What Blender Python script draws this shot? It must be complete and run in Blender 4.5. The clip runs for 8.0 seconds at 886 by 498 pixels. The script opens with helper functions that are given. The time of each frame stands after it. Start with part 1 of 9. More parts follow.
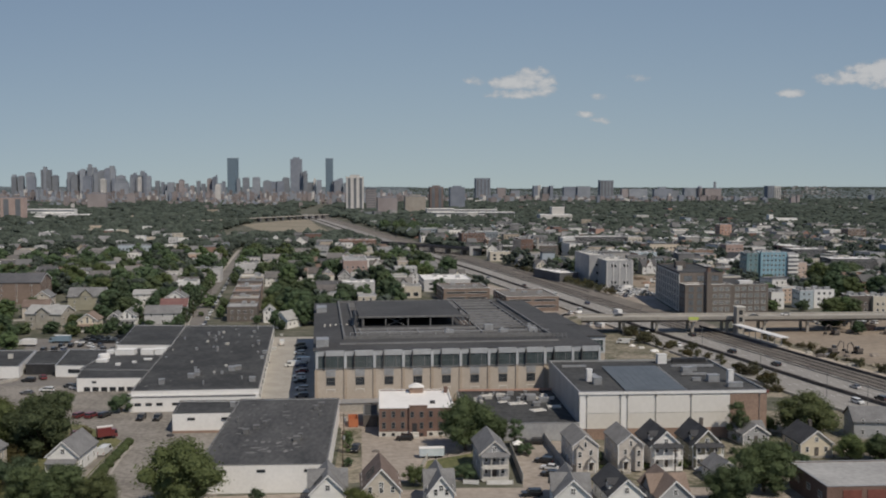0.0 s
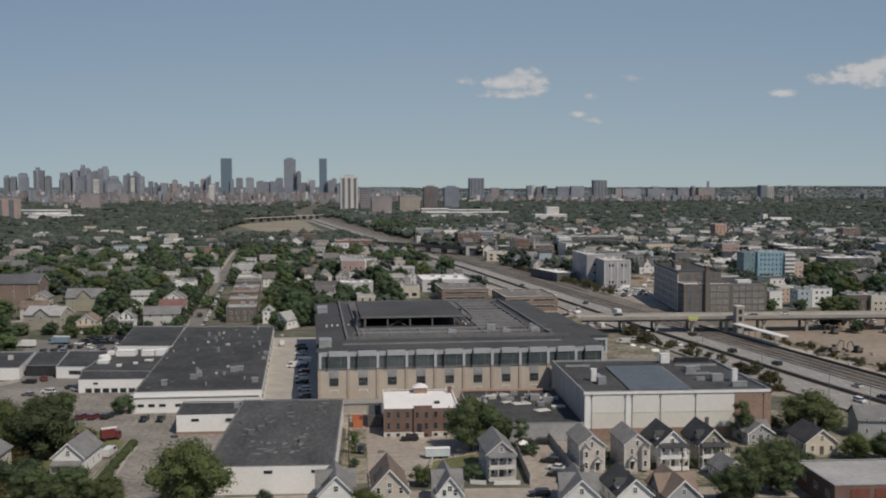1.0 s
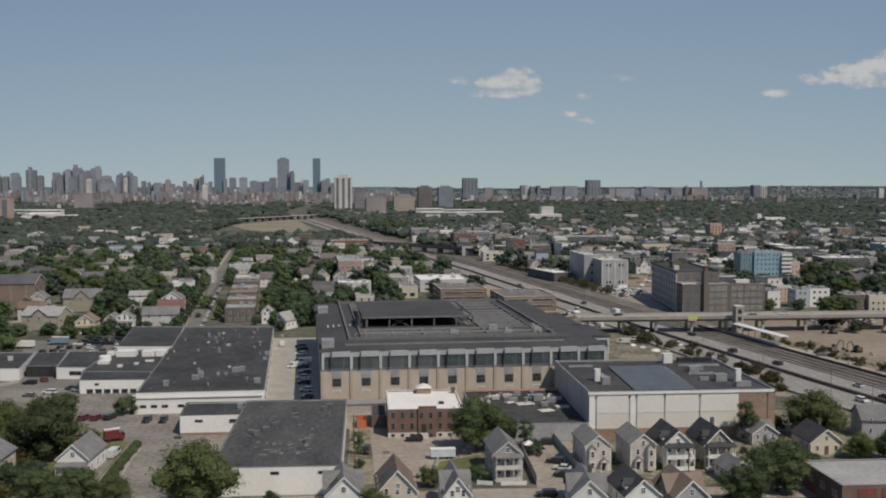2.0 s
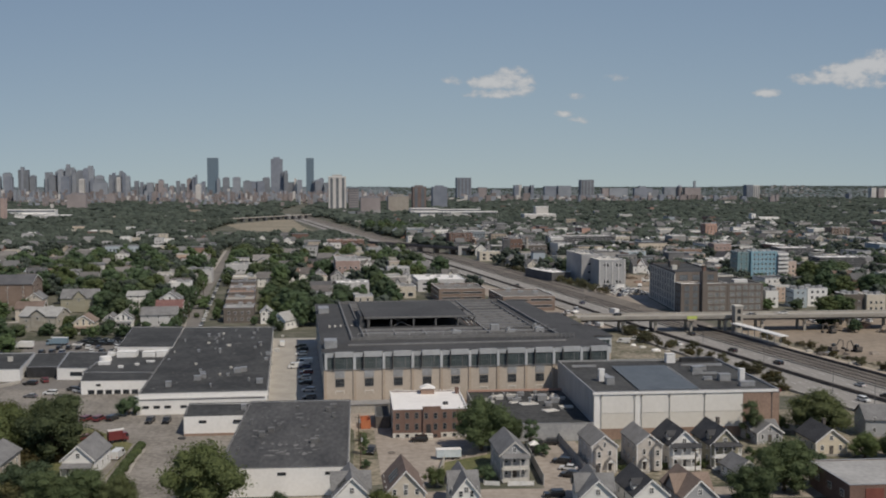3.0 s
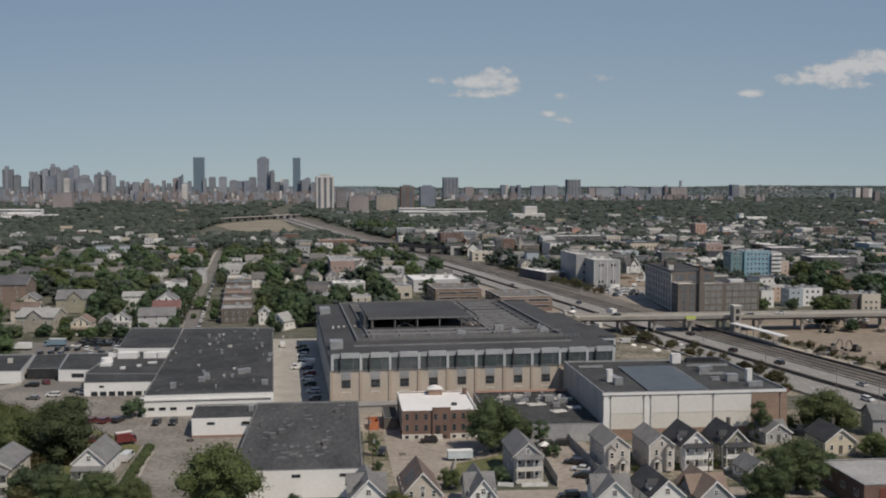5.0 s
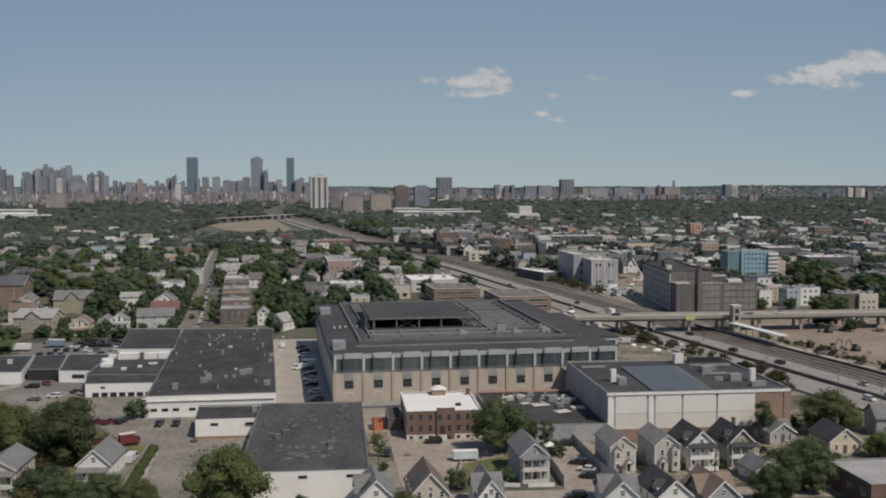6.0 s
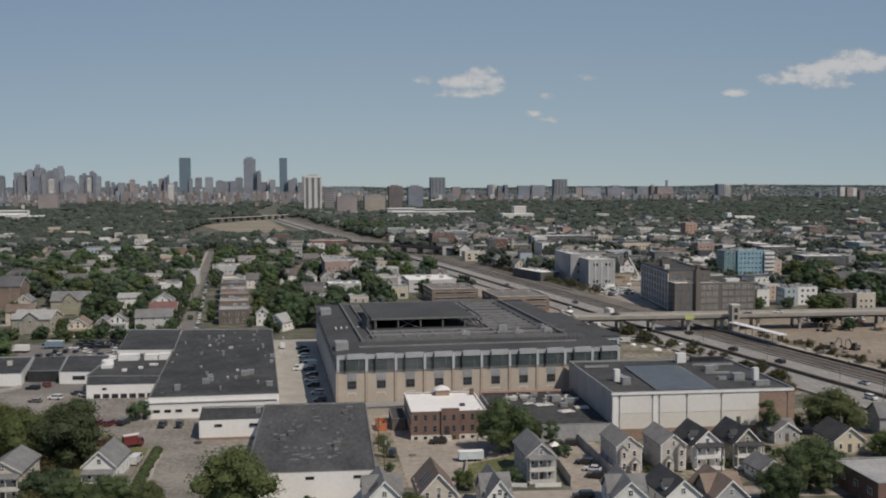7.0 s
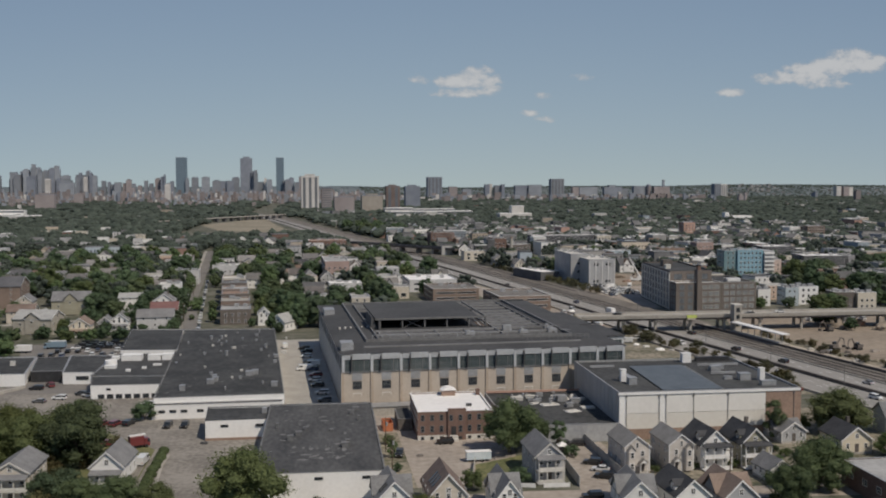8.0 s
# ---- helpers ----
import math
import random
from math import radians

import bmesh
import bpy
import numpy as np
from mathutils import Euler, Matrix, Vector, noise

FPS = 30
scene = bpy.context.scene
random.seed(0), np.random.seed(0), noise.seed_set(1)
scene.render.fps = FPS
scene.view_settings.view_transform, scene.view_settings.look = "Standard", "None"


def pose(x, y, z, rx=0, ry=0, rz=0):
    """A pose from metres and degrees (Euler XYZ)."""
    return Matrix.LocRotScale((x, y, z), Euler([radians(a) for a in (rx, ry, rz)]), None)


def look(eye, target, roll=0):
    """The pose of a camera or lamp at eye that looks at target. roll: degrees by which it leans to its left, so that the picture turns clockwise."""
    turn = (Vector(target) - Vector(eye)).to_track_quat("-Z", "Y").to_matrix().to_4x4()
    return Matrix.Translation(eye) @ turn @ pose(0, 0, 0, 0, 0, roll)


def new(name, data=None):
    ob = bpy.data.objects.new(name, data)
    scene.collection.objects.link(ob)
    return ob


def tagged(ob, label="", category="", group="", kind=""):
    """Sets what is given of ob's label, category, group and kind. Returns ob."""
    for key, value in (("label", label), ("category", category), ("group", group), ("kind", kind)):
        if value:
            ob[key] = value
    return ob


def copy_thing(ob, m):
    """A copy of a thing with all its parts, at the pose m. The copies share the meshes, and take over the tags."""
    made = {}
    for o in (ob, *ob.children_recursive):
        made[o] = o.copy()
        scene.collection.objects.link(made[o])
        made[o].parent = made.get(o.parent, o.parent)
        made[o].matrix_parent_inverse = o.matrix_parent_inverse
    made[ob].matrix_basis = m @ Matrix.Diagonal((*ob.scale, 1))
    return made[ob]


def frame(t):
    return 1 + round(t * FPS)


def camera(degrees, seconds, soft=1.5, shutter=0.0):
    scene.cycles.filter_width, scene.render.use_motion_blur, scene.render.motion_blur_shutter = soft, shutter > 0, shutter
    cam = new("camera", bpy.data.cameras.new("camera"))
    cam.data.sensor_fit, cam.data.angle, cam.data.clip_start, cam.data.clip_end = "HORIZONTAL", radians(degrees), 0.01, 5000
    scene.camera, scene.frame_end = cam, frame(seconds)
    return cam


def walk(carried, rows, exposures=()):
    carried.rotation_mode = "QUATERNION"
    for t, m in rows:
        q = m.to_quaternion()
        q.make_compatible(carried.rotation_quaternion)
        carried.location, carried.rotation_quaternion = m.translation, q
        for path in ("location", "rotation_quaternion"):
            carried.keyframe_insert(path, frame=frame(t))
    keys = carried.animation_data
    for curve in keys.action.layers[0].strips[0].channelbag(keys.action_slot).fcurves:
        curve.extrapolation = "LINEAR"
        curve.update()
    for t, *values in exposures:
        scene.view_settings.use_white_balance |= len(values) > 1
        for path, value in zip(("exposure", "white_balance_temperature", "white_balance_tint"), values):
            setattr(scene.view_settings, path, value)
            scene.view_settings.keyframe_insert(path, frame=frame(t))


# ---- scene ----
cam = camera(48.5, 8.0, 2.0)
PATH = [
    (0, (-2.206, -2.448, 73.285), (-2.052, -0.159, 73.134), 0.1),
    (0.5, (-3.898, -2.259, 73.304), (-3.736, 0.030, 73.154), 0.1),
    (1, (-5.465, -1.941, 73.289), (-5.295, 0.348, 73.138), 0),
    (1.5, (-7.086, -1.625, 73.321), (-6.908, 0.662, 73.170), 0),
    (3, (-12.097, -0.737, 73.477), (-11.894, 1.549, 73.325), 0),
    (3.5, (-13.748, -0.432, 73.521), (-13.537, 1.853, 73.369), 0),
    (4, (-15.490, -0.098, 73.571), (-15.270, 2.186, 73.418), 0),
    (4.5, (-17.271, 0.121, 73.694), (-17.042, 2.405, 73.541), 0),
    (6, (-22.093, 1.083, 73.832), (-21.840, 3.365, 73.679), -0),
    (6.5, (-23.707, 1.460, 73.850), (-23.445, 3.740, 73.697), -0.1),
    (7, (-25.356, 1.757, 73.869), (-25.086, 4.036, 73.716), -0.1),
    (7.5, (-26.915, 2.057, 73.902), (-26.637, 4.335, 73.749), -0.1),
    (8, (-28.303, 2.456, 73.954), (-28.024, 4.735, 73.800), -0.1),
]
walk(cam, [(t, look(eye, target, roll)) for t, eye, target, roll in PATH])

# ---- light ----
scene.view_settings.exposure = 0.0
SUN = Vector((0.5, -0.62, 1.0)).normalized()
world = bpy.data.worlds.new("sky")
scene.world = world
world.use_nodes = True


def build_sky():
    nt = world.node_tree
    nt.nodes.clear()
    N, L = nt.nodes.new, nt.links.new

    def put(sock, value):
        if hasattr(value, "is_linked"):
            L(value, sock)
        else:
            sock.default_value = value

    def calc(op, a, b=0.0, c=0.0):
        n = N("ShaderNodeMath")
        n.operation = op
        for sock, v in zip(n.inputs, (a, b, c)):
            put(sock, v)
        return n.outputs[0]

    sky = N("ShaderNodeTexSky")
    sky.sky_type, sky.sun_disc = "NISHITA", False
    sky.sun_elevation, sky.sun_rotation = math.asin(SUN.z), math.atan2(SUN.x, SUN.y)
    sky.air_density, sky.dust_density, sky.ozone_density = 1.0, 0.3, 1.6
    sky.altitude = 80
    tint = N("ShaderNodeMixRGB")
    tint.blend_type = "MULTIPLY"
    tint.inputs[0].default_value = 1.0
    L(sky.outputs[0], tint.inputs[1])
    tint.inputs[2].default_value = (1.08, 0.985, 0.945, 1)
    co = N("ShaderNodeTexCoord")
    xyz = N("ShaderNodeSeparateXYZ")
    L(co.outputs["Generated"], xyz.inputs[0])
    lifted = N("ShaderNodeCombineXYZ")
    # summer haze evens the sky out from side to side
    L(calc("MULTIPLY_ADD", xyz.outputs[1], 0.5, calc("MULTIPLY", xyz.outputs[0], 0.28)), lifted.inputs[0])
    L(xyz.outputs[1], lifted.inputs[1])
    L(calc("MULTIPLY_ADD", calc("MAXIMUM", xyz.outputs[2], 0.0), 0.6, 0.092), lifted.inputs[2])
    unit = N("ShaderNodeVectorMath")
    unit.operation = "NORMALIZE"
    L(lifted.outputs[0], unit.inputs[0])
    L(unit.outputs[0], sky.inputs[0])
    ahead = calc("MAXIMUM", xyz.outputs[1], 0.05)
    u, v = calc("DIVIDE", xyz.outputs[0], ahead), calc("DIVIDE", xyz.outputs[2], ahead)
    # fair-weather cumulus: centre, half width, half height, weight
    puffs = [(0.142, 0.103, 0.034, 0.010, 1.0), (0.142, 0.0915, 0.040, 0.006, 0.95), (0.158, 0.110, 0.022, 0.011, 1.0), (0.172, 0.101, 0.016, 0.013, 0.95),
             (0.098, 0.105, 0.015, 0.007, 0.5), (0.228, 0.090, 0.012, 0.005, 0.8), (0.267, 0.109, 0.014, 0.005, 0.68),
             (0.213, 0.072, 0.014, 0.004, 0.62), (0.229, 0.065, 0.013, 0.005, 0.85), (0.428, 0.095, 0.019, 0.006, 0.95),
             (0.562, 0.134, 0.032, 0.011, 1.15), (0.580, 0.127, 0.034, 0.013, 1.15), (0.545, 0.125, 0.040, 0.013, 1.2), (0.520, 0.117, 0.040, 0.013, 1.15), (0.500, 0.111, 0.045, 0.010, 1.0),
             (0.468, 0.110, 0.022, 0.007, 0.8), (0.530, 0.105, 0.036, 0.007, 0.85), (0.602, 0.126, 0.020, 0.007, 0.7)]
    mask = 0.0
    for cu, cv, a, b, weight in puffs:
        du = calc("MULTIPLY", calc("SUBTRACT", u, cu), 1 / a)
        dv = calc("MULTIPLY", calc("SUBTRACT", v, cv), 1 / b)
        d2 = calc("ADD", calc("MULTIPLY", du, du), calc("MULTIPLY", dv, dv))
        mask = calc("MAXIMUM", mask, calc("MULTIPLY", calc("SUBTRACT", 1.0, d2), weight))
    flat = N("ShaderNodeCombineXYZ")
    L(u, flat.inputs[0])
    L(calc("MULTIPLY", v, 1.7), flat.inputs[1])
    billow = N("ShaderNodeTexNoise")
    billow.inputs["Scale"].default_value, billow.inputs["Detail"].default_value, billow.inputs["Roughness"].default_value = 55, 6, 0.62
    L(flat.outputs[0], billow.inputs["Vector"])
    body = calc("ADD", mask, calc("MULTIPLY", calc("SUBTRACT", billow.outputs[0], 0.5), 2.6))
    soft = N("ShaderNodeMapRange")
    soft.interpolation_type = "SMOOTHSTEP"
    soft.inputs[1].default_value, soft.inputs[2].default_value = 0.12, 0.95
    L(body, soft.inputs[0])
    alpha = calc("MULTIPLY", calc("MULTIPLY", soft.outputs[0], 0.68), calc("GREATER_THAN", mask, 0.0))
    shade = N("ShaderNodeValToRGB")
    shade.color_ramp.elements[0].position, shade.color_ramp.elements[0].color = 0.25, (5.6, 5.5, 5.5, 1)
    shade.color_ramp.elements[1].position, shade.color_ramp.elements[1].color = 0.75, (7.8, 7.5, 7.2, 1)
    L(calc("MULTIPLY", body, 0.7), shade.inputs[0])
    mix = N("ShaderNodeMixRGB")
    L(alpha, mix.inputs[0])
    L(tint.outputs[0], mix.inputs[1])
    L(shade.outputs[0], mix.inputs[2])
    back = N("ShaderNodeBackground")
    back.inputs[1].default_value = 0.077
    L(mix.outputs[0], back.inputs[0])
    out = N("ShaderNodeOutputWorld")
    L(back.outputs[0], out.inputs[0])


build_sky()
lamp = bpy.data.lights.new("sun", "SUN")
lamp.energy, lamp.angle, lamp.color = 3.15, radians(0.6), (1.0, 0.9, 0.77)
sun = new("sun", lamp)
sun.matrix_world = look(SUN * 800, (0, 0, 0))


# ---- materials ----
def material(name, dark, light, big=0.15, fine=2.0, rough=0.85, bump=0.0, vary=0.0, metal=0.0, stretch=(1, 1, 1), hues=None, island=0.0, contrast=0.5):
    """A procedural surface: broad stains and fine grain between two colours, in world metres.
    vary: lightness by object; hues: colours picked by object."""
    m = bpy.data.materials.new(name)
    m.use_nodes = True
    nt = m.node_tree
    N, L = nt.nodes.new, nt.links.new
    shader = nt.nodes["Principled BSDF"]
    shader.inputs["Roughness"].default_value, shader.inputs["Metallic"].default_value = rough, metal
    geo = N("ShaderNodeNewGeometry")
    scale = N("ShaderNodeVectorMath")
    scale.operation = "MULTIPLY"
    scale.inputs[1].default_value = stretch
    L(geo.outputs["Position"], scale.inputs[0])
    tones = []
    for s, detail in ((big, 4.0), (fine, 3.0)):
        n = N("ShaderNodeTexNoise")
        n.inputs["Scale"].default_value, n.inputs["Detail"].default_value = s, detail
        L(scale.outputs[0], n.inputs["Vector"])
        tones.append(n.outputs[0])
    both = N("ShaderNodeMath")
    both.operation = "ADD"
    L(tones[0], both.inputs[0])
    L(tones[1], both.inputs[1])
    ramp = N("ShaderNodeMapRange")
    ramp.inputs[1].default_value, ramp.inputs[2].default_value = 1.0 - 0.5 * contrast, 1.0 + 0.5 * contrast
    L(both.outputs[0], ramp.inputs[0])
    mix = N("ShaderNodeMixRGB")
    L(ramp.outputs[0], mix.inputs[0])
    mix.inputs[1].default_value, mix.inputs[2].default_value = (*dark, 1), (*light, 1)
    colour = mix.outputs[0]
    info = N("ShaderNodeObjectInfo")
    if hues:
        pick = N("ShaderNodeValToRGB")
        pick.color_ramp.interpolation = "CONSTANT"
        while len(pick.color_ramp.elements) < len(hues):
            pick.color_ramp.elements.new(1.0)
        for i, (e, c) in enumerate(zip(pick.color_ramp.elements, hues)):
            e.position, e.color = i / len(hues), (*c, 1)
        L(info.outputs["Random"], pick.inputs[0])
        times = N("ShaderNodeMixRGB")
        times.blend_type, times.inputs[0].default_value = "MULTIPLY", 1.0
        L(pick.outputs[0], times.inputs[1])
        L(colour, times.inputs[2])
        colour = times.outputs[0]
    if vary or island:
        hsv = N("ShaderNodeHueSaturation")
        r = N("ShaderNodeMapRange")
        k = vary or island
        r.inputs[3].default_value, r.inputs[4].default_value = 1 - k, 1 + k
        L(info.outputs["Random"] if vary else geo.outputs["Random Per Island"], r.inputs[0])
        L(r.outputs[0], hsv.inputs["Value"])
        L(colour, hsv.inputs["Color"])
        colour = hsv.outputs[0]
    L(colour, shader.inputs["Base Color"])
    if bump:
        b = N("ShaderNodeBump")
        b.inputs["Strength"].default_value, b.inputs["Distance"].default_value = bump, 0.1
        L(tones[1], b.inputs["Height"])
        L(b.outputs[0], shader.inputs["Normal"])
    return m


ASPHALT = material("asphalt", (0.14, 0.13, 0.118), (0.22, 0.205, 0.187), 0.05, 0.9, 0.9)
LOT = material("worn_lot_asphalt", (0.165, 0.15, 0.13), (0.285, 0.262, 0.23), 0.07, 0.7, 0.92, contrast=0.32)
HIGHWAY = material("highway_concrete_asphalt", (0.23, 0.219, 0.203), (0.315, 0.3, 0.278), 0.04, 0.6, 0.9, stretch=(1, 0.1, 1))
DIRT = material("packed_dirt", (0.245, 0.21, 0.175), (0.385, 0.337, 0.288), 0.05, 0.5, 0.95)
ROAD_SAND = material("pale_sand_track", (0.36, 0.31, 0.25), (0.48, 0.425, 0.35), 0.05, 0.5, 0.95)
SAND = material("sandy_soil", (0.2, 0.162, 0.124), (0.32, 0.266, 0.206), 0.03, 0.3, 0.95)
GRASS = material("dry_grass", (0.07, 0.085, 0.03), (0.2, 0.19, 0.09), 0.08, 0.9, 0.95)
SCRUBLAND = material("scrubby_waste_ground", (0.085, 0.085, 0.05), (0.31, 0.27, 0.21), 0.09, 0.6, 0.95, contrast=0.4)
FIELD = material("mown_field", (0.2, 0.175, 0.125), (0.3, 0.265, 0.2), 0.015, 0.12, 0.95)
BALLAST = material("railway_ballast", (0.125, 0.11, 0.095), (0.215, 0.193, 0.168), 0.06, 0.6, 0.95, contrast=0.4)
GROUND = material("town_ground", (0.06, 0.066, 0.04), (0.155, 0.148, 0.115), 0.03, 0.2, 0.95, contrast=0.35)
CONCRETE = material("concrete", (0.3, 0.28, 0.25), (0.42, 0.395, 0.35), 0.15, 1.5, 0.85)
PALE = material("pale_concrete", (0.5, 0.48, 0.44), (0.64, 0.62, 0.57), 0.15, 1.5, 0.85)
BITUMEN = material("bitumen_roofing", (0.03, 0.031, 0.0315), (0.072, 0.0735, 0.0735), 0.07, 0.6, 0.9, contrast=0.36)
SLATE_METAL = material("dark_roof_metal", (0.042, 0.042, 0.043), (0.075, 0.075, 0.076), 0.05, 0.6, 0.85)
GREY_ROOF = material("grey_membrane", (0.3, 0.295, 0.285), (0.42, 0.415, 0.4), 0.1, 0.8, 0.7)
WHITE_ROOF = material("white_membrane", (0.78, 0.76, 0.73), (0.88, 0.86, 0.83), 0.1, 0.6, 0.6)
WHITE_WALL = material("white_painted_block", (0.74, 0.73, 0.705), (0.83, 0.82, 0.795), 0.12, 1.2, 0.7)
WHITE_TRIM = material("white_trim", (0.7, 0.69, 0.67), (0.82, 0.81, 0.79), 0.5, 3, 0.55)
CREAM = material("cream_panel", (0.63, 0.6, 0.545), (0.68, 0.655, 0.6), 0.08, 1.0, 0.7)
TAN = material("tan_brick", (0.41, 0.352, 0.292), (0.515, 0.455, 0.385), 0.1, 2.4, 0.88)
TAN_DARK = material("tan_pier_brick", (0.36, 0.295, 0.235), (0.46, 0.385, 0.31), 0.1, 2.4, 0.88)
RED_BRICK = material("red_brick", (0.14, 0.088, 0.07), (0.22, 0.142, 0.115), 0.15, 3.0, 0.9)
BROWN_BRICK = material("brown_brick", (0.24, 0.165, 0.125), (0.34, 0.24, 0.185), 0.12, 2.4, 0.9)
PINK_BRICK = material("pink_brick", (0.42, 0.26, 0.2), (0.52, 0.34, 0.27), 0.05, 0.5, 0.9)
SOOT_BRICK = material("weathered_brown_brick", (0.085, 0.075, 0.068), (0.16, 0.14, 0.125), 0.08, 1.2, 0.9)
GREY_METAL = material("galvanised_metal", (0.33, 0.33, 0.33), (0.5, 0.5, 0.5), 0.5, 3, 0.5, metal=0.5)
DARK_METAL = material("dark_steel", (0.03, 0.03, 0.032), (0.06, 0.06, 0.062), 0.5, 3, 0.55, metal=0.3)
# grey of the loading doors; on side walls it stands for their shade
GREY_DOORS_AND_SHADE = material("grey_doors_and_wall_shade", (0.37, 0.37, 0.36), (0.46, 0.46, 0.445), 0.2, 1.5, 0.6, stretch=(1, 1, 0.1))
ORANGE = material("orange_paint", (0.4, 0.13, 0.06), (0.5, 0.19, 0.09), 0.4, 3, 0.6)
RED_PAINT = material("red_paint", (0.17, 0.06, 0.048), (0.23, 0.085, 0.065), 0.4, 3, 0.45)
BLUE_PANEL = material("blue_cladding", (0.21, 0.36, 0.44), (0.28, 0.45, 0.53), 0.1, 1.0, 0.5)
TEAL_PANEL = material("teal_cladding", (0.13, 0.22, 0.24), (0.18, 0.28, 0.3), 0.1, 1.0, 0.5)
LIME = material("lime_paint", (0.42, 0.5, 0.1), (0.52, 0.6, 0.16), 0.3, 2, 0.6)
BARK = material("bark", (0.06, 0.045, 0.032), (0.14, 0.11, 0.08), 0.8, 6, 0.95, bump=0.6)
SHINGLES = material("asphalt_shingles", (0.75, 0.75, 0.75), (1.15, 1.15, 1.15), 0.3, 3.0, 0.92,
                    hues=[(0.1, 0.1, 0.105), (0.15, 0.145, 0.14), (0.2, 0.19, 0.18), (0.17, 0.12, 0.095), (0.07, 0.07, 0.075), (0.24, 0.23, 0.22), (0.13, 0.12, 0.115)])
SIDING = material("painted_clapboard", (0.88, 0.88, 0.88), (1.05, 1.05, 1.05), 0.3, 2.0, 0.75, stretch=(0.3, 0.3, 4),
                  hues=[(0.72, 0.7, 0.66), (0.6, 0.57, 0.5), (0.42, 0.42, 0.42), (0.66, 0.62, 0.53), (0.5, 0.46, 0.38), (0.74, 0.73, 0.71), (0.33, 0.34, 0.36), (0.55, 0.42, 0.33), (0.68, 0.67, 0.66)])
STREET_PAINT = material("lane_paint", (0.5, 0.5, 0.48), (0.7, 0.7, 0.68), 0.4, 3, 0.8)


def leaf_light(m, share):
    """Lets part of the light through, as leaves do."""
    nt = m.node_tree
    shader = nt.nodes["Principled BSDF"]
    shader.inputs["Specular IOR Level"].default_value = 0.2
    through_leaf = nt.nodes.new("ShaderNodeBsdfTranslucent")
    mix = nt.nodes.new("ShaderNodeMixShader")
    mix.inputs[0].default_value = share
    nt.links.new(shader.inputs["Base Color"].links[0].from_socket, through_leaf.inputs[0])
    nt.links.new(shader.outputs[0], mix.inputs[1])
    nt.links.new(through_leaf.outputs[0], mix.inputs[2])
    nt.links.new(mix.outputs[0], nt.nodes["Material Output"].inputs[0])
    return m


def leaf_material(name, dark, light, vary):
    return leaf_light(material(name, dark, light, 0.3, 2.2, 0.8, vary=vary, contrast=0.55,
                               hues=[(1, 1, 1), (1.22, 1.12, 0.84), (0.86, 0.92, 0.88), (1.1, 1.03, 0.92), (0.94, 0.98, 0.92), (1.05, 1.08, 0.86), (0.84, 0.88, 0.82)]), 0.34)


LEAVES = leaf_material("deciduous_leaves", (0.068, 0.097, 0.055), (0.134, 0.181, 0.104), 0.25)
SCRUB_LEAVES = leaf_material("scrub_leaves", (0.075, 0.072, 0.042), (0.15, 0.14, 0.088), 0.35)
LEAVES_LIGHT = leaf_light(material("bright_leaves", (0.09, 0.114, 0.044), (0.171, 0.203, 0.09), 0.3, 2.2, 0.8, vary=0.1, contrast=0.7), 0.34)
# far leaves carry the haze in their colour: greyer and bluer than near ones
LEAVES_FAR_HAZED = material("far_canopy", (0.054, 0.07, 0.057), (0.103, 0.124, 0.101), 0.02, 0.12, 0.9, island=0.3, contrast=0.6)


leaf_light(LEAVES_FAR_HAZED, 0.25)


def glass_material(name, colour, rough=0.12):
    m = material(name, [c * 0.7 for c in colour], colour, 0.2, 0.8, rough)
    m.node_tree.nodes["Principled BSDF"].inputs["Specular IOR Level"].default_value = 0.6
    return m


GLASS = glass_material("dark_window_glass", (0.035, 0.042, 0.05))
GLASS_TEAL = glass_material("teal_window_glass", (0.07, 0.095, 0.1))
SOLAR = glass_material("solar_glass", (0.125, 0.14, 0.15), 0.35)
FRAME_GREY = material("blue_grey_panel", (0.4, 0.415, 0.425), (0.5, 0.515, 0.525), 0.3, 2, 0.6)


def paint_material(name, colour):
    m = material(name, [c * 0.92 for c in colour], colour, 0.5, 4, 0.3)
    m.node_tree.nodes["Principled BSDF"].inputs["Coat Weight"].default_value = 0.5
    return m


CAR_PAINT = material("car_paint", (0.95, 0.95, 0.95), (1, 1, 1), 0.5, 4, 0.3,
                     hues=[(0.6, 0.6, 0.6), (0.02, 0.02, 0.022), (0.3, 0.31, 0.32), (0.06, 0.065, 0.07), (0.75, 0.75, 0.74), (0.05, 0.07, 0.13), (0.13, 0.13, 0.135)])
CAR_RED = paint_material("red_car_paint", (0.17, 0.04, 0.042))
CAR_WHITE = paint_material("white_car_paint", (0.75, 0.75, 0.73))
CAR_BLACK = paint_material("black_car_paint", (0.015, 0.015, 0.017))
RUBBER = material("tyre_rubber", (0.015, 0.015, 0.015), (0.03, 0.03, 0.03), 2, 8, 0.9)
DULL_METAL = material("dull_grey_metal", (0.12, 0.12, 0.12), (0.19, 0.19, 0.188), 0.4, 2, 0.7)
UPPER_PANEL = material("off_white_panel", (0.68, 0.66, 0.62), (0.74, 0.72, 0.68), 0.08, 0.8, 0.7)
LAMP_RED = material("red_lamp_lens", (0.3, 0.01, 0.01), (0.4, 0.02, 0.02), 2, 8, 0.3)
LAMP_CLEAR = material("clear_lamp_lens", (0.6, 0.6, 0.58), (0.7, 0.7, 0.68), 2, 8, 0.2)


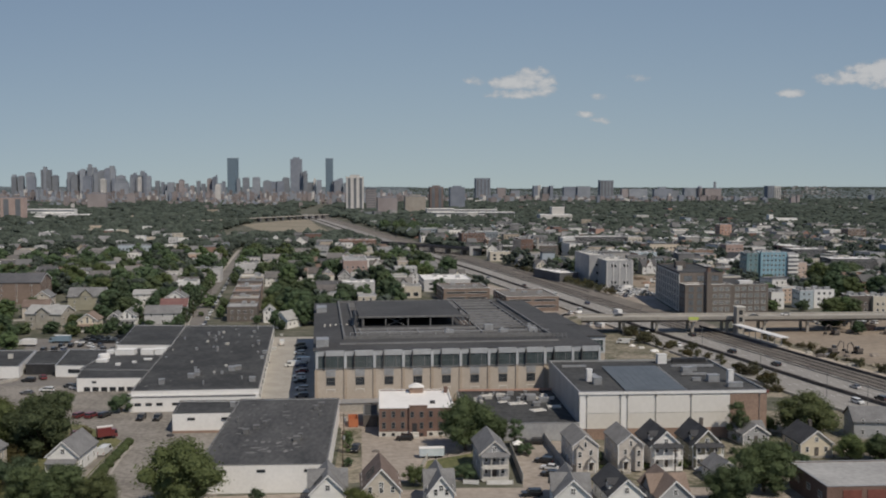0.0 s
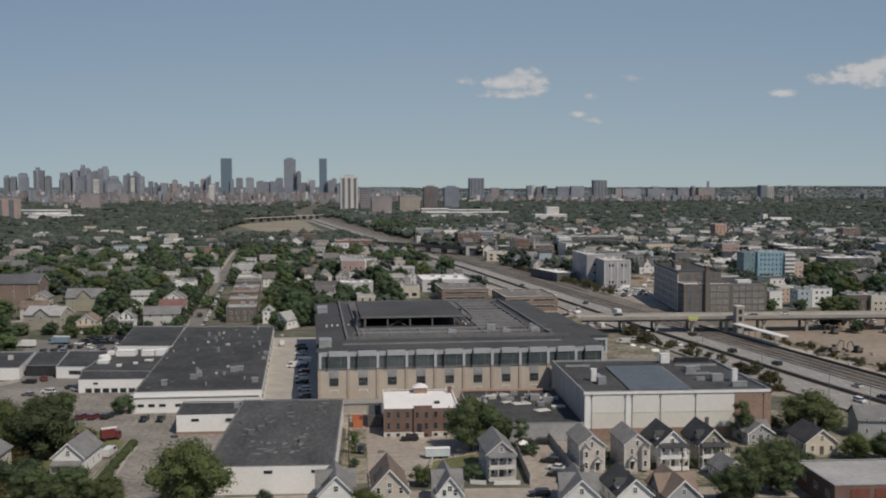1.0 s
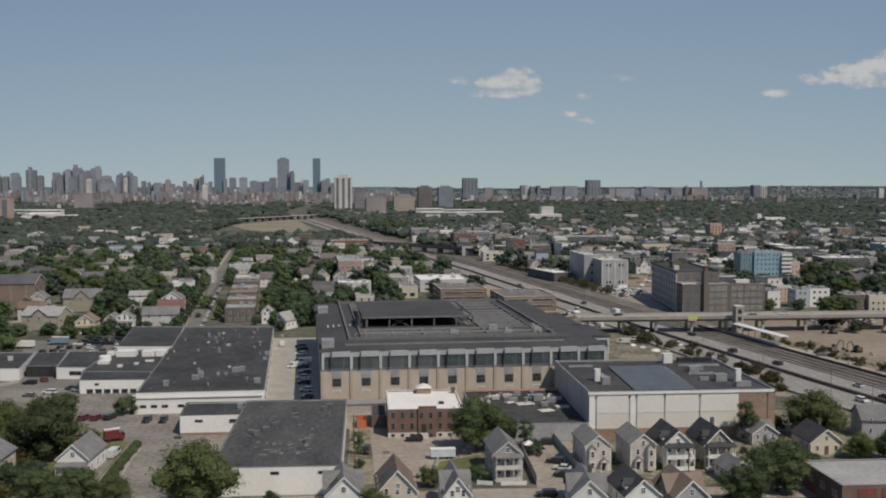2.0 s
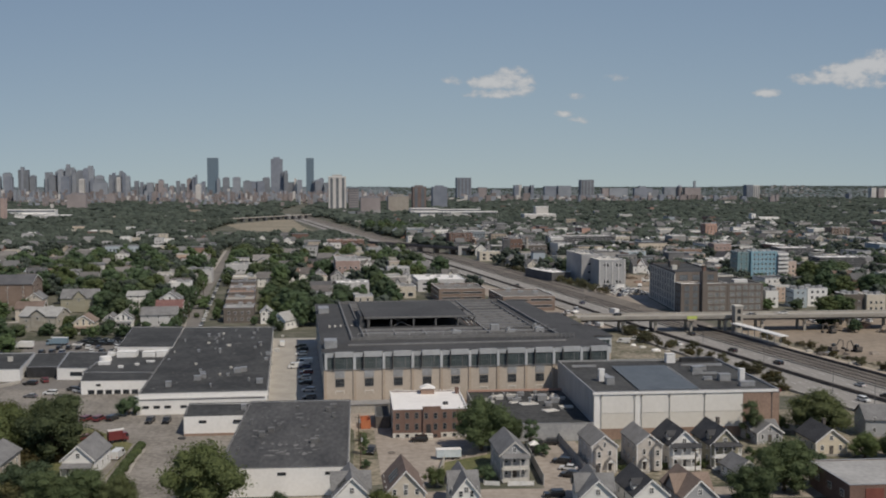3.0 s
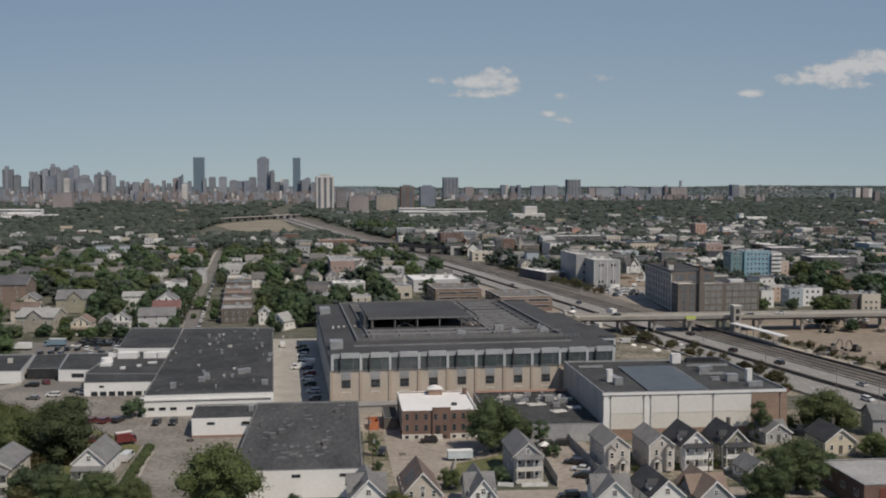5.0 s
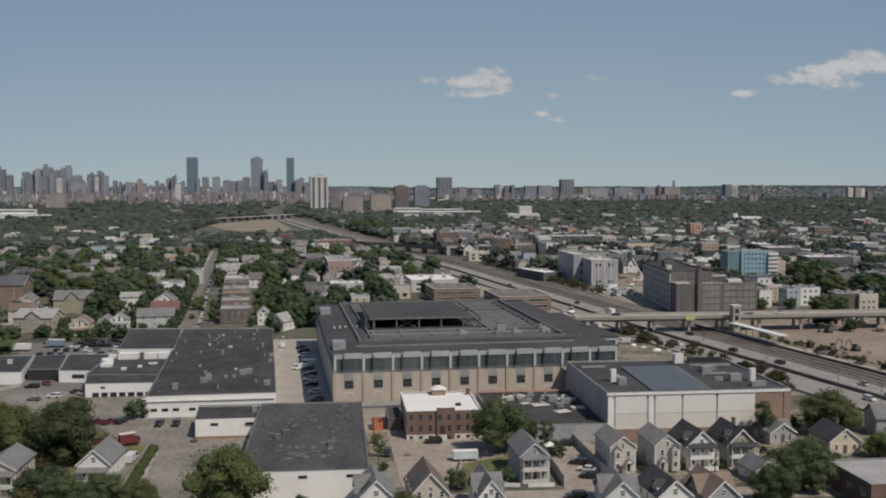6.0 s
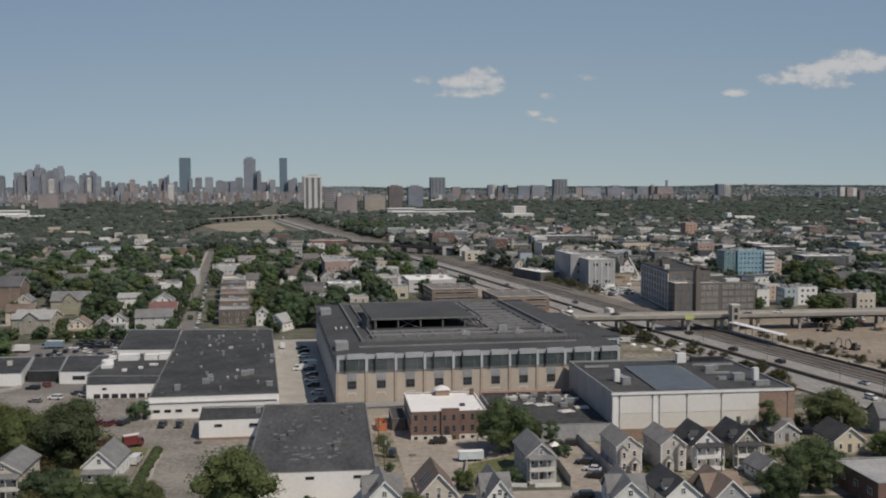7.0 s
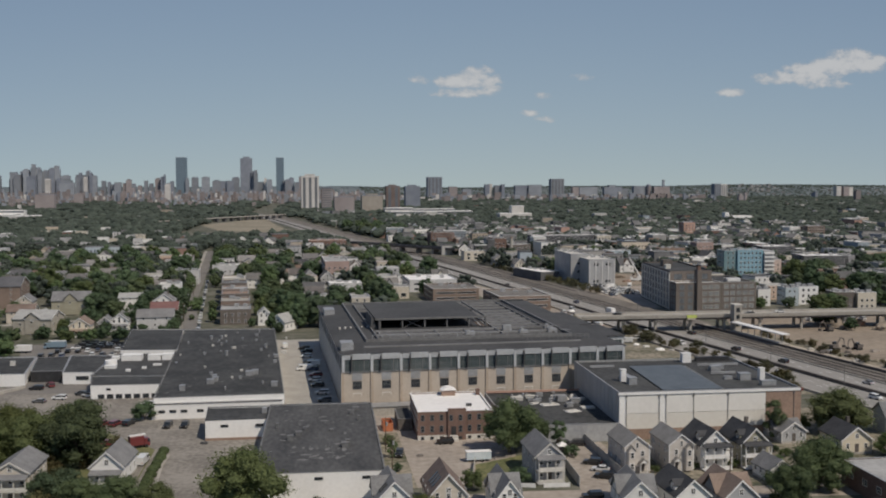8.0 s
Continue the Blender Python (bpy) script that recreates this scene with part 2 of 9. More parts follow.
# ---- building blocks ----
def thing(name, label, category, x=0, y=0, z=0, turn=0, group="", kind=""):
    ob = new(name)
    ob.matrix_world = pose(x, y, z, 0, 0, turn)
    return tagged(ob, label, category, group, kind)


def link_part(name, mesh, parent, label="", m=None):
    ob = new(name, mesh)
    ob.parent = parent
    if m is not None:
        ob.matrix_basis = m
    if label:
        tagged(ob, label)
    return ob


def to_mesh(name, bm, mats):
    bmesh.ops.recalc_face_normals(bm, faces=bm.faces)
    mesh = bpy.data.meshes.new(name)
    bm.to_mesh(mesh)
    bm.free()
    for m in mats if isinstance(mats, (list, tuple)) else [mats]:
        mesh.materials.append(m)
    return mesh


def part(name, bm, mat, parent, label=""):
    return link_part(name, to_mesh(name, bm, mat), parent, label)


def box(bm, x0, y0, z0, x1, y1, z1, i=0):
    v = [bm.verts.new(p) for p in ((x0, y0, z0), (x1, y0, z0), (x1, y1, z0), (x0, y1, z0), (x0, y0, z1), (x1, y0, z1), (x1, y1, z1), (x0, y1, z1))]
    for f in ((0, 3, 2, 1), (4, 5, 6, 7), (0, 1, 5, 4), (1, 2, 6, 5), (2, 3, 7, 6), (3, 0, 4, 7)):
        bm.faces.new([v[k] for k in f]).material_index = i
    return bm


def boxes(*rows):
    bm = bmesh.new()
    for r in rows:
        box(bm, *r)
    return bm


def prism(bm, poly, z0, z1, i=0):
    lo, hi = [bm.verts.new((x, y, z0)) for x, y in poly], [bm.verts.new((x, y, z1)) for x, y in poly]
    n = len(poly)
    bm.faces.new(lo[::-1]).material_index = i
    bm.faces.new(hi).material_index = i
    for k in range(n):
        bm.faces.new((lo[k], lo[(k + 1) % n], hi[(k + 1) % n], hi[k])).material_index = i
    return bm


def extrude_y(bm, outline, y0, y1, i=0):
    a, b = [bm.verts.new((x, y0, z)) for x, z in outline], [bm.verts.new((x, y1, z)) for x, z in outline]
    n = len(outline)
    bm.faces.new(a).material_index = i
    bm.faces.new(b[::-1]).material_index = i
    for k in range(n):
        bm.faces.new((a[k], b[k], b[(k + 1) % n], a[(k + 1) % n])).material_index = i
    return bm


def tube(bm, p, q, r0, r1, sides=8, i=0):
    p, q = Vector(p), Vector(q)
    d = (q - p).normalized()
    a = d.orthogonal().normalized()
    b = d.cross(a)
    ring = [[bm.verts.new(c + r * (a * math.cos(k * math.tau / sides) + b * math.sin(k * math.tau / sides))) for k in range(sides)] for c, r in ((p, r0), (q, r1))]
    for k in range(sides):
        bm.faces.new((ring[0][k], ring[0][(k + 1) % sides], ring[1][(k + 1) % sides], ring[1][k])).material_index = i
    bm.faces.new(ring[0][::-1]).material_index = i
    bm.faces.new(ring[1]).material_index = i
    return bm


def inset(poly, d):
    """The corners of a convex outline moved inwards by d."""
    out, n = [], len(poly)
    for k in range(n):
        p, a, b = Vector(poly[k]), Vector(poly[k - 1]), Vector(poly[(k + 1) % n])
        e, f = (p - a).normalized(), (b - p).normalized()
        ne, nf = Vector((-e.y, e.x)), Vector((-f.y, f.x))
        out.append(tuple(p + (ne + nf) * (d / (1 + ne.dot(nf)))))
    return out


def ring(bm, poly, width, z0, z1, i=0):
    """A low wall that runs round an outline."""
    inner, n = inset(poly, width), len(poly)
    for k in range(n):
        prism(bm, [poly[k], poly[(k + 1) % n], inner[(k + 1) % n], inner[k]], z0, z1, i)
    return bm


WINDOWS = {}


def lattice(xs, zs, y0, y1):
    """One connected frame of bars: every second cell between the cuts is open."""
    bm = bmesh.new()
    v = {}
    solid = [[i % 2 == 0 or j % 2 == 0 for j in range(len(zs) - 1)] for i in range(len(xs) - 1)]

    def at(i, j, y):
        if (i, j, y) not in v:
            v[i, j, y] = bm.verts.new((xs[i], y, zs[j]))
        return v[i, j, y]

    def is_solid(i, j):
        return 0 <= i < len(xs) - 1 and 0 <= j < len(zs) - 1 and solid[i][j]

    for i in range(len(xs) - 1):
        for j in range(len(zs) - 1):
            if not solid[i][j]:
                continue
            bm.faces.new((at(i, j, y0), at(i + 1, j, y0), at(i + 1, j + 1, y0), at(i, j + 1, y0)))
            for di, dj, p, q in ((-1, 0, (i, j), (i, j + 1)), (1, 0, (i + 1, j), (i + 1, j + 1)), (0, -1, (i, j), (i + 1, j)), (0, 1, (i, j + 1), (i + 1, j + 1))):
                if not is_solid(i + di, j + dj):
                    bm.faces.new((at(*p, y0), at(*q, y0), at(*q, y1), at(*p, y1)))
    return bm


def cuts(lo, hi, n, edge, bar):
    out = [lo, lo + edge]
    for k in range(1, n):
        c = lo + (hi - lo) * k / n
        out += [c - bar / 2, c + bar / 2]
    return out + [hi - edge, hi]


def window_meshes(w, h, nx, ny, frame_mat, glass):
    key = (w, h, nx, ny, frame_mat.name, glass.name)
    if key not in WINDOWS:
        t = min(0.12, 0.09 * w + 0.02)
        bm = lattice(cuts(-w / 2, w / 2, nx, t, t * 0.7), cuts(0, h, ny, t, t * 0.6), -0.1, 0)
        pane = boxes((-w / 2 + t * 0.5, -0.05, t * 0.5, w / 2 - t * 0.5, -0.004, h - t * 0.5))
        WINDOWS[key] = (to_mesh("window_frame", bm, frame_mat), to_mesh("pane", pane, glass))
    return WINDOWS[key]


JOINED = {}


def join_windows(on):
    """While on, windows are gathered into one part a building, for houses too far to tell them apart."""
    JOINED.clear()
    if on:
        JOINED["rows"] = []


def put_joined(parent):
    rows = JOINED["rows"]
    bm = bmesh.new()
    for x, y, z, turn, w, h in rows:
        m = pose(x, y, z, 0, 0, turn)
        for a, b, i in ((0.0, -0.06, 0), (0.12, -0.09, 1)):
            k = len(bm.verts)
            box(bm, -w / 2 + a, b, a, w / 2 - a, -0.004, h - a, i)
            bm.verts.ensure_lookup_table()
            for v in list(bm.verts)[k:]:
                v.co = m @ v.co
    ob = link_part("glazing", to_mesh("glazing", bm, [WHITE_TRIM, GLASS]), parent)
    tagged(ob, kind="stuff")
    rows.clear()


def window(parent, x, y, z, turn, w=1.0, h=1.5, nx=1, ny=2, frame_mat=None, glass=None, name="window"):
    """A framed window on a wall that faces -y when turn is 0; x, y, z: the middle of its sill."""
    if JOINED:
        JOINED["rows"].append((x, y, z, turn, w, h))
        return parent
    frame_mesh, pane_mesh = window_meshes(w, h, nx, ny, frame_mat or WHITE_TRIM, glass or GLASS)
    ob = link_part(name, frame_mesh, parent, "", pose(x, y, z, 0, 0, turn))
    link_part("pane", pane_mesh, ob)
    return ob


def window_row(parent, a, b, z, count, w, h, nx=1, ny=2, frame_mat=None, glass=None, margin=0.0):
    """Windows at even steps along the wall from a to b; the wall's outside is on the right of that way."""
    (ax, ay), (bx, by) = a, b
    length = math.hypot(bx - ax, by - ay)
    turn = math.degrees(math.atan2(by - ay, bx - ax))
    for k in range(count):
        s = (margin + (k + 0.5) * (length - 2 * margin) / count) / length
        window(parent, ax + (bx - ax) * s, ay + (by - ay) * s, z, turn, w, h, nx, ny, frame_mat, glass)


def flat_block(name, label, poly, h, wall_mat, roof_mat=None, parapet=0.5, coping=None, category="building", base=0.0, group=""):
    """A flat-roofed building on a counter-clockwise outline: walls, roof deck and parapet."""
    cx, cy = sum(p[0] for p in poly) / len(poly), sum(p[1] for p in poly) / len(poly)
    ob = thing(name, label, category, cx, cy, base, 0, group)
    local = [(x - cx, y - cy) for x, y in poly]
    part("wall", prism(bmesh.new(), local, -0.3 if base == 0 else 0, h - 0.3), wall_mat, ob)
    part("roof", prism(bmesh.new(), inset(local, 0.31), h - 0.3, h - 0.05), roof_mat or BITUMEN, ob)
    part("parapet", ring(bmesh.new(), inset(local, -0.004), 0.3, h - 0.298, h + parapet), wall_mat, ob)
    part("coping", ring(bmesh.new(), inset(local, -0.06), 0.42, h + parapet, h + parapet + 0.12), coping or WHITE_TRIM, ob)
    return ob, local


def rect(x0, y0, x1, y1, turn=0.0):
    """A rectangle's corners, counter-clockwise, turned about (x0, y0)."""
    c, s = math.cos(radians(turn)), math.sin(radians(turn))
    return [(x0 + dx * c - dy * s, y0 + dx * s + dy * c) for dx, dy in ((0, 0), (x1 - x0, 0), (x1 - x0, y1 - y0), (0, y1 - y0))]


def sheet(name, poly, z0, z1, mat, label, category="ground"):
    ob = new(name, to_mesh(name, prism(bmesh.new(), poly, z0, z1), mat))
    return tagged(ob, label, category, kind="structure")


def strip(name, line, half, z0, z1, mat, label, category):
    """A band along a line of (x, y) points; half: (left, right) offsets."""
    left, right = [], []
    for k, p in enumerate(line):
        a, b = Vector(line[max(k - 1, 0)]), Vector(line[min(k + 1, len(line) - 1)])
        d = (b - a).normalized()
        n = Vector((d.y, -d.x))
        left.append(Vector(p) + n * half[0])
        right.append(Vector(p) + n * half[1])
    bm = bmesh.new()
    lo = [[bm.verts.new((*q, z)) for q in row] for z in (z0, z1) for row in (left, right)]
    for k in range(len(line) - 1):
        for a, b in ((0, 1), (2, 3), (0, 2), (1, 3)):
            bm.faces.new((lo[a][k], lo[b][k], lo[b][k + 1], lo[a][k + 1]))
    for k in (0, len(line) - 1):
        bm.faces.new((lo[0][k], lo[1][k], lo[3][k], lo[2][k]))
    ob = new(name, to_mesh(name, bm, mat))
    return tagged(ob, label, category, kind="structure")


# ---- ground, roads, railway ----
sheet("ground", [(-3200, -600), (3200, -600), (3200, 4980), (-3200, 4980)], -1.0, 0.0, GROUND, "flat town ground of dry grass, soil and worn yards")
MEDIAN = [(212, 120), (187, 220), (165, 314), (158.5, 346), (152.3, 380), (146, 415), (140, 448), (133, 485), (121.5, 562), (108, 650), (95, 730), (82, 815), (66, 905),
          (48, 1003), (22, 1150), (-12, 1352), (-60, 1633), (-95, 1845), (-190, 2400)]
strip("road", MEDIAN, (-13.0, 15.5), -0.4, 0.03, HIGHWAY, "grey eight-lane highway running off between the town's halves", "highway")
strip("slip_road", MEDIAN[:7], (-19.4, -13.0), -0.4, 0.026, HIGHWAY, "grey exit lane along the highway's near edge", "highway")
strip("railway_bed", MEDIAN, (15.55, 31.0), -0.4, 0.02, BALLAST, "dark ballast and tracks beside the highway", "railway")
strip("railway_bank", MEDIAN[7:], (31.0, 42.0), -0.4, 0.025, BALLAST, "pale gravel railway yard with tracks", "railway")
strip("dirt_road", MEDIAN[:8], (32.0, 38.5), -0.4, 0.03, ROAD_SAND, "sandy service road behind the railway wall", "road")
for line, off, tall, mat, label in ((MEDIAN, 0.0, 1.3, SOOT_BRICK, "dark concrete median barrier of the highway"), (MEDIAN[:7], -19.4, 0.9, CONCRETE, "low concrete barrier at the exit lane's edge"),
                                    (MEDIAN[7:], -13.2, 0.9, CONCRETE, "low concrete barrier at the highway's edge"), (MEDIAN, 15.5, 0.5, CONCRETE, "low barrier between highway and tracks")):
    strip("median_barrier", line, (off - 0.4, off + 0.4), 0.0, tall, mat, label, "barrier")
strip("retaining_wall", MEDIAN[:8], (31.0, 31.7), 0.0, 1.1, SOOT_BRICK, "dark retaining wall along the tracks", "wall")
strip("scrub_verge", MEDIAN[2:7], (38.5, 47.0), -0.4, 0.028, SCRUBLAND, "scrubby verge of weeds and rubble beside the sandy road", "verge")


def road_x(y):
    """The highway's median at that distance."""
    for (xa, ya), (xb, yb) in zip(MEDIAN, MEDIAN[1:]):
        if ya <= y <= yb:
            return xa + (xb - xa) * (y - ya) / (yb - ya)
    return MEDIAN[-1][0]


def lanes():
    """Dashed lane lines along the highway."""
    bm = bmesh.new()
    for off in (-9.6, -6.5, -3.4, 4.4, 7.9, 11.4):
        for k in range(len(MEDIAN) - 1):
            a, b = Vector(MEDIAN[k]), Vector(MEDIAN[k + 1])
            if a.y < 250 or a.y > 900:
                continue
            d = (b - a).normalized()
            n = Vector((d.y, -d.x))
            s = 0.0
            while s < (b - a).length:
                p = a + d * s + n * off
                q = p + d * 3.2
                prism(bm, [tuple(p - n * 0.12), tuple(q - n * 0.12), tuple(q + n * 0.12), tuple(p + n * 0.12)], 0.03, 0.036)
                s += 12
    tagged(new("lane_marking", to_mesh("lane_marking", bm, STREET_PAINT)), "white dashed lane lines on the highway", "road marking", kind="stuff")


def rails():
    for off in (17.5, 19.0, 22.0, 23.5, 26.5, 28.0, 34.5, 36.0):
        line = MEDIAN if off < 31 else MEDIAN[7:]
        strip("rail", line[2:15], (off - 0.09, off + 0.09), 0.03, 0.2, DARK_METAL, "steel rail on the ballast beside the highway", "rail")


lanes()
rails()
sheet("yard_ground_a", [(-150, 205), (-40, 205), (-40, 300), (-66, 316), (-84, 316), (-85, 372), (-215, 372), (-215, 260)], -0.2, 0.012, LOT, "worn grey asphalt yard between the warehouses", "yard")
sheet("yard_ground_b", [(-110, 360), (-140, 360), (-165, 470), (-92, 470), (-92, 420)], -0.2, 0.017, ASPHALT, "asphalt car park behind the white warehouse", "yard")
sheet("yard_ground_c", [(-41, 318), (-22, 318), (-30, 470), (-52, 470)], -0.2, 0.014, CONCRETE, "sunlit dusty alley between warehouse and depot", "yard")
sheet("yard_ground_d", [(-12, 236), (20, 236), (26, 282), (26, 322), (-24, 322), (-13, 290)], -0.2, 0.013, DIRT, "packed dirt yard round the brick building", "yard")
strip("yard_wall", [(-144.4, 357.8), (-139.2, 365.6), (-136.4, 371.1)], (-0.7, 0.7), -0.2, 0.9, CONCRETE, "low pale wall before the white range", "wall")
sheet("lawn_a", [(9, 240), (25, 238), (26, 262), (11, 254)], -0.2, 0.02, GRASS, "patch of dry lawn behind the houses", "lawn")
sheet("lawn_b", [(-13.5, 236), (-6, 236), (-7, 290), (-12.5, 290)], -0.2, 0.02, SCRUBLAND, "weedy strip of grass along the warehouse", "lawn")
sheet("lawn_c", [(-150, 205), (-74.4, 205), (-75.2, 280), (-92, 300), (-150, 300)], -0.2, 0.02, GRASS, "shaded grass under the trees", "lawn")
sheet("driveway", [(-79.6, 244), (-75.2, 243), (-75.4, 273), (-79.2, 273)], -0.2, 0.026, LOT, "grey asphalt driveway between white house and hedge", "driveway")
sheet("garden_ground", [(50, 229), (150, 229), (150, 305), (112, 305), (112, 272), (50, 272)], -0.2, 0.012, SCRUBLAND, "bare worn gardens behind the houses", "gardens")
sheet("parking_ground", [(33, 229), (50, 229), (50, 272), (35, 272)], -0.2, 0.015, DIRT, "small brown asphalt car park between houses", "car park")
sheet("sand_ground", [(199, 330), (430, 330), (520, 545), (190, 515), (176, 470), (186, 415)], -0.2, 0.01, SAND, "bare sandy building site beside the railway", "building site")
sheet("gravel_ground", [(110, 325), (149, 325), (149, 372), (143, 425), (133, 470), (96, 470), (80, 400)], -0.2, 0.011, SCRUBLAND, "scrubby gravel strip between depot and highway", "yard")
sheet("freight_ground", [(84, 484), (121, 484), (109, 560), (86, 690), (76, 740), (70, 690)], -0.2, 0.012, DIRT, "worn gravel yard between parking decks and highway", "yard")
sheet("field_ground", [(-245, 1790), (-189, 1568), (-115, 1506), (-78, 1545), (-110, 1771), (-140, 2040), (-180, 2040), (-192, 1975)], -0.2, 0.03, FIELD, "open straw-coloured field", "field")
sheet("car_lot", [(164, 562), (171, 562), (177, 622), (198, 625), (201, 686), (160, 686), (150, 662)], -0.2, 0.014, DIRT, "dusty car lot beside the old factory", "car park")
sheet("works_ground", [(184, 690), (230, 690), (234, 776), (190, 776)], -0.2, 0.012, SAND, "torn-up sandy works yard behind the factory", "building site")
strip("school_street", [(-240, 515), (-205, 531), (-175, 548), (-148, 552)], (-3.4, 3.4), -0.2, 0.024, CONCRETE, "pale dusty street before the brick school", "street")
strip("front_street", [(-190, 219), (-60, 222), (20, 226), (150, 219), (190, 216)], (-4.2, 4.2), -0.2, 0.022, DIRT, "sunlit pale street in front of the houses", "street")
strip("side_street", [(-66, 226), (-68, 255), (-62, 290)], (-6, 7), -0.2, 0.02, LOT, "grey side street leading into the yard", "street")
strip("lane_street", [(-90, 470), (-97, 520), (-112, 640), (-131, 880), (-150, 1100)], (-3.6, 3.6), -0.2, 0.02, ASPHALT, "narrow street between rows of houses", "street")
strip("lane_pavement", [(-94.5, 470), (-102, 520), (-117, 640), (-136, 880), (-155, 1100)], (-1.6, 1.2), -0.2, 0.14, CONCRETE, "pale concrete pavement along the narrow street", "pavement")
strip("east_street", [(-5, 600), (-20, 900), (-30, 1040)], (-4, 4), -0.2, 0.02, ASPHALT, "street between houses behind the depot", "street")


# ---- road bridge with station ----
def road_bridge():
    ob = thing("road_bridge", "long concrete road bridge over the highway and tracks", "bridge", 0, 0, 0)
    y0, y1 = 469, 482
    part("deck", boxes((97, y0, 6.9, 300, y1, 7.7)), CONCRETE, ob)
    for y in (y0 + 0.6, y1 - 1.4, (y0 + y1) / 2):
        part("girder", boxes((97, y, 5.9, 300, y + 0.8, 6.9)), SOOT_BRICK, ob, "dark steel girder")
    for y in (y0 - 0.15, y1 - 0.2):
        part("parapet", boxes((97, y, 7.7, 300, y + 0.35, 8.6)), CONCRETE, ob)
    part("fence", boxes(*[(98 + 3.05 * k, y0 - 0.1, 8.6, 98.1 + 3.05 * k, y0 + 0.02, 10.2) for k in range(66)], (98, y0 - 0.1, 10.2, 296.4, y0 + 0.02, 10.3)), GREY_METAL, ob)
    for x in (119, 135.5, 153.5, 171, 190, 212, 235, 258, 280):
        bm = boxes((x - 1.0, y0 + 1, 5.0, x + 1.0, y1 - 1, 5.9))
        for y in (y0 + 2, y1 - 3):
            box(bm, x - 0.6, y, -0.3, x + 0.6, y + 1.2, 5.0)
        part("pier", bm, CONCRETE, ob)
    for x0, x1, za, zb in ((62, 97, 0.0, 7.7), (300, 380, 7.7, 0.3)):
        bm = bmesh.new()
        v = [bm.verts.new(p) for p in ((x0, y0 - za * 1.6, -0.3), (x1, y0 - zb * 1.6, -0.3), (x1, y1 + zb * 1.6, -0.3), (x0, y1 + za * 1.6, -0.3), (x0, y0, za), (x1, y0, zb), (x1, y1, zb), (x0, y1, za))]
        for f in ((0, 3, 2, 1), (4, 5, 6, 7), (0, 1, 5, 4), (1, 2, 6, 5), (2, 3, 7, 6), (3, 0, 4, 7)):
            bm.faces.new([v[k] for k in f])
        part("ramp", bm, SCRUBLAND, ob, "weedy earth approach ramp")
    part("sign", boxes((150.6, y0 - 0.5, 6.9, 155.6, y0 - 0.16, 8.3)), LIME, ob, "yellow-green road sign")
    part("sign", boxes((150.9, y0 - 0.5, 6.1, 155.2, y0 - 0.16, 6.85)), TAN, ob, "ochre lower road sign")
    part("sign", boxes((173, y0 - 0.5, 5.0, 176, y0 - 0.16, 6.2)), ORANGE, ob, "small orange road sign")
    st = thing("lift_tower", "grey concrete stair and lift tower at the bridge", "tower", 175, 466, 0)
    part("shaft", boxes((-1.9, -2.2, -0.3, 1.9, 2.6, 13.4)), CONCRETE, st)
    part("cap", boxes((-2.2, -2.5, 13.4, 2.2, 2.8, 13.9)), PALE, st)
    for z in (3, 6.5, 10):
        window(st, 0, -2.2, z, 0, 1.8, 2.2, 2, 2, DARK_METAL)
    cn = thing("platform_canopy", "long white station canopy on slim posts", "canopy", 0, 0, 0)
    a, b = Vector((172.5, 463)), Vector((178.8, 421))
    d = (b - a).normalized()
    n = Vector((-d.y, d.x))
    c = [tuple(a - n * 2.2), tuple(b - n * 2.2), tuple(b + n * 2.2), tuple(a + n * 2.2)]
    part("roof", prism(bmesh.new(), c, 5.2, 5.6), WHITE_TRIM, cn)
    part("platform", prism(bmesh.new(), c, -0.3, 1.2), CONCRETE, cn)
    for k in range(8):
        p = a + d * (1.5 + k * 5.5)
        part("post", tube(bmesh.new(), (p.x, p.y, 1.2), (p.x, p.y, 5.2), 0.18, 0.18, 6), GREY_METAL, cn)


road_bridge()


ROOF_PANEL = material("grey_deck_panel", (0.1, 0.101, 0.103), (0.16, 0.16, 0.162), 0.15, 1, 0.8)
BEAM_METAL = material("roof_beam_paint", (0.17, 0.17, 0.17), (0.25, 0.25, 0.25), 0.4, 2, 0.7)
CHAR_METAL = material("shaded_steel", (0.05, 0.05, 0.052), (0.085, 0.085, 0.087), 0.3, 2, 0.7)


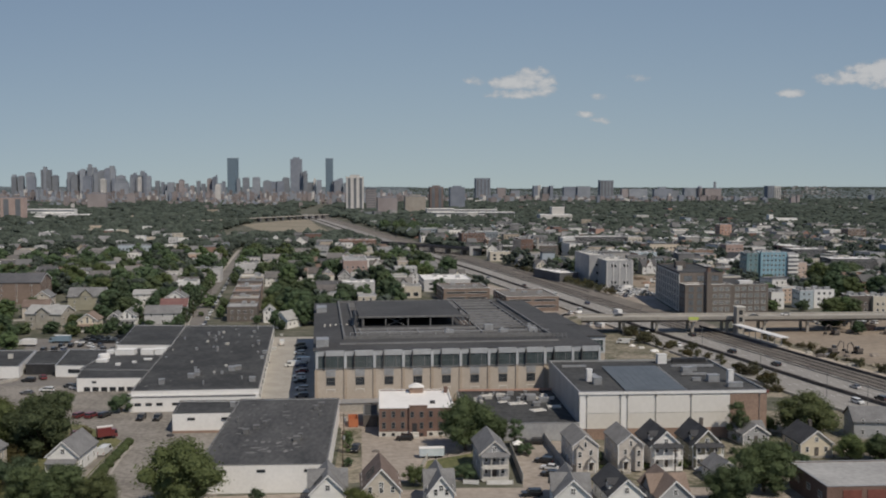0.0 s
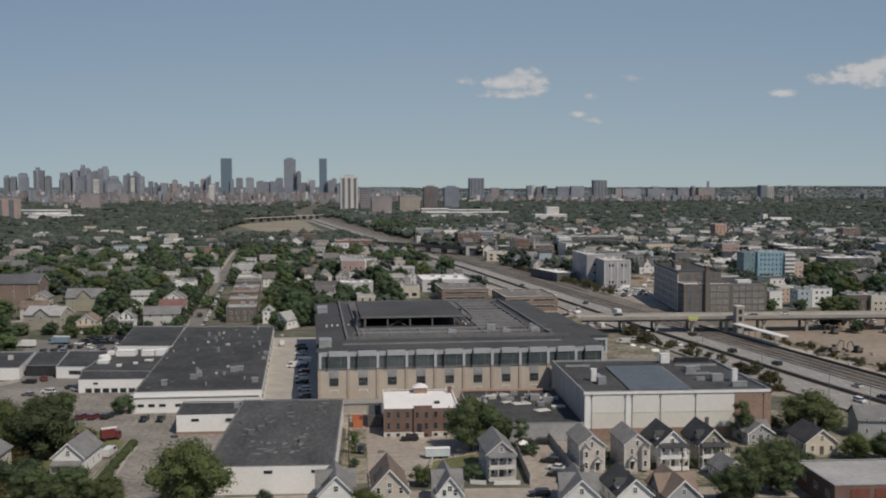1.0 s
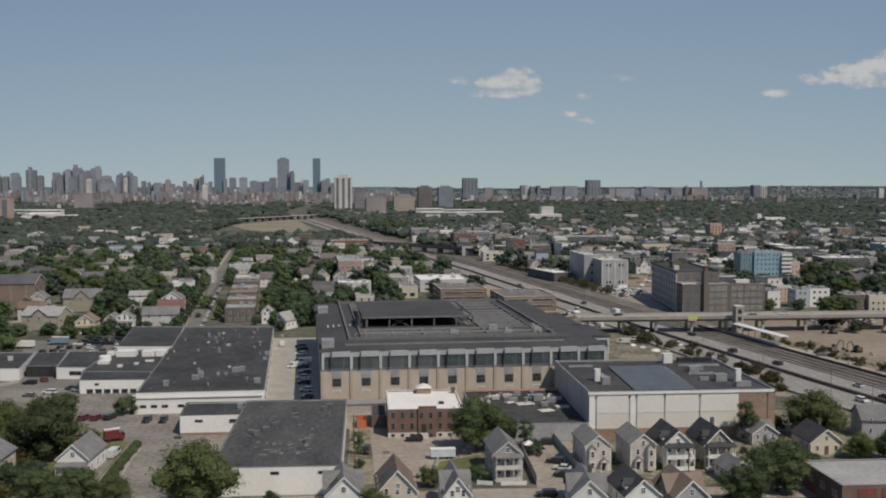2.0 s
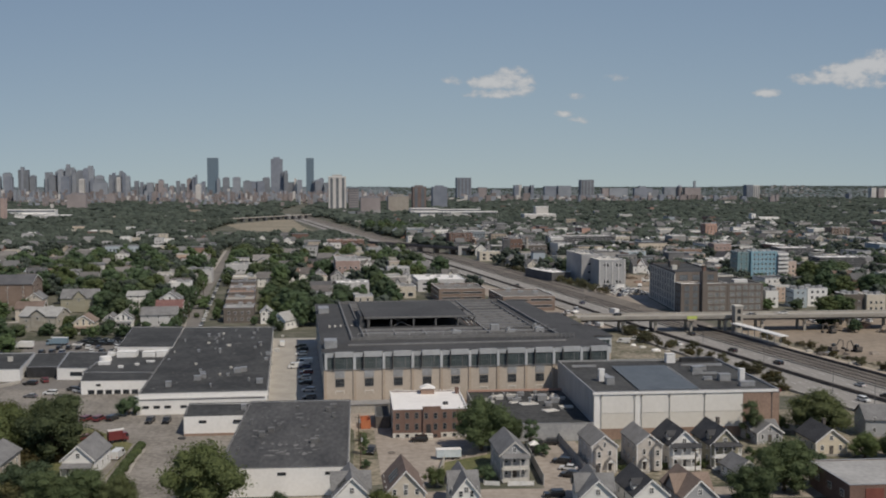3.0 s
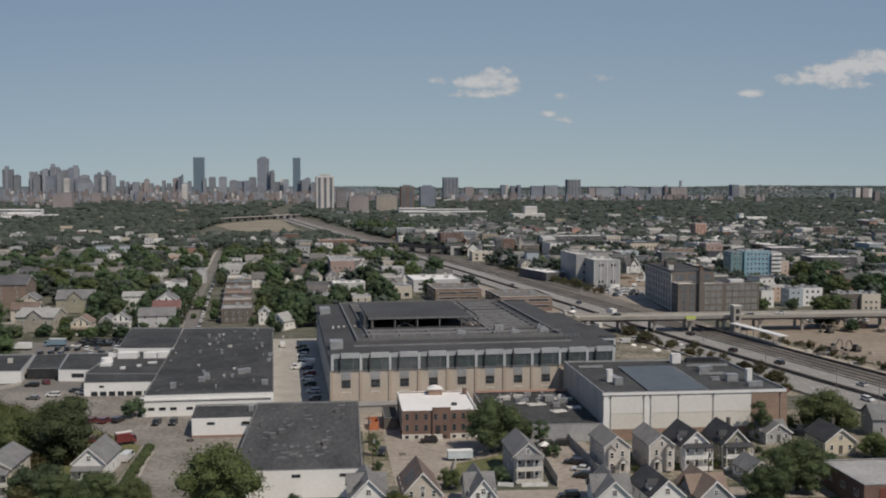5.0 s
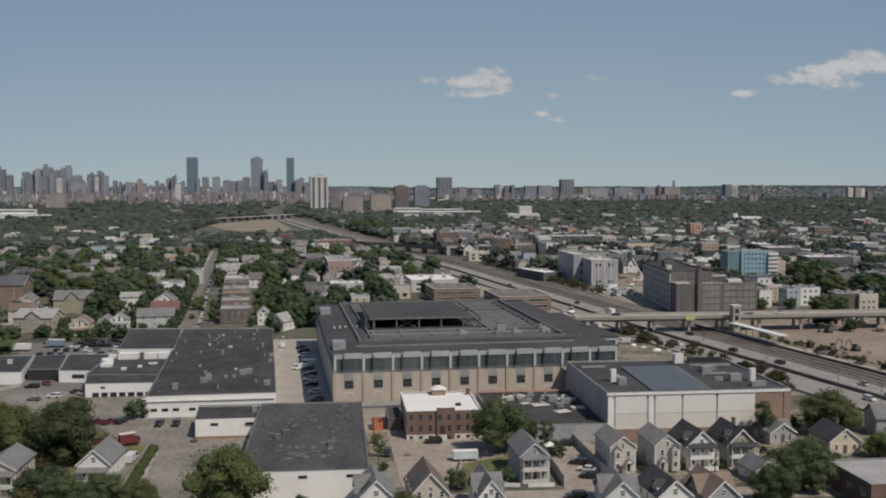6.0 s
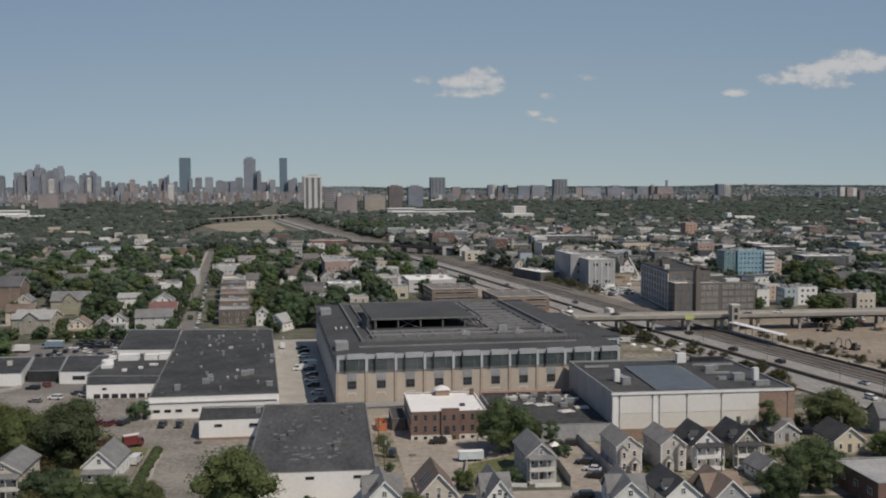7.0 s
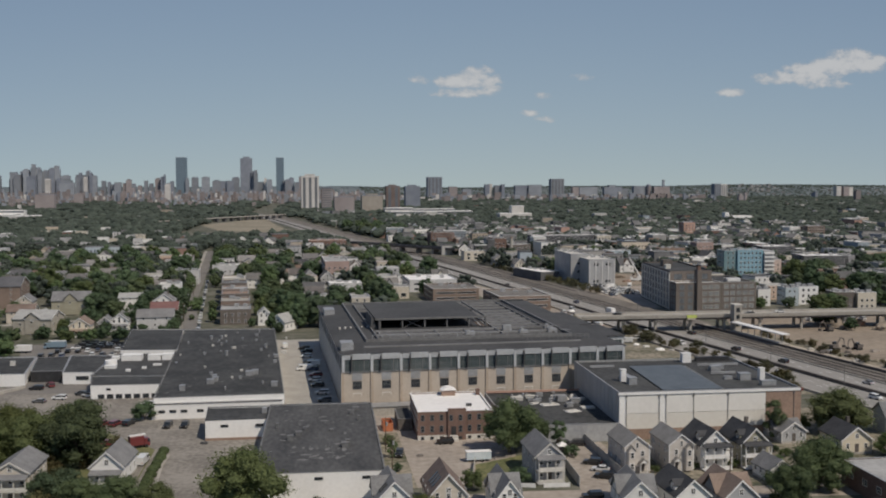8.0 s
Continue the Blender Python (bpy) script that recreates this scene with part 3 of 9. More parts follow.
# ---- the depot: long tan building with a dark raised roof ----
def depot():
    W, D, E = 96.5, 131.0, 18.2
    ob = thing("depot_building", "long tan brick depot with a dark roof and glazed upper storey", "industrial building", -22.4, 321.0, 0, 3.4)
    part("wall", boxes((0, 0, -0.3, W, D, 12.2)), TAN, ob)
    part("plinth", boxes((-0.12, -0.15, -0.3, W + 0.12, 0, 1.3), (-0.12, 0, -0.3, -0.004, D, 1.3)), BROWN_BRICK, ob, "reddish brick plinth")
    part("upper_wall", boxes((0.06, 0.06, 12.2, W - 0.06, D - 0.06, E - 0.2)), GREY_METAL, ob, "grey metal upper wall")
    part("ledge", boxes((-0.2, -0.25, 12.21, W + 0.2, 0.055, 12.45), (-0.2, 0.055, 12.21, 0.055, D, 12.45)), DULL_METAL, ob)
    part("cornice", boxes((-0.9, 0.06, E - 0.19, W + 0.9, 0.5, E + 0.09), (-0.9, 0.5, E - 0.4, 0.5, D + 0.9, E + 0.1), (W - 0.5, 0.5, E - 0.4, W + 0.9, D + 0.9, E + 0.1), (0.5, D - 0.5, E - 0.4, W - 0.5, D + 0.9, E + 0.1)), GREY_METAL, ob, "pale grey metal cornice")
    bay = W / 10
    pier_mesh = to_mesh("pier", boxes((-0.45, -0.35, 0, 0.45, 0, 12.19)), TAN_DARK)
    post_mesh = to_mesh("mullion_post", boxes((-0.42, -0.45, 12.46, 0.42, 0.05, E - 0.3)), FRAME_GREY)
    fin_mesh = to_mesh("fin", boxes((-0.16, -1.0, 12.9, 0.16, 0.05, E - 0.5)), SLATE_METAL)
    panel_mesh = to_mesh("spandrel", boxes((-1.6, -0.1, 9.7, 1.6, 0, 12.19)), GREY_METAL)
    panel_low = to_mesh("spandrel", boxes((-1.5, -0.1, 5.2, 1.5, 0, 5.5), (-1.5, -0.1, 4.3, -1.3, 0, 5.2), (1.3, -0.1, 4.3, 1.5, 0, 5.2)), CREAM)
    for k in range(11):
        link_part("pier", pier_mesh, ob, "", pose(k * bay, 0, 0))
        link_part("mullion_post", post_mesh, ob, "", pose(min(max(k * bay, 0.3), W - 0.3), 0, 0))
    for k in range(10):
        x = (k + 0.5) * bay
        link_part("spandrel", panel_mesh, ob, "grey metal spandrel panel", pose(x, 0, 0))
        link_part("spandrel", panel_low, ob, "cream stone bracket", pose(x, 0, 0))
        link_part("fin", fin_mesh, ob, "dark metal fin", pose(x - bay / 2 + 3.0, 0, 0))
        window(ob, x, 0, 6.7, 0, 3.0, 2.7, 4, 2, DULL_METAL)
        for a, wide, nx in ((0.5, 2.3, 3), (3.22, 3.9, 4), (7.16, 1.95, 2)):
            window(ob, x - bay / 2 + a + wide / 2, 0.06, 12.55, 0, wide, 4.0, nx + 1, 2, DULL_METAL, GLASS_TEAL)
        for a, b, lift in ((0.45, 2.8, 0.0), (3.2, bay - 0.45, 0.25)):
            head = extrude_y(bmesh.new(), [(x - bay / 2 + a, 0), (x - bay / 2 + b, 0), (x - bay / 2 + b, 1), (x - bay / 2 + a, 1)], 0, 1)
            for v in head.verts:
                v.co = Vector((v.co.x, (-0.5 if v.co.z > 0.5 else -0.28) if v.co.y < 0.5 else 0.05, E - 0.1 + lift if v.co.z > 0.5 else 16.55))
            part("window_head", head, FRAME_GREY, ob, "pale blue-grey panel leaning out above the glazing")
    # west wall: its shade is laid on as a grey layer, with ribs
    part("side_cladding", boxes((-0.12, 0.02, 0.3, -0.005, D, 12.2), (-0.1, 0.06, 12.51, -0.005, D, E - 0.41)), GREY_DOORS_AND_SHADE, ob, "grey layer that puts shade on the side wall")
    rib = to_mesh("rib", boxes((-0.3, -0.15, 0.3, -0.122, 0.15, 12.2)), GREY_DOORS_AND_SHADE)
    for k in range(14):
        link_part("rib", rib, ob, "", pose(0, 2 + k * 9.7, 0))
        window(ob, -0.11, 6 + k * 9.5, 13.0, -90, 5.0, 3.4, 4, 2, DULL_METAL, GLASS_TEAL)
    # east glazed wing
    part("wing", boxes((W, 23.5, -0.3, W + 8.6, 51, 17.6)), TAN, ob)
    part("wing_cladding", boxes((W + 0.02, 23.38, 11.6, W + 8.72, 23.496, 17.58), (W + 8.604, 23.5, 11.6, W + 8.72, 51, 17.58)), FRAME_GREY, ob, "pale blue-grey cladding of the glazed wing")
    part("wing_roof", boxes((W + 0.2, 23.0, 17.6, W + 9.1, 51.4, 18.1)), SLATE_METAL, ob)
    window(ob, W + 4.6, 23.38, 12.2, 0, 6.8, 4.4, 5, 2, FRAME_GREY, GLASS_TEAL)
    part("rear_wing", boxes((W, 51.5, -0.3, W + 5.6, 87, 17.9)), TAN, ob)
    part("rear_wing_roof", boxes((W + 0.2, 51.42, 17.9, W + 6.1, 87.5, 18.25)), SLATE_METAL, ob)
    # roof: skirt rising to a rim, sunk deck inside, canopy over the well
    bm = bmesh.new()
    o = [(-0.9, -0.3, E + 0.1), (W + 0.9, -0.3, E + 0.1), (W + 0.9, D + 0.9, E + 0.1), (-0.9, D + 0.9, E + 0.1)]
    i = [(9.5, 17, E + 1.2), (W - 13, 17, E + 1.2), (W - 13, D - 8, E + 1.2), (9.5, D - 8, E + 1.2)]
    a, b = [bm.verts.new(p) for p in o], [bm.verts.new(p) for p in i]
    for k in range(4):
        bm.faces.new((a[k], a[(k + 1) % 4], b[(k + 1) % 4], b[k]))
    bm.faces.new(b)
    part("roof", bm, SLATE_METAL, ob, "dark grey metal roof")
    z = E + 1.2
    rim = [(9.5, 17), (W - 13, 17), (W - 13, D - 8), (9.5, D - 8)]
    part("roof_rim", ring(bmesh.new(), rim, 0.7, z, z + 0.9), DULL_METAL, ob, "grey metal rim round the roof deck")
    part("roof_rim", ring(bmesh.new(), inset(rim, 4.5), 0.5, z, z + 0.8), DULL_METAL, ob)
    beam_x = to_mesh("roof_beam", boxes((14.5, -0.25, 0, W - 18, 0.25, 0.7)), BEAM_METAL)
    for y in (29, 37.5, 97, 106, 114):
        link_part("roof_beam", beam_x, ob, "", pose(0, y, z))
    beam_y = to_mesh("roof_beam", boxes((-0.25, 22, 0, 0.25, D - 13, 0.6)), BEAM_METAL)
    for x in (60,):
        link_part("roof_beam", beam_y, ob, "", pose(x, 0, z))
    cross_beam = to_mesh("roof_beam", boxes((60.3, -0.25, 0, W - 17.5, 0.25, 0.65)), BEAM_METAL)
    for y in (46, 54, 62, 70, 78, 87):
        link_part("roof_beam", cross_beam, ob, "", pose(0, y, z))
    part("skirt_rail", boxes((8, 8.6, E + 0.62, 84, 9.0, E + 1.15)), BEAM_METAL, ob, "low grey rail on the roof skirt")
    short = to_mesh("roof_beam", boxes((-0.25, 18, 0, 0.25, 40, 0.5)), BEAM_METAL)
    for x in (16, 26, 37, 48):
        link_part("roof_beam", short, ob, "", pose(x, 0, z))
    # the sunk well lies under a broad raised canopy, open to the front
    part("well_wall", boxes((17, 43.5, z, 58, 43.9, z + 0.5), (17, 70, z, 58, 70.5, z + 3.5), (17, 43.9, z, 17.5, 70, z + 3.5)), CHAR_METAL, ob)
    part("well_floor", boxes((17.5, 43.9, z + 0.01, 58, 70, z + 0.1)), CHAR_METAL, ob)
    part("canopy", boxes((16, 45, z + 3.6, 55.5, 92, z + 4.2)), SLATE_METAL, ob, "broad raised dark canopy over the roof well")
    part("canopy_edge", boxes((15.9, 44.85, z + 3.5, 58.6, 44.99, z + 4.25), (55.5, 45, z + 3.6, 58.6, 45.6, z + 4.2), (58, 45.6, z + 3.6, 58.6, 92, z + 4.2)), DULL_METAL, ob)
    for x in (17.6, 26, 34.5, 43, 51.5, 58):
        part("canopy_post", boxes((x, 45.2, z + 0.1, x + 0.4, 45.6, z + 3.6)), DULL_METAL, ob)
        part("brace", tube(bmesh.new(), (x + 0.2, 45.7, z + 3.5), (x + 0.2, 52, z + 0.2), 0.16, 0.16, 6), DULL_METAL, ob)
    part("brace", tube(bmesh.new(), (27, 46.5, z + 3.4), (33.5, 46.5, z + 0.3), 0.14, 0.14, 6), DULL_METAL, ob)
    part("brace", tube(bmesh.new(), (33.5, 46.6, z + 3.4), (27, 46.6, z + 0.3), 0.14, 0.14, 6), DULL_METAL, ob)
    part("fin_screen", extrude_y(bmesh.new(), [(14.2, z), (17.0, z), (15.2, z + 4.6), (14.6, z + 4.6)], 46, 64), CHAR_METAL, ob, "dark sloping screen at the well's end")
    # end braces in cream and brown, coloured as if the sun fell on them
    for k in range(5):
        part("stair_rail", tube(bmesh.new(), (52.5 + 0.9 * k, 46.0, z + 3.3), (55.6 + 0.9 * k, 46.0, z + 0.2), 0.13, 0.13, 6), CREAM if k % 2 else BROWN_BRICK, ob, "diagonal brace with sunlight put into its colour")
    deck = to_mesh("deck_panel", boxes((0, 0, 0, 9.2, 4.6, 0.12)), ROOF_PANEL)
    for k in range(4):
        for y in (23, 30.5, 38.2):
            link_part("deck_panel", deck, ob, "", pose(16.4 + 9.9 * k, y, z))
    for k in range(3):
        for y in (40, 48.3, 56.3, 64.3, 72.3, 80.5):
            link_part("deck_panel", deck, ob, "", pose(60.6 + 6.6 * k, y, z, 0, 0, 0) @ Matrix.Diagonal((0.62, 1, 1, 1)))
    frames = bmesh.new()
    for y, xa, xb, tall in ((12.5, 64, 88, 1.5), (31, 70, 84, 2.0), (36, 72, 83, 2.0)):
        for k in range(int((xb - xa) / 1.6) + 1):
            box(frames, xa + 1.6 * k - 0.08, y - 0.08, z - 0.4, xa + 1.6 * k + 0.08, y + 0.08, z + tall)
        for h in (0.7, tall - 0.15):
            box(frames, xa, y - 0.09, z + h, xb, y + 0.09, z + h + 0.15)
    part("service_rack", frames, DULL_METAL, ob, "grey steel racks and rails round the roof plant")
    rail = bmesh.new()
    for xx in range(12, 84, 6):
        box(rail, xx - 0.06, 18.6, z + 0.9, xx + 0.06, 18.75, z + 2.0)
    box(rail, 12, 18.6, z + 2.0, 83, 18.75, z + 2.12)
    part("handrail", rail, GREY_METAL, ob)
    for x0, y0, x1, y1, h in ((0.1, 6, 4.3, 13, 2.6), (0.1, 95, 4.4, 105, 2.4)):
        part("stair_head", boxes((x0, y0, E + 0.2, x1, y1, E + 0.2 + h)), GREY_METAL, ob, "grey metal-clad stair head at the roof's edge")
    for k in range(6):
        part("roof_vent", boxes((3 + k * 2.1, 52, E + 0.3, 3.6 + k * 2.1, 54.4, E + 1.3)), PALE, ob)
    for k, (x, y) in enumerate(((66, 24), (77, 25), (62, 33), (78, 33), (46, 23))):
        part("plant_unit", boxes((x, y, z, x + 3.2, y + 2.2, z + 1.4 + 0.3 * (k % 3)), (x + 0.5, y + 0.4, z + 1.4, x + 1.5, y + 1.6, z + 2.1)), GREY_METAL, ob)


depot()


# ---- sports hall with panelled front and solar roof ----
def roof_unit(parent, x, y, z, w, d, h, mat=None, label=""):
    bm = boxes((x, y, z, x + w, y + d, z + h), (x - 0.1, y - 0.1, z + h, x + w + 0.1, y + d + 0.1, z + h + 0.12), (x + 0.2 * w, y - 0.06, z + 0.25 * h, x + 0.8 * w, y - 0.002, z + 0.8 * h))
    return part("roof_unit", bm, mat or GREY_METAL, parent, label)


def roof_clutter(parent, cx, cy, poly, z, count, seed, mat=None):
    rnd = random.Random(seed)
    xs, ys = [p[0] for p in poly], [p[1] for p in poly]
    for k in range(count):
        x, y = rnd.uniform(min(xs), max(xs)), rnd.uniform(min(ys), max(ys))
        s = rnd.choice((0.5, 0.7, 0.9, 1.3, 1.7))
        h = s * rnd.uniform(0.5, 1.0)
        if rnd.random() < 0.35:
            bm = tube(bmesh.new(), (x - cx, y - cy, z), (x - cx, y - cy, z + h + 0.4), 0.25 * s + 0.1, 0.25 * s + 0.1, 8)
            tube(bm, (x - cx, y - cy, z + h + 0.4), (x - cx, y - cy, z + h + 0.6), 0.4 * s + 0.15, 0.2 * s, 8)
            part("roof_vent", bm, mat or GREY_METAL, parent)
        else:
            roof_unit(parent, x - cx, y - cy, z, s, s * rnd.uniform(0.6, 1.3), h, mat or (PALE if rnd.random() < 0.5 else GREY_METAL))


def sports_hall():
    x0, y0, x1, y1, H = 55.6, 273.0, 110.6, 323.5, 14.0
    # the hall's side walls have their shade in this grey
    ob, local = flat_block("sports_hall", "big box hall with cream front panels and dark solar roof", rect(x0, y0, x1, y1), H - 0.5, GREY_DOORS_AND_SHADE, BITUMEN, 0.35, GREY_METAL)
    cx, cy = ob.location.x, ob.location.y
    fy = y0 - cy
    part("front_base", boxes((x0 - cx - 0.05, fy - 0.25, -0.3, 99.8 - cx, fy - 0.006, 3.2)), BROWN_BRICK, ob, "brown brick base")
    part("front_end", boxes((99.8 - cx, fy - 0.3, -0.3, x1 - cx + 0.02, fy - 0.006, H - 1.0)), BROWN_BRICK, ob, "brown brick end bay")
    edges = [(55.7, 57.71), (57.79, 67.53), (69.61, 77.83), (77.91, 88.21), (88.29, 99.75)]
    for a, b in edges:
        wide = b - a > 3
        for z0, z1 in (((3.2, 7.6), (7.72, H - 1.0)) if wide else ((3.2, H - 1.0),)):
            part("front_panel", boxes((a - cx, fy - 0.2, z0, b - cx, fy - 0.006, z1)), CREAM if wide and z0 < 4 else (UPPER_PANEL if wide else WHITE_WALL), ob, "" if wide else "white corner panel")
    part("front_panel", boxes((67.61 - cx, fy - 0.2, 3.2, 69.53 - cx, fy - 0.006, H - 1.0)), WHITE_WALL, ob)
    for x in (57.75, 67.57, 69.57, 77.87, 88.25, 108.4):
        part("downpipe", tube(bmesh.new(), (x - cx, fy - 0.42, 0.2), (x - cx, fy - 0.42, H - 1.2), 0.07, 0.07, 6), DULL_METAL, ob)
        part("hopper", boxes((x - cx - 0.2, fy - 0.6, H - 1.5, x - cx + 0.2, fy - 0.25, H - 1.0)), DULL_METAL, ob)
    part("fascia", boxes((x0 - cx - 0.3, fy - 0.5, H - 0.85, x1 - cx + 0.3, fy - 0.07, H - 0.2)), WHITE_TRIM, ob, "white fascia along the front")
    for k in range(12):
        x = local[0][0] - 0.006
        y = fy + 2 + k * 4.1
        part("side_rib", boxes((x - 0.12, y, -0.3, x, y + 0.25, H - 0.6)), GREY_DOORS_AND_SHADE, ob)
    z = H - 0.55
    # solar array: rows of modules, tilted a little
    mod = bmesh.new()
    box(mod, -0.985, -0.67, 0, 0.985, 0.67, 0.05)
    mod = to_mesh("solar_module", mod, SOLAR)
    for r in range(26):
        for c in range(9):
            x, y = 70.6 + c * 2.0 + 0.06 * r, 275.9 + r * 1.42
            link_part("solar_module", mod, ob, "", pose(x - cx, y - cy, z + 0.35, 7, 0, 0))
    part("array_rail", boxes(*[(69.5 + 0.085 * r - cx, 275.6 + r * 1.42 - cy, z, 88 + 0.085 * r - cx, 275.75 + r * 1.42 - cy, z + 0.3) for r in range(26)]), GREY_METAL, ob)
    for x, y, w, d, h in ((62.5, 285, 2.4, 3, 2.0), (61.5, 290, 1.6, 1.6, 3.6), (63.0, 292, 2.2, 4, 1.2), (95, 302, 3.2, 2.4, 1.6), (98.5, 305, 2.0, 2, 1.3), (98.2, 287, 3.4, 2.6, 2.0),
                          (104, 286, 1.6, 1.6, 3.8), (101.5, 279, 4.4, 1.8, 1.3), (91.5, 318, 3.0, 2.4, 3.0), (94, 289, 2.5, 1.0, 0.9)):
        roof_unit(ob, x - cx, y - cy, z, w, d, h, WHITE_TRIM if h > 2.9 else GREY_METAL, "white ventilation box" if h > 2.9 else "grey rooftop air handler")
    roof_unit(ob, 97 - cx, 319.5 - cy, z, 11.5, 2.0, 1.3, DARK_METAL, "long dark rooftop plant housing")
    part("red_marker", boxes((x1 - cx - 0.2, fy - 0.62, H - 0.95, x1 - cx + 0.45, fy - 0.06, H - 0.05)), RED_PAINT, ob, "small red box at the fascia's end")
    for a in ((58, 312, 66, 312.6), (93, 297, 101, 297.6), (94, 311, 108, 311.5)):
        part("duct", boxes((a[0] - cx, a[1] - cy, z + 0.2, a[2] - cx, a[3] - cy, z + 0.9)), GREY_METAL, ob)


sports_hall()


MID_WALL = material("pale_grey_render", (0.3, 0.305, 0.31), (0.4, 0.405, 0.41), 0.12, 1.4, 0.85)


def low_annex():
    ob, local = flat_block("low_annex", "low grey annex with a dark flat roof and rooftop units", [(34, 273), (55.5, 272.2), (56, 318), (24, 318), (24, 300)], 4.9, MID_WALL, BITUMEN, 0.2, GREY_METAL)
    cx, cy = ob.location.x, ob.location.y
    part("rear_coping", boxes((24.5 - cx, 317.2 - cy, 5.1, 55.8 - cx, 317.6 - cy, 5.7)), PINK_BRICK, ob, "dull pink rear coping")
    roof_clutter(ob, cx, cy, [(27, 296), (53, 296), (53, 315), (27, 315)], 4.86, 18, 12)
    for x, y, w, d, h in ((45, 303, 3, 3, 1.6), (48.5, 300, 3.4, 2.2, 1.3), (46, 295, 2, 2, 1.1), (44, 307, 4, 2, 0.8), (32, 306, 2.4, 2, 0.9), (36, 309, 3, 1.4, 0.7), (40, 311, 2, 1.6, 1.0), (50, 292, 4.0, 2.5, 0.35), (28, 303, 2, 1.5, 0.8)):
        roof_unit(ob, x - cx, y - cy, 4.86, w, d, h, PALE if h < 1 else GREY_METAL)


low_annex()


def annex_patches():
    """Pale loose sheets and crates lying on the annex roof."""
    for x, y, w, d, h, turn in ((41.5, 299.5, 5.5, 3.2, 0.3, 12), (47.5, 306.5, 4.5, 2.2, 0.5, -8), (37.0, 301.5, 3.0, 1.6, 0.4, 30), (46.5, 290.0, 4.4, 3.4, 0.14, 20), (33, 310.5, 4.0, 1.2, 0.5, 4), (51.5, 309, 2.4, 1.6, 0.9, 0)):
        ob = thing("roofing_stack", "pale stack of roofing sheets on the annex roof", "stack", x, y, 4.85, turn, "stacks on the annex roof")
        part("sheet", boxes((-w / 2, -d / 2, 0, w / 2, d / 2, h * 0.5)), WHITE_ROOF, ob)
        part("sheet", boxes((-w / 2 + 0.3, -d / 2 + 0.1, h * 0.5 + 0.004, w / 2 - 0.5, d / 2 - 0.3, h)), PALE, ob)


annex_patches()


def brick_hall():
    """Two-storey brick building with a basement, white roof and cupola."""
    ob, local = flat_block("brick_hall", "two-storey red brick hall with a white flat roof and cupola", rect(-1.7, 280.0, 20.2, 306), 8.0, RED_BRICK, WHITE_ROOF, 0.25, WHITE_TRIM)
    cx, cy = ob.location.x, ob.location.y
    a, b = (-1.7 - cx, 280 - cy), (20.2 - cx, 280 - cy)
    part("plinth", boxes((a[0] - 0.06, a[1] - 0.12, -0.3, b[0] + 0.06, a[1] - 0.005, 1.4)), PALE, ob, "pale stone basement band")
    part("frontispiece", boxes((7.0 - cx, a[1] - 0.6, -0.3, 12.2 - cx, a[1] - 0.006, 8.9), (6.9 - cx, a[1] - 0.7, 8.9, 12.3 - cx, a[1] + 0.2, 9.1)), RED_BRICK, ob, "projecting brick entrance bay")
    for k in range(8):
        x = a[0] + (k + 0.5) * 21.9 / 8
        y = a[1] - (0.6 if 3 <= k <= 4 else 0)
        window(ob, x, y, 5.6, 0, 1.15, 1.8, 1, 2, DULL_METAL)
        if k != 3:
            window(ob, x, y, 2.3, 0, 1.15, 1.9, 1, 2, DULL_METAL)
        window(ob, x, a[1] - 0.12 if not 3 <= k <= 4 else y, 0.25, 0, 1.0, 0.8, 1, 1, DARK_METAL)
    part("door", boxes((7.9 - cx, a[1] - 0.68, 1.5, 9.3 - cx, a[1] - 0.605, 4.0)), DARK_METAL, ob, "dark entrance door")
    part("steps", boxes((7.4 - cx, a[1] - 2.6, -0.2, 9.8 - cx, a[1] - 0.61, 0.7), (7.4 - cx, a[1] - 1.7, 0.7, 9.8 - cx, a[1] - 0.61, 1.4)), PALE, ob, "pale stone entrance steps")
    window_row(ob, (a[0], 306 - cy), a, 5.6, 7, 1.1, 1.8, 1, 2, PALE)
    window_row(ob, (a[0], 306 - cy), a, 2.3, 7, 1.1, 1.9, 1, 2, PALE)
    bm = boxes((7.9 - cx, 302 - cy, 7.9, 12.1 - cx, 305 - cy, 9.7))
    part("cupola", bm, BROWN_BRICK, ob, "brown brick cupola")
    bm = extrude_y(bmesh.new(), [(7.6 - cx + s * 4.8, 9.7 + 0.9 * math.sin(math.pi * s)) for s in [q / 8 for q in range(9)]], 301.6 - cy, 305.3 - cy)
    part("cupola_roof", bm, WHITE_ROOF, ob, "white domed cupola roof")
    part("roof_hatch", boxes((13.5 - cx, 287 - cy, 7.9, 15 - cx, 288.5 - cy, 8.6)), DARK_METAL, ob)
    part("chimney", boxes((18.6 - cx, 302 - cy, 7.9, 19.8 - cx, 303.4 - cy, 9.8)), RED_BRICK, ob)

    flat_block("side_shed", "low dark-roofed shed beside the brick hall", rect(-6.5, 292.0, -2.2, 306.2), 3.4, SOOT_BRICK, BITUMEN, 0.1, DULL_METAL)


brick_hall()


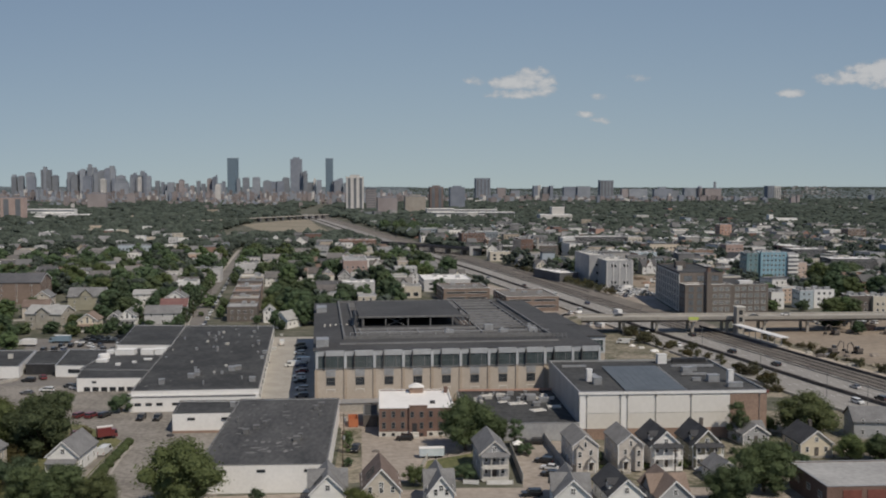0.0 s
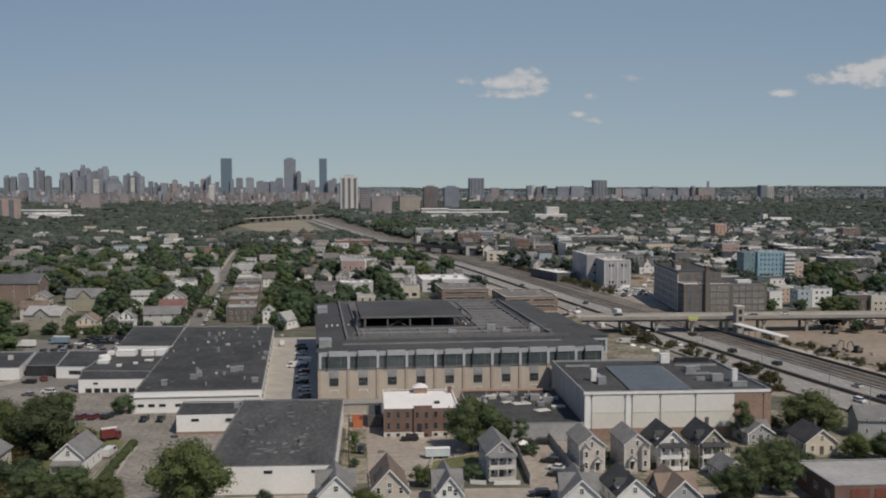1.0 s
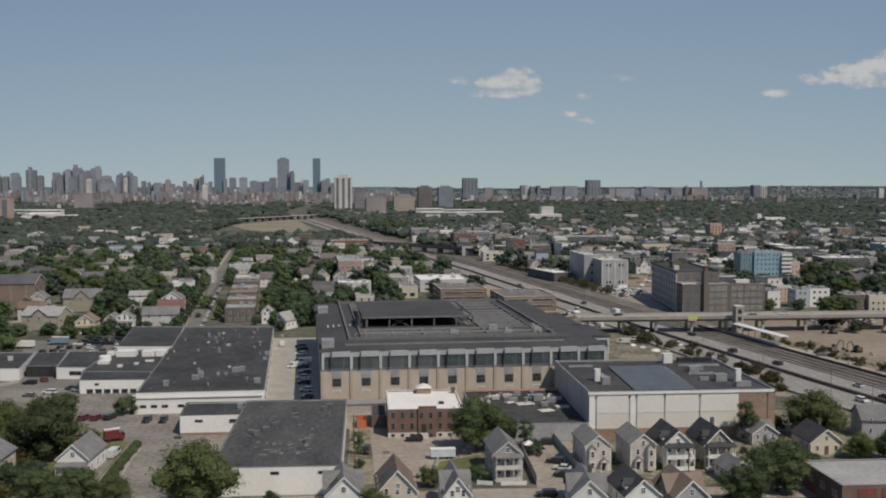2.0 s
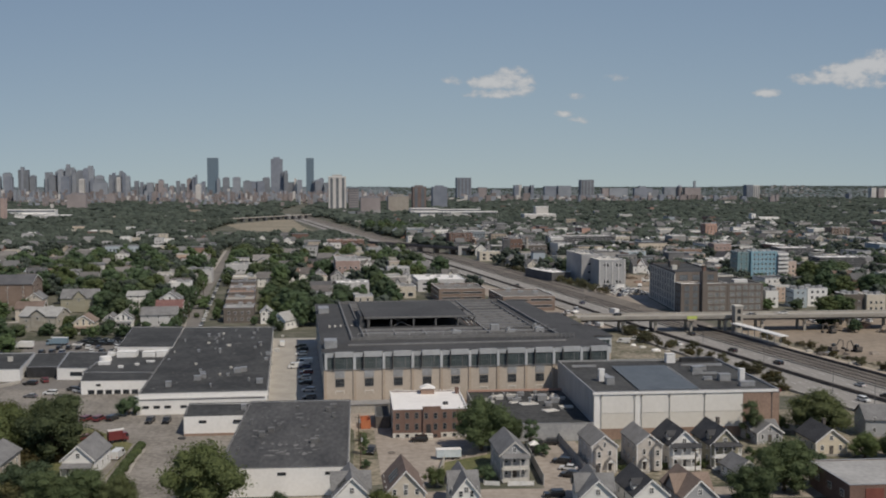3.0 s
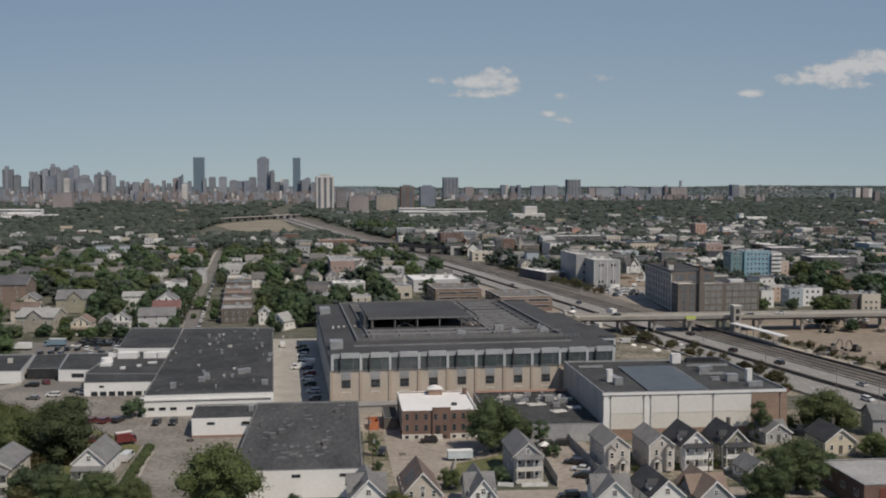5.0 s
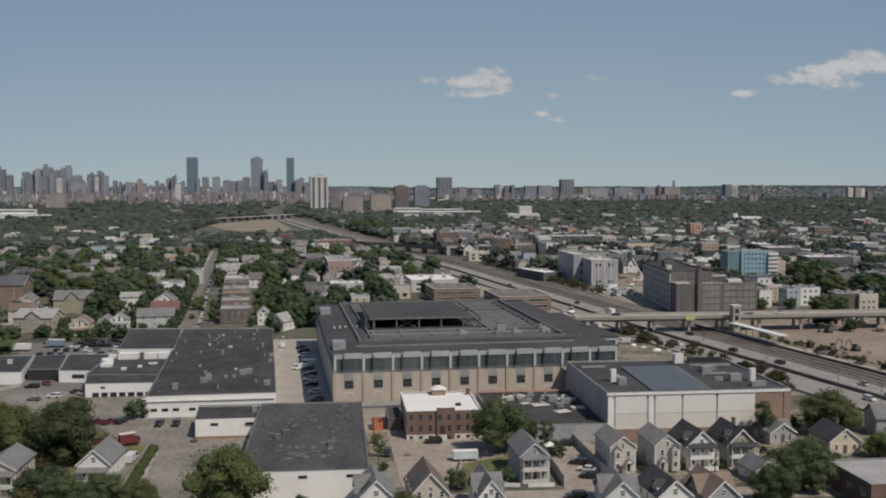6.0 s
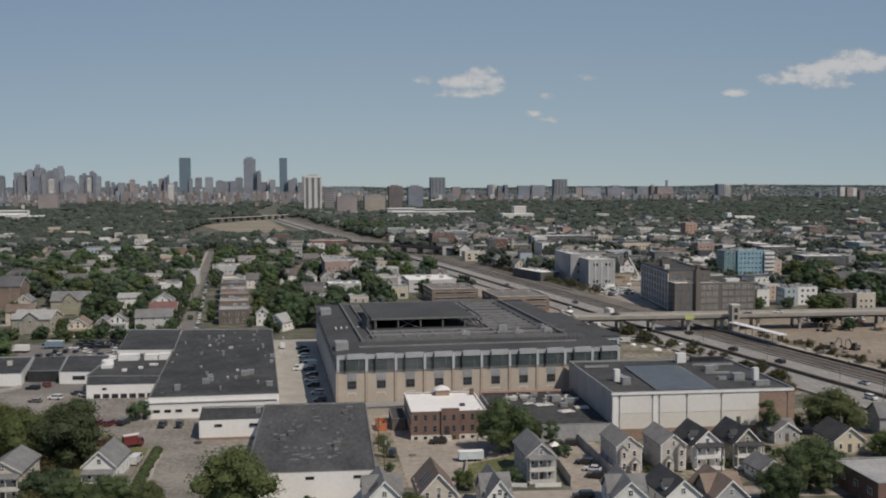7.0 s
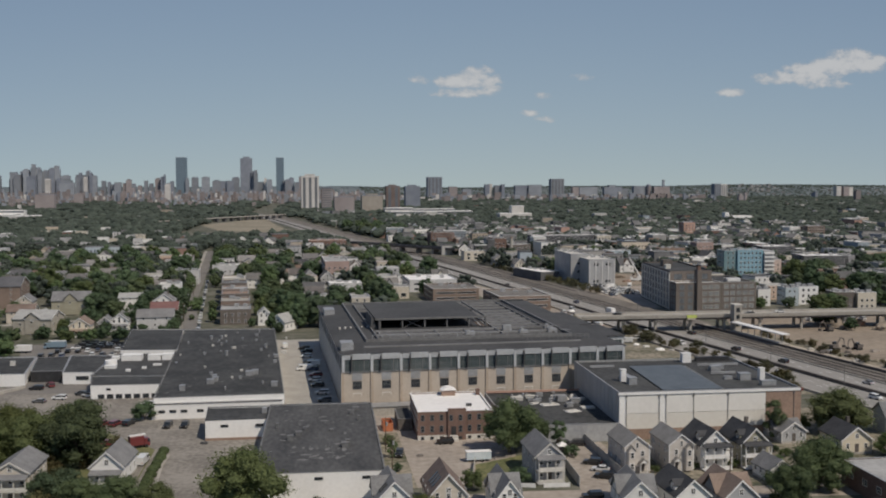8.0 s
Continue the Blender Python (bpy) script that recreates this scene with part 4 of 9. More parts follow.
# ---- white warehouses ----
def roof_patches(parent, cx, cy, x0, y0, x1, y1, z, count, seed):
    """Paler worn patches and repairs with ragged outlines, laid on a roof."""
    rnd = random.Random(seed)
    bm = bmesh.new()
    for k in range(count):
        x, y, r = rnd.uniform(x0, x1) - cx, rnd.uniform(y0, y1) - cy, rnd.choice((0.15, 0.2, 0.3, 0.45, 0.7))
        wide, turn, n = rnd.uniform(0.8, 3.0), rnd.choice((0.0, 1.57, rnd.uniform(0, 3))), rnd.randrange(5, 9)
        pts = []
        for q in range(n):
            a, s = q * math.tau / n, r * rnd.uniform(0.6, 1.2)
            u, v = math.cos(a) * s * wide, math.sin(a) * s
            pts.append((x + u * math.cos(turn) - v * math.sin(turn), y + u * math.sin(turn) + v * math.cos(turn)))
        prism(bm, pts, z, z + 0.012 + 0.0004 * k)
    tagged(part("worn_patch", bm, PATCH, parent, "pale worn patches on the roofing"), kind="stuff")


PATCH = material("worn_roof_patch", (0.1, 0.1, 0.102), (0.24, 0.236, 0.23), 0.5, 3, 0.9, contrast=0.9)


WORN_BITUMEN = material("worn_bitumen_roofing", (0.04, 0.041, 0.043), (0.1, 0.1, 0.1), 0.12, 0.9, 0.9, contrast=0.55, stretch=(1, 0.35, 1))


def warehouses():
    a = [(-82.2, 320), (-41.2, 321.5), (-51.2, 467), (-92.6, 469)]
    ob, _ = flat_block("long_warehouse", "long white warehouse with a dark flat roof", a, 5.8, WHITE_WALL, BITUMEN, 0.15, DULL_METAL)
    cx, cy = ob.location.x, ob.location.y
    inner = [(-80, 326), (-44, 327), (-53, 460), (-86, 462)]
    roof_clutter(ob, cx, cy, inner, 5.76, 38, 3)
    roof_patches(ob, cx, cy, -80, 324, -52, 455, 5.752, 44, 4)
    for x, y, w in ((-68, 341, 2.2), (-66.5, 345, 1.8), (-46, 334, 2.0), (-56, 354, 2.6), (-54, 356, 2.2), (-67.2, 349, 1.6)):
        roof_unit(ob, x - cx, y - cy, 5.76, w, w, 1.4)
    n = 26
    for k in range(n):
        s = (k + 0.5) / n
        x, y = -41.2 - 10 * s, 321.5 + 145.5 * s
        if k % 2:
            window(ob, x - cx, y - cy, 1.4, 94, 3.2, 2.6, 1, 3, GREY_METAL, GREY_DOORS_AND_SHADE, "loading_door")
        else:
            window(ob, x - cx, y - cy, 2.6, 94, 1.4, 1.2, 2, 1, DARK_METAL)
    ob, _ = flat_block("warehouse_front", "low white front range of the warehouse with small windows", [(-82, 315.4), (-41.5, 316.4), (-41.4, 321.3), (-82.1, 319.9)], 4.1, WHITE_WALL, BITUMEN, 0.2)
    cx, cy = ob.location.x, ob.location.y
    for x in (-79, -75.6, -72.2, -67.2, -63.8, -58, -53, -48):
        window(ob, x - cx, 315.4 + (x + 82) * 0.0247 - cy, 2.0, 1.4, 2.0, 0.9, 2, 1, DARK_METAL)
    ob, _ = flat_block("raised_warehouse", "raised dark-roofed warehouse with white side wall", [(-110.5, 412), (-87.8, 410), (-93, 468), (-117, 470)], 6.2, WHITE_WALL, BITUMEN, 0.2, DARK_METAL)
    b = [(-112, 366), (-84.8, 363), (-88.2, 409.8), (-111, 411.8)]
    ob, _ = flat_block("middle_warehouse", "low warehouse with dark roof and white rooftop units", b, 4.7, WHITE_WALL, BITUMEN, 0.1, DULL_METAL)
    cx, cy = ob.location.x, ob.location.y
    for x, y, w, d, h in ((-107, 396, 7.5, 5, 3.4), (-97, 396, 5, 4, 3.2), (-91.5, 396, 4, 4, 3.6), (-113.2 + 2, 399, 2.6, 3, 1.8), (-110, 380, 4, 3, 1.6), (-101, 373, 1.6, 1.6, 1.2), (-93, 384, 3, 1.5, 0.8), (-96, 378, 1.5, 1.2, 1.0)):
        roof_unit(ob, x - cx, y - cy, 4.66, w, d, h * 0.6, WHITE_WALL, "white rooftop unit")
    bm = tube(bmesh.new(), (-109.5 - cx + 0.0, 389 - cy, 4.66), (-109.5 - cx, 389 - cy, 6.4), 2.4, 2.2, 14)
    part("tank", bm, WHITE_WALL, ob, "white round rooftop tank")
    ob, _ = flat_block("garage_range", "white garage range with dark roof and vehicle doors", [(-108, 348.5), (-84.5, 348.0), (-84.7, 362.8), (-111.5, 365.8)], 4.7, WHITE_WALL, BITUMEN, 0.1, DULL_METAL)
    cx, cy = ob.location.x, ob.location.y
    for k in range(7):
        window(ob, -104.5 + k * 3.0 - cx, 348.45 - k * 0.064 - cy, 0.1, -1.2, 2.2, 1.5, 1, 2, DARK_METAL, GLASS, "garage_door")
    for x in (-102, -96, -93.2, -88):
        window(ob, x - cx, 348.35 - cy, 3.0, -1.2, 1.5, 0.7, 2, 1, DARK_METAL)
    ob, _ = flat_block("office_range", "white office range with long window", [(-124.2, 376.2), (-112.2, 375), (-112.2, 411), (-130, 413)], 4.3, WHITE_WALL, BITUMEN, 0.1, GREY_METAL)
    cx, cy = ob.location.x, ob.location.y
    window(ob, -117 - cx, 375.5 - cy, 1.5, -5.7, 4.6, 1.5, 4, 1, DARK_METAL)
    ob, _ = flat_block("west_range", "white range with dark flat roof", [(-190, 376), (-137, 374), (-143, 411), (-200, 413)], 4.4, WHITE_WALL, BITUMEN, 0.15, GREY_METAL)
    cx, cy = ob.location.x, ob.location.y
    roof_clutter(ob, cx, cy, [(-158, 380), (-142, 380), (-146, 405), (-160, 405)], 4.36, 6, 8)
    ob, _ = flat_block("link_bay", "dark open loading bay between white ranges", [(-136.9, 381), (-124.9, 380.6), (-130.3, 412.9), (-142.8, 411)], 3.9, DARK_METAL, BITUMEN, 0.2, GREY_METAL)
    e = [(-62.4, 287.7), (-43.0, 288.2), (-44.6, 304.6), (-63.5, 305)]
    ob, _ = flat_block("white_shed", "small white warehouse with dark roof", e, 5.6, WHITE_WALL, BITUMEN, 0.2, DARK_METAL)
    cx, cy = ob.location.x, ob.location.y
    part("brick_foot", boxes((-62.4 - cx, 287.5 - cy, -0.3, -43.2 - cx, 287.68 - cy, 0.7)), BROWN_BRICK, ob, "thin brown brick base course")
    for x in (-57, -47):
        window(ob, x - cx, 287.85 - cy, 3.7, 1.5, 2.2, 0.8, 2, 1, DARK_METAL)
    roof_unit(ob, -46.8 - cx, 296 - cy, 5.56, 1.4, 1.4, 1.4)
    f = [(-44.8, 229.4), (-14.2, 229.0), (-14.0, 301.2), (-44.6, 301.6)]
    ob, _ = flat_block("white_warehouse", "broad white warehouse with a patched dark flat roof", f, 6.7, WHITE_WALL, WORN_BITUMEN, 0.1, DULL_METAL)
    cx, cy = ob.location.x, ob.location.y
    roof_patches(ob, cx, cy, -38, 240, -22, 258, 6.652, 40, 6)
    roof_patches(ob, cx, cy, -40, 258, -20, 294, 6.652, 40, 16)
    for x in (-29.8, -18.6, -39):
        window(ob, x - cx, 229.2 - (x + 30) * 0.013 - cy, 5.0, -0.75, 2.0, 0.7, 2, 1, DARK_METAL)
    for x, y, w, h in ((-36, 264, 2.0, 1.1), (-38, 259, 1.8, 1.5), (-24, 251, 2.2, 1.3), (-23, 253, 1.4, 1.6), (-21, 287, 1.6, 1.3), (-19, 279, 0.8, 1.6), (-20, 292, 2.2, 0.9), (-42, 246, 0.6, 0.9), (-34, 270, 1.2, 0.8), (-41.5, 272, 0.7, 1.8), (-30, 292, 0.8, 0.6), (-27, 268, 1.2, 0.5)):
        roof_unit(ob, x - cx, y - cy, 6.66, w * 0.8, w * 0.8, h * 0.8, DULL_METAL)


warehouses()


# ---- wooden houses ----
def gable_roof(bm, w, d, eave, ridge, over=0.45, thick=0.28, x=0.0, y=0.0):
    rise = (ridge - eave) / (w / 2)
    for s in (-1, 1):
        out = w / 2 + over
        prof = [(x, ridge + 0.05), (x + s * out, eave - over * rise + 0.05), (x + s * out, eave - over * rise + 0.05 + thick), (x, ridge + 0.05 + thick)]
        extrude_y(bm, prof if s > 0 else prof[::-1], y - d / 2 - over, y + d / 2 + over)
    return bm


def house(x, y, turn, w, d, eave, ridge, wall=None, roof=None, label="", porch=0, dormers=0, chimney=False, trim=None, cross=0, bay=False, group="", name="house"):
    """A gabled wooden house whose gable end looks to -y. porch: its storeys; cross: a side gable of that width."""
    wall, roof, trim = wall or SIDING, roof or SHINGLES, trim or WHITE_TRIM
    ob = thing(name, label or "wooden house with painted clapboard and shingled gable roof", "house", x, y, 0, turn, group)
    far = bool(JOINED)
    if not far:
        part("foundation", boxes((-w / 2 - 0.08, -d / 2 - 0.08, -0.4, w / 2 + 0.08, d / 2 + 0.08, 0.6)), CONCRETE, ob)
    part("wall", extrude_y(bmesh.new(), [(-w / 2, -0.3 if far else 0.6), (w / 2, -0.3 if far else 0.6), (w / 2, eave), (0, ridge), (-w / 2, eave)], -d / 2, d / 2), wall, ob)
    bm = gable_roof(bmesh.new(), w, d, eave, ridge)
    if cross:
        lift = ridge - 0.3
        sub = bmesh.new()
        gable_roof(sub, cross, w + 0.8, eave + (ridge - eave) * (1 - cross / w) * 0.4, lift)
        part("side_gable", extrude_y(bmesh.new(), [(-cross / 2, 0.6), (cross / 2, 0.6), (cross / 2, eave), (0, lift), (-cross / 2, eave)], -w / 2 - 0.4, w / 2 + 0.4), wall, ob).matrix_basis = pose(0, 0, 0, 0, 0, 90)
        part("side_roof", sub, roof, ob).matrix_basis = pose(0, 0, 0, 0, 0, 90)
        for s in (-1, 1):
            window(ob, s * (w / 2 + 0.4), 0, eave - 1.9, 90 * s, 1.0, 1.5)
    part("roof", bm, roof, ob)
    rise = (ridge - eave) / (w / 2)
    lo, hi = eave - 0.5 * rise, w / 2 + 0.5
    for yy in (-d / 2 - 0.52,):
        part("gable_trim", extrude_y(bmesh.new(), [(0, ridge - 0.1), (hi, lo - 0.1), (hi, lo + 0.32), (0, ridge + 0.32), (-hi, lo + 0.32), (-hi, lo - 0.1)], yy, yy + 0.05), trim, ob)
    for sx in () if far else (-1, 1):
        part("corner_board", boxes((sx * w / 2 - 0.1, -d / 2 - 0.05, 0.6, sx * w / 2 + 0.1, -d / 2 - 0.003, eave)), trim, ob)
    floors = max(1, round((eave - 0.6) / 3.0))
    for f in range(floors):
        z = 0.6 + f * 3.0 + 1.0
        xs = (-w * 0.3, 0, w * 0.3) if w > 6.5 else (-w * 0.22, w * 0.22)
        for k, xx in enumerate(xs):
            if f == 0 and k == len(xs) // 2:
                bm = boxes((xx - 0.55, -d / 2 - 0.09, 0.65, xx + 0.55, -d / 2 - 0.004, 2.9))
                part("door", bm, SOOT_BRICK, ob, "dark wooden front door")
            else:
                window(ob, xx, -d / 2, z, 0, 1.0, 1.5)
        for s in (-1, 1):
            for k in range(3):
                window(ob, s * w / 2, -d / 2 + (k + 0.6) * d / 3.2, z, 90 * s, 0.9, 1.5)
    if ridge - eave > 2.4:
        window(ob, 0, -d / 2, eave + 0.35, 0, 1.1, 1.4, 2, 2)
    if chimney:
        part("chimney", boxes((w * 0.12, d * 0.1, ridge - 1.6, w * 0.12 + 0.8, d * 0.1 + 0.8, ridge + 1.1), (w * 0.12 - 0.08, d * 0.1 - 0.08, ridge + 1.1, w * 0.12 + 0.88, d * 0.1 + 0.88, ridge + 1.25)), SOOT_BRICK, ob, "dark brick chimney")
    for k in range(dormers):
        yy = -d / 4 + k * d / 2
        s = -1
        dw, z0 = 2.2, eave + 0.9
        bm = bmesh.new()
        extrude_y(bm, [(-dw / 2, eave - 0.1), (dw / 2, eave - 0.1), (dw / 2, z0 + 1.0), (0, z0 + 2.0), (-dw / 2, z0 + 1.0)], -w / 2 + 0.5, -0.4)
        dm = part("dormer", bm, wall, ob)
        dm.matrix_basis = pose(0, yy, 0, 0, 0, 90 * s)
        part("dormer_roof", gable_roof(bmesh.new(), dw, w / 2 - 0.7, z0 + 1.0, z0 + 2.0, 0.25, 0.15, 0, -w / 4 + 0.05), roof, dm)
        if not JOINED:
            window(dm, 0, -w / 2 + 0.5, eave + 0.7, 0, 0.9, 1.1)
    for f in range(porch):
        z = 0.5 + f * 3.0
        pd = 2.2
        part("porch_floor", boxes((-w / 2 + 0.1, -d / 2 - pd, z - 0.2, w / 2 - 0.1, -d / 2 - 0.1, z)), trim, ob)
        for k in range(0 if far else 4):
            px = -w / 2 + 0.3 + k * (w - 0.6) / 3
            part("porch_post", boxes((px - 0.1, -d / 2 - pd + 0.1, z, px + 0.1, -d / 2 - pd + 0.3, z + 2.7)), trim, ob)
        part("railing", boxes((-w / 2 + 0.3, -d / 2 - pd + 0.15, z + 0.1, w / 2 - 0.3, -d / 2 - pd + 0.22, z + 0.9)), trim, ob)
        if f == porch - 1:
            bm = bmesh.new()
            v = [bm.verts.new(p) for p in ((-w / 2, -d / 2 - pd - 0.3, z + 2.7), (w / 2, -d / 2 - pd - 0.3, z + 2.7), (w / 2, -d / 2 - 0.05, z + 3.3), (-w / 2, -d / 2 - 0.05, z + 3.3),
                                           (-w / 2, -d / 2 - pd - 0.3, z + 2.9), (w / 2, -d / 2 - pd - 0.3, z + 2.9), (w / 2, -d / 2 - 0.05, z + 3.5), (-w / 2, -d / 2 - 0.05, z + 3.5))]
            for q in ((0, 3, 2, 1), (4, 5, 6, 7), (0, 1, 5, 4), (1, 2, 6, 5), (2, 3, 7, 6), (3, 0, 4, 7)):
                bm.faces.new([v[j] for j in q])
            part("porch_roof", bm, roof, ob)
    if bay:
        bm = prism(bmesh.new(), [(w * 0.08, -d / 2), (w * 0.16, -d / 2 - 1.1), (w * 0.40, -d / 2 - 1.1), (w * 0.48, -d / 2)], 0.5, eave - 0.3)
        bw = part("bay", bm, wall, ob)
        for f in range(0 if JOINED else floors):
            window(bw, w * 0.28, -d / 2 - 1.1, 1.6 + 3 * f, 0, 1.3, 1.5, 2, 2)
        part("bay_roof", gable_roof(bmesh.new(), w * 0.36, 2.0, eave - 0.3, eave + 0.9, 0.2, 0.16, w * 0.28, -d / 2 - 0.45), roof, bw)
        part("bay_gable", extrude_y(bmesh.new(), [(w * 0.1, eave - 0.3), (w * 0.46, eave - 0.3), (w * 0.28, eave + 0.9)], -d / 2 - 1.12, -d / 2 + 0.4), wall, bw)
        part("door_hood", gable_roof(bmesh.new(), 1.9, 1.2, 3.1, 3.7, 0.15, 0.14, 0, -d / 2 - 0.65), roof, ob)
        for sx in (-0.8, 0.8):
            part("hood_post", boxes((sx - 0.07, -d / 2 - 1.15, 0.3, sx + 0.07, -d / 2 - 1.0, 3.05)), trim, ob)
        part("step", boxes((-1.0, -d / 2 - 1.5, -0.1, 1.0, -d / 2 - 0.1, 0.5)), CONCRETE, ob)
    if JOINED:
        put_joined(ob)
    return ob


def tone(name, dark, light):
    return material(name, dark, light, 0.3, 2.0, 0.75, stretch=(0.3, 0.3, 4))


WHITE_SIDING = tone("white_clapboard", (0.68, 0.67, 0.64), (0.8, 0.79, 0.76))
GREY_SIDING = tone("grey_clapboard", (0.31, 0.315, 0.32), (0.41, 0.415, 0.42))
BEIGE_SIDING = tone("beige_clapboard", (0.48, 0.43, 0.36), (0.6, 0.54, 0.46))
YELLOW_SIDING = tone("yellow_clapboard", (0.6, 0.53, 0.41), (0.69, 0.62, 0.49))
ROSE_SIDING = tone("rose_beige_clapboard", (0.47, 0.435, 0.395), (0.58, 0.54, 0.495))
OLIVE_SIDING = tone("olive_clapboard", (0.27, 0.255, 0.19), (0.36, 0.34, 0.26))
PINK_SIDING = tone("pinkish_clapboard", (0.5, 0.4, 0.34), (0.6, 0.48, 0.42))
GREY_SHINGLE = material("grey_shingles", (0.14, 0.14, 0.142), (0.23, 0.23, 0.23), 0.3, 3, 0.9)
PALE_SHINGLE = material("pale_shingles", (0.28, 0.28, 0.27), (0.4, 0.4, 0.39), 0.3, 3, 0.9)
DARK_SHINGLE = material("dark_shingles", (0.035, 0.036, 0.04), (0.075, 0.076, 0.08), 0.3, 3, 0.9)
BROWN_SHINGLE = material("brown_shingles", (0.13, 0.095, 0.078), (0.21, 0.16, 0.135), 0.3, 3, 0.9)
RUST_SHINGLE = material("rust_shingles", (0.18, 0.135, 0.108), (0.26, 0.198, 0.16), 0.3, 3, 0.9)


ASH_SHINGLE = material("ash_shingles", (0.19, 0.182, 0.172), (0.29, 0.28, 0.265), 0.3, 3, 0.9)


def bay_house(x, y, turn, label, side):
    """A tall narrow gable-fronted house with a projecting bay, a gabled door hood and steps; side: where the bay stands."""
    ob = thing("house", label, "house", x, y, 0, turn)
    w, d, eave, ridge = 6.5, 13.6, 7.0, 9.5
    part("foundation", boxes((-w / 2 - 0.08, 0.1, -0.4, w / 2 + 0.08, d + 0.1, 0.6)), CONCRETE, ob)
    part("wall", extrude_y(bmesh.new(), [(-w / 2, 0.6), (w / 2, 0.6), (w / 2, eave), (0, ridge), (-w / 2, eave)], 0.2, d), ROSE_SIDING, ob)
    part("roof", gable_roof(bmesh.new(), w, d - 0.2, eave, ridge, 0.35, 0.24, 0, d / 2 + 0.1), ASH_SHINGLE, ob)
    rise, hi = (ridge - eave) / (w / 2), w / 2 + 0.4
    for s in (-1, 1):
        part("gable_trim", extrude_y(bmesh.new(), [(0, ridge), (s * hi, ridge - hi * rise), (s * hi, ridge + 0.3 - hi * rise), (0, ridge + 0.3)][::s], -0.22, -0.16), WHITE_TRIM, ob)
        part("corner_board", boxes((s * w / 2 - 0.12, 0.14, 0.6, s * w / 2 + 0.12, 0.197, eave)), WHITE_TRIM, ob)
    bx = side * 1.75
    bay = part("bay", prism(bmesh.new(), [(bx - 1.15, 0.2), (bx - 0.85, -1.0), (bx + 0.85, -1.0), (bx + 1.15, 0.2)], 0.5, 6.2), ROSE_SIDING, ob)
    part("bay_roof", gable_roof(bmesh.new(), 2.1, 1.5, 6.2, 7.3, 0.18, 0.14, bx, -0.35), ASH_SHINGLE, bay)
    part("bay_gable", extrude_y(bmesh.new(), [(bx - 1.0, 6.2), (bx + 1.0, 6.2), (bx, 7.25)], -1.03, 0.25), ROSE_SIDING, bay)
    for z in (1.5, 4.3):
        window(bay, bx, -1.0, z, 0, 1.05, 1.6)
    hx = -side * 1.4
    part("door", boxes((hx - 0.5, 0.1, 0.65, hx + 0.5, 0.196, 2.8)), SOOT_BRICK, ob, "dark wooden front door")
    part("door_hood", gable_roof(bmesh.new(), 2.1, 1.5, 3.0, 4.0, 0.15, 0.14, hx, -0.5), ASH_SHINGLE, ob)
    part("hood_gable", extrude_y(bmesh.new(), [(hx - 1.05, 3.0), (hx + 1.05, 3.0), (hx, 3.98)], -1.22, -1.1), WHITE_TRIM, ob)
    for sx in (-0.9, 0.9):
        part("hood_post", boxes((hx + sx - 0.07, -1.2, 0.3, hx + sx + 0.07, -1.06, 2.98)), WHITE_TRIM, ob)
    part("step", boxes((hx - 1.0, -1.7, -0.1, hx + 1.0, 0.1, 0.5)), CONCRETE, ob)
    window(ob, hx, 0.2, 4.4, 0, 1.0, 1.5)
    window(ob, 0, 0.2, 6.6, 0, 0.75, 1.4)
    for s in (-1, 1):
        for yy in (3.0, 7.0, 11.0):
            for z in (1.6, 4.6):
                window(ob, s * w / 2, yy, z, 90 * s, 0.9, 1.5)


def skylights(ob, w, eave, ridge, spans):
    """Dark roof windows on the west slope of a gable roof; spans: where they lie along the ridge."""
    tilt = math.degrees(math.atan2(ridge - eave, w / 2))
    run = math.hypot(ridge - eave, w / 2)
    for a, b in spans:
        link_part("skylight", to_mesh("skylight", boxes((run * 0.25, a, 0.29, run * 0.72, b, 0.38)), GLASS), ob, "dark roof window", pose(-w / 2, 0, eave, 0, -tilt, 0))


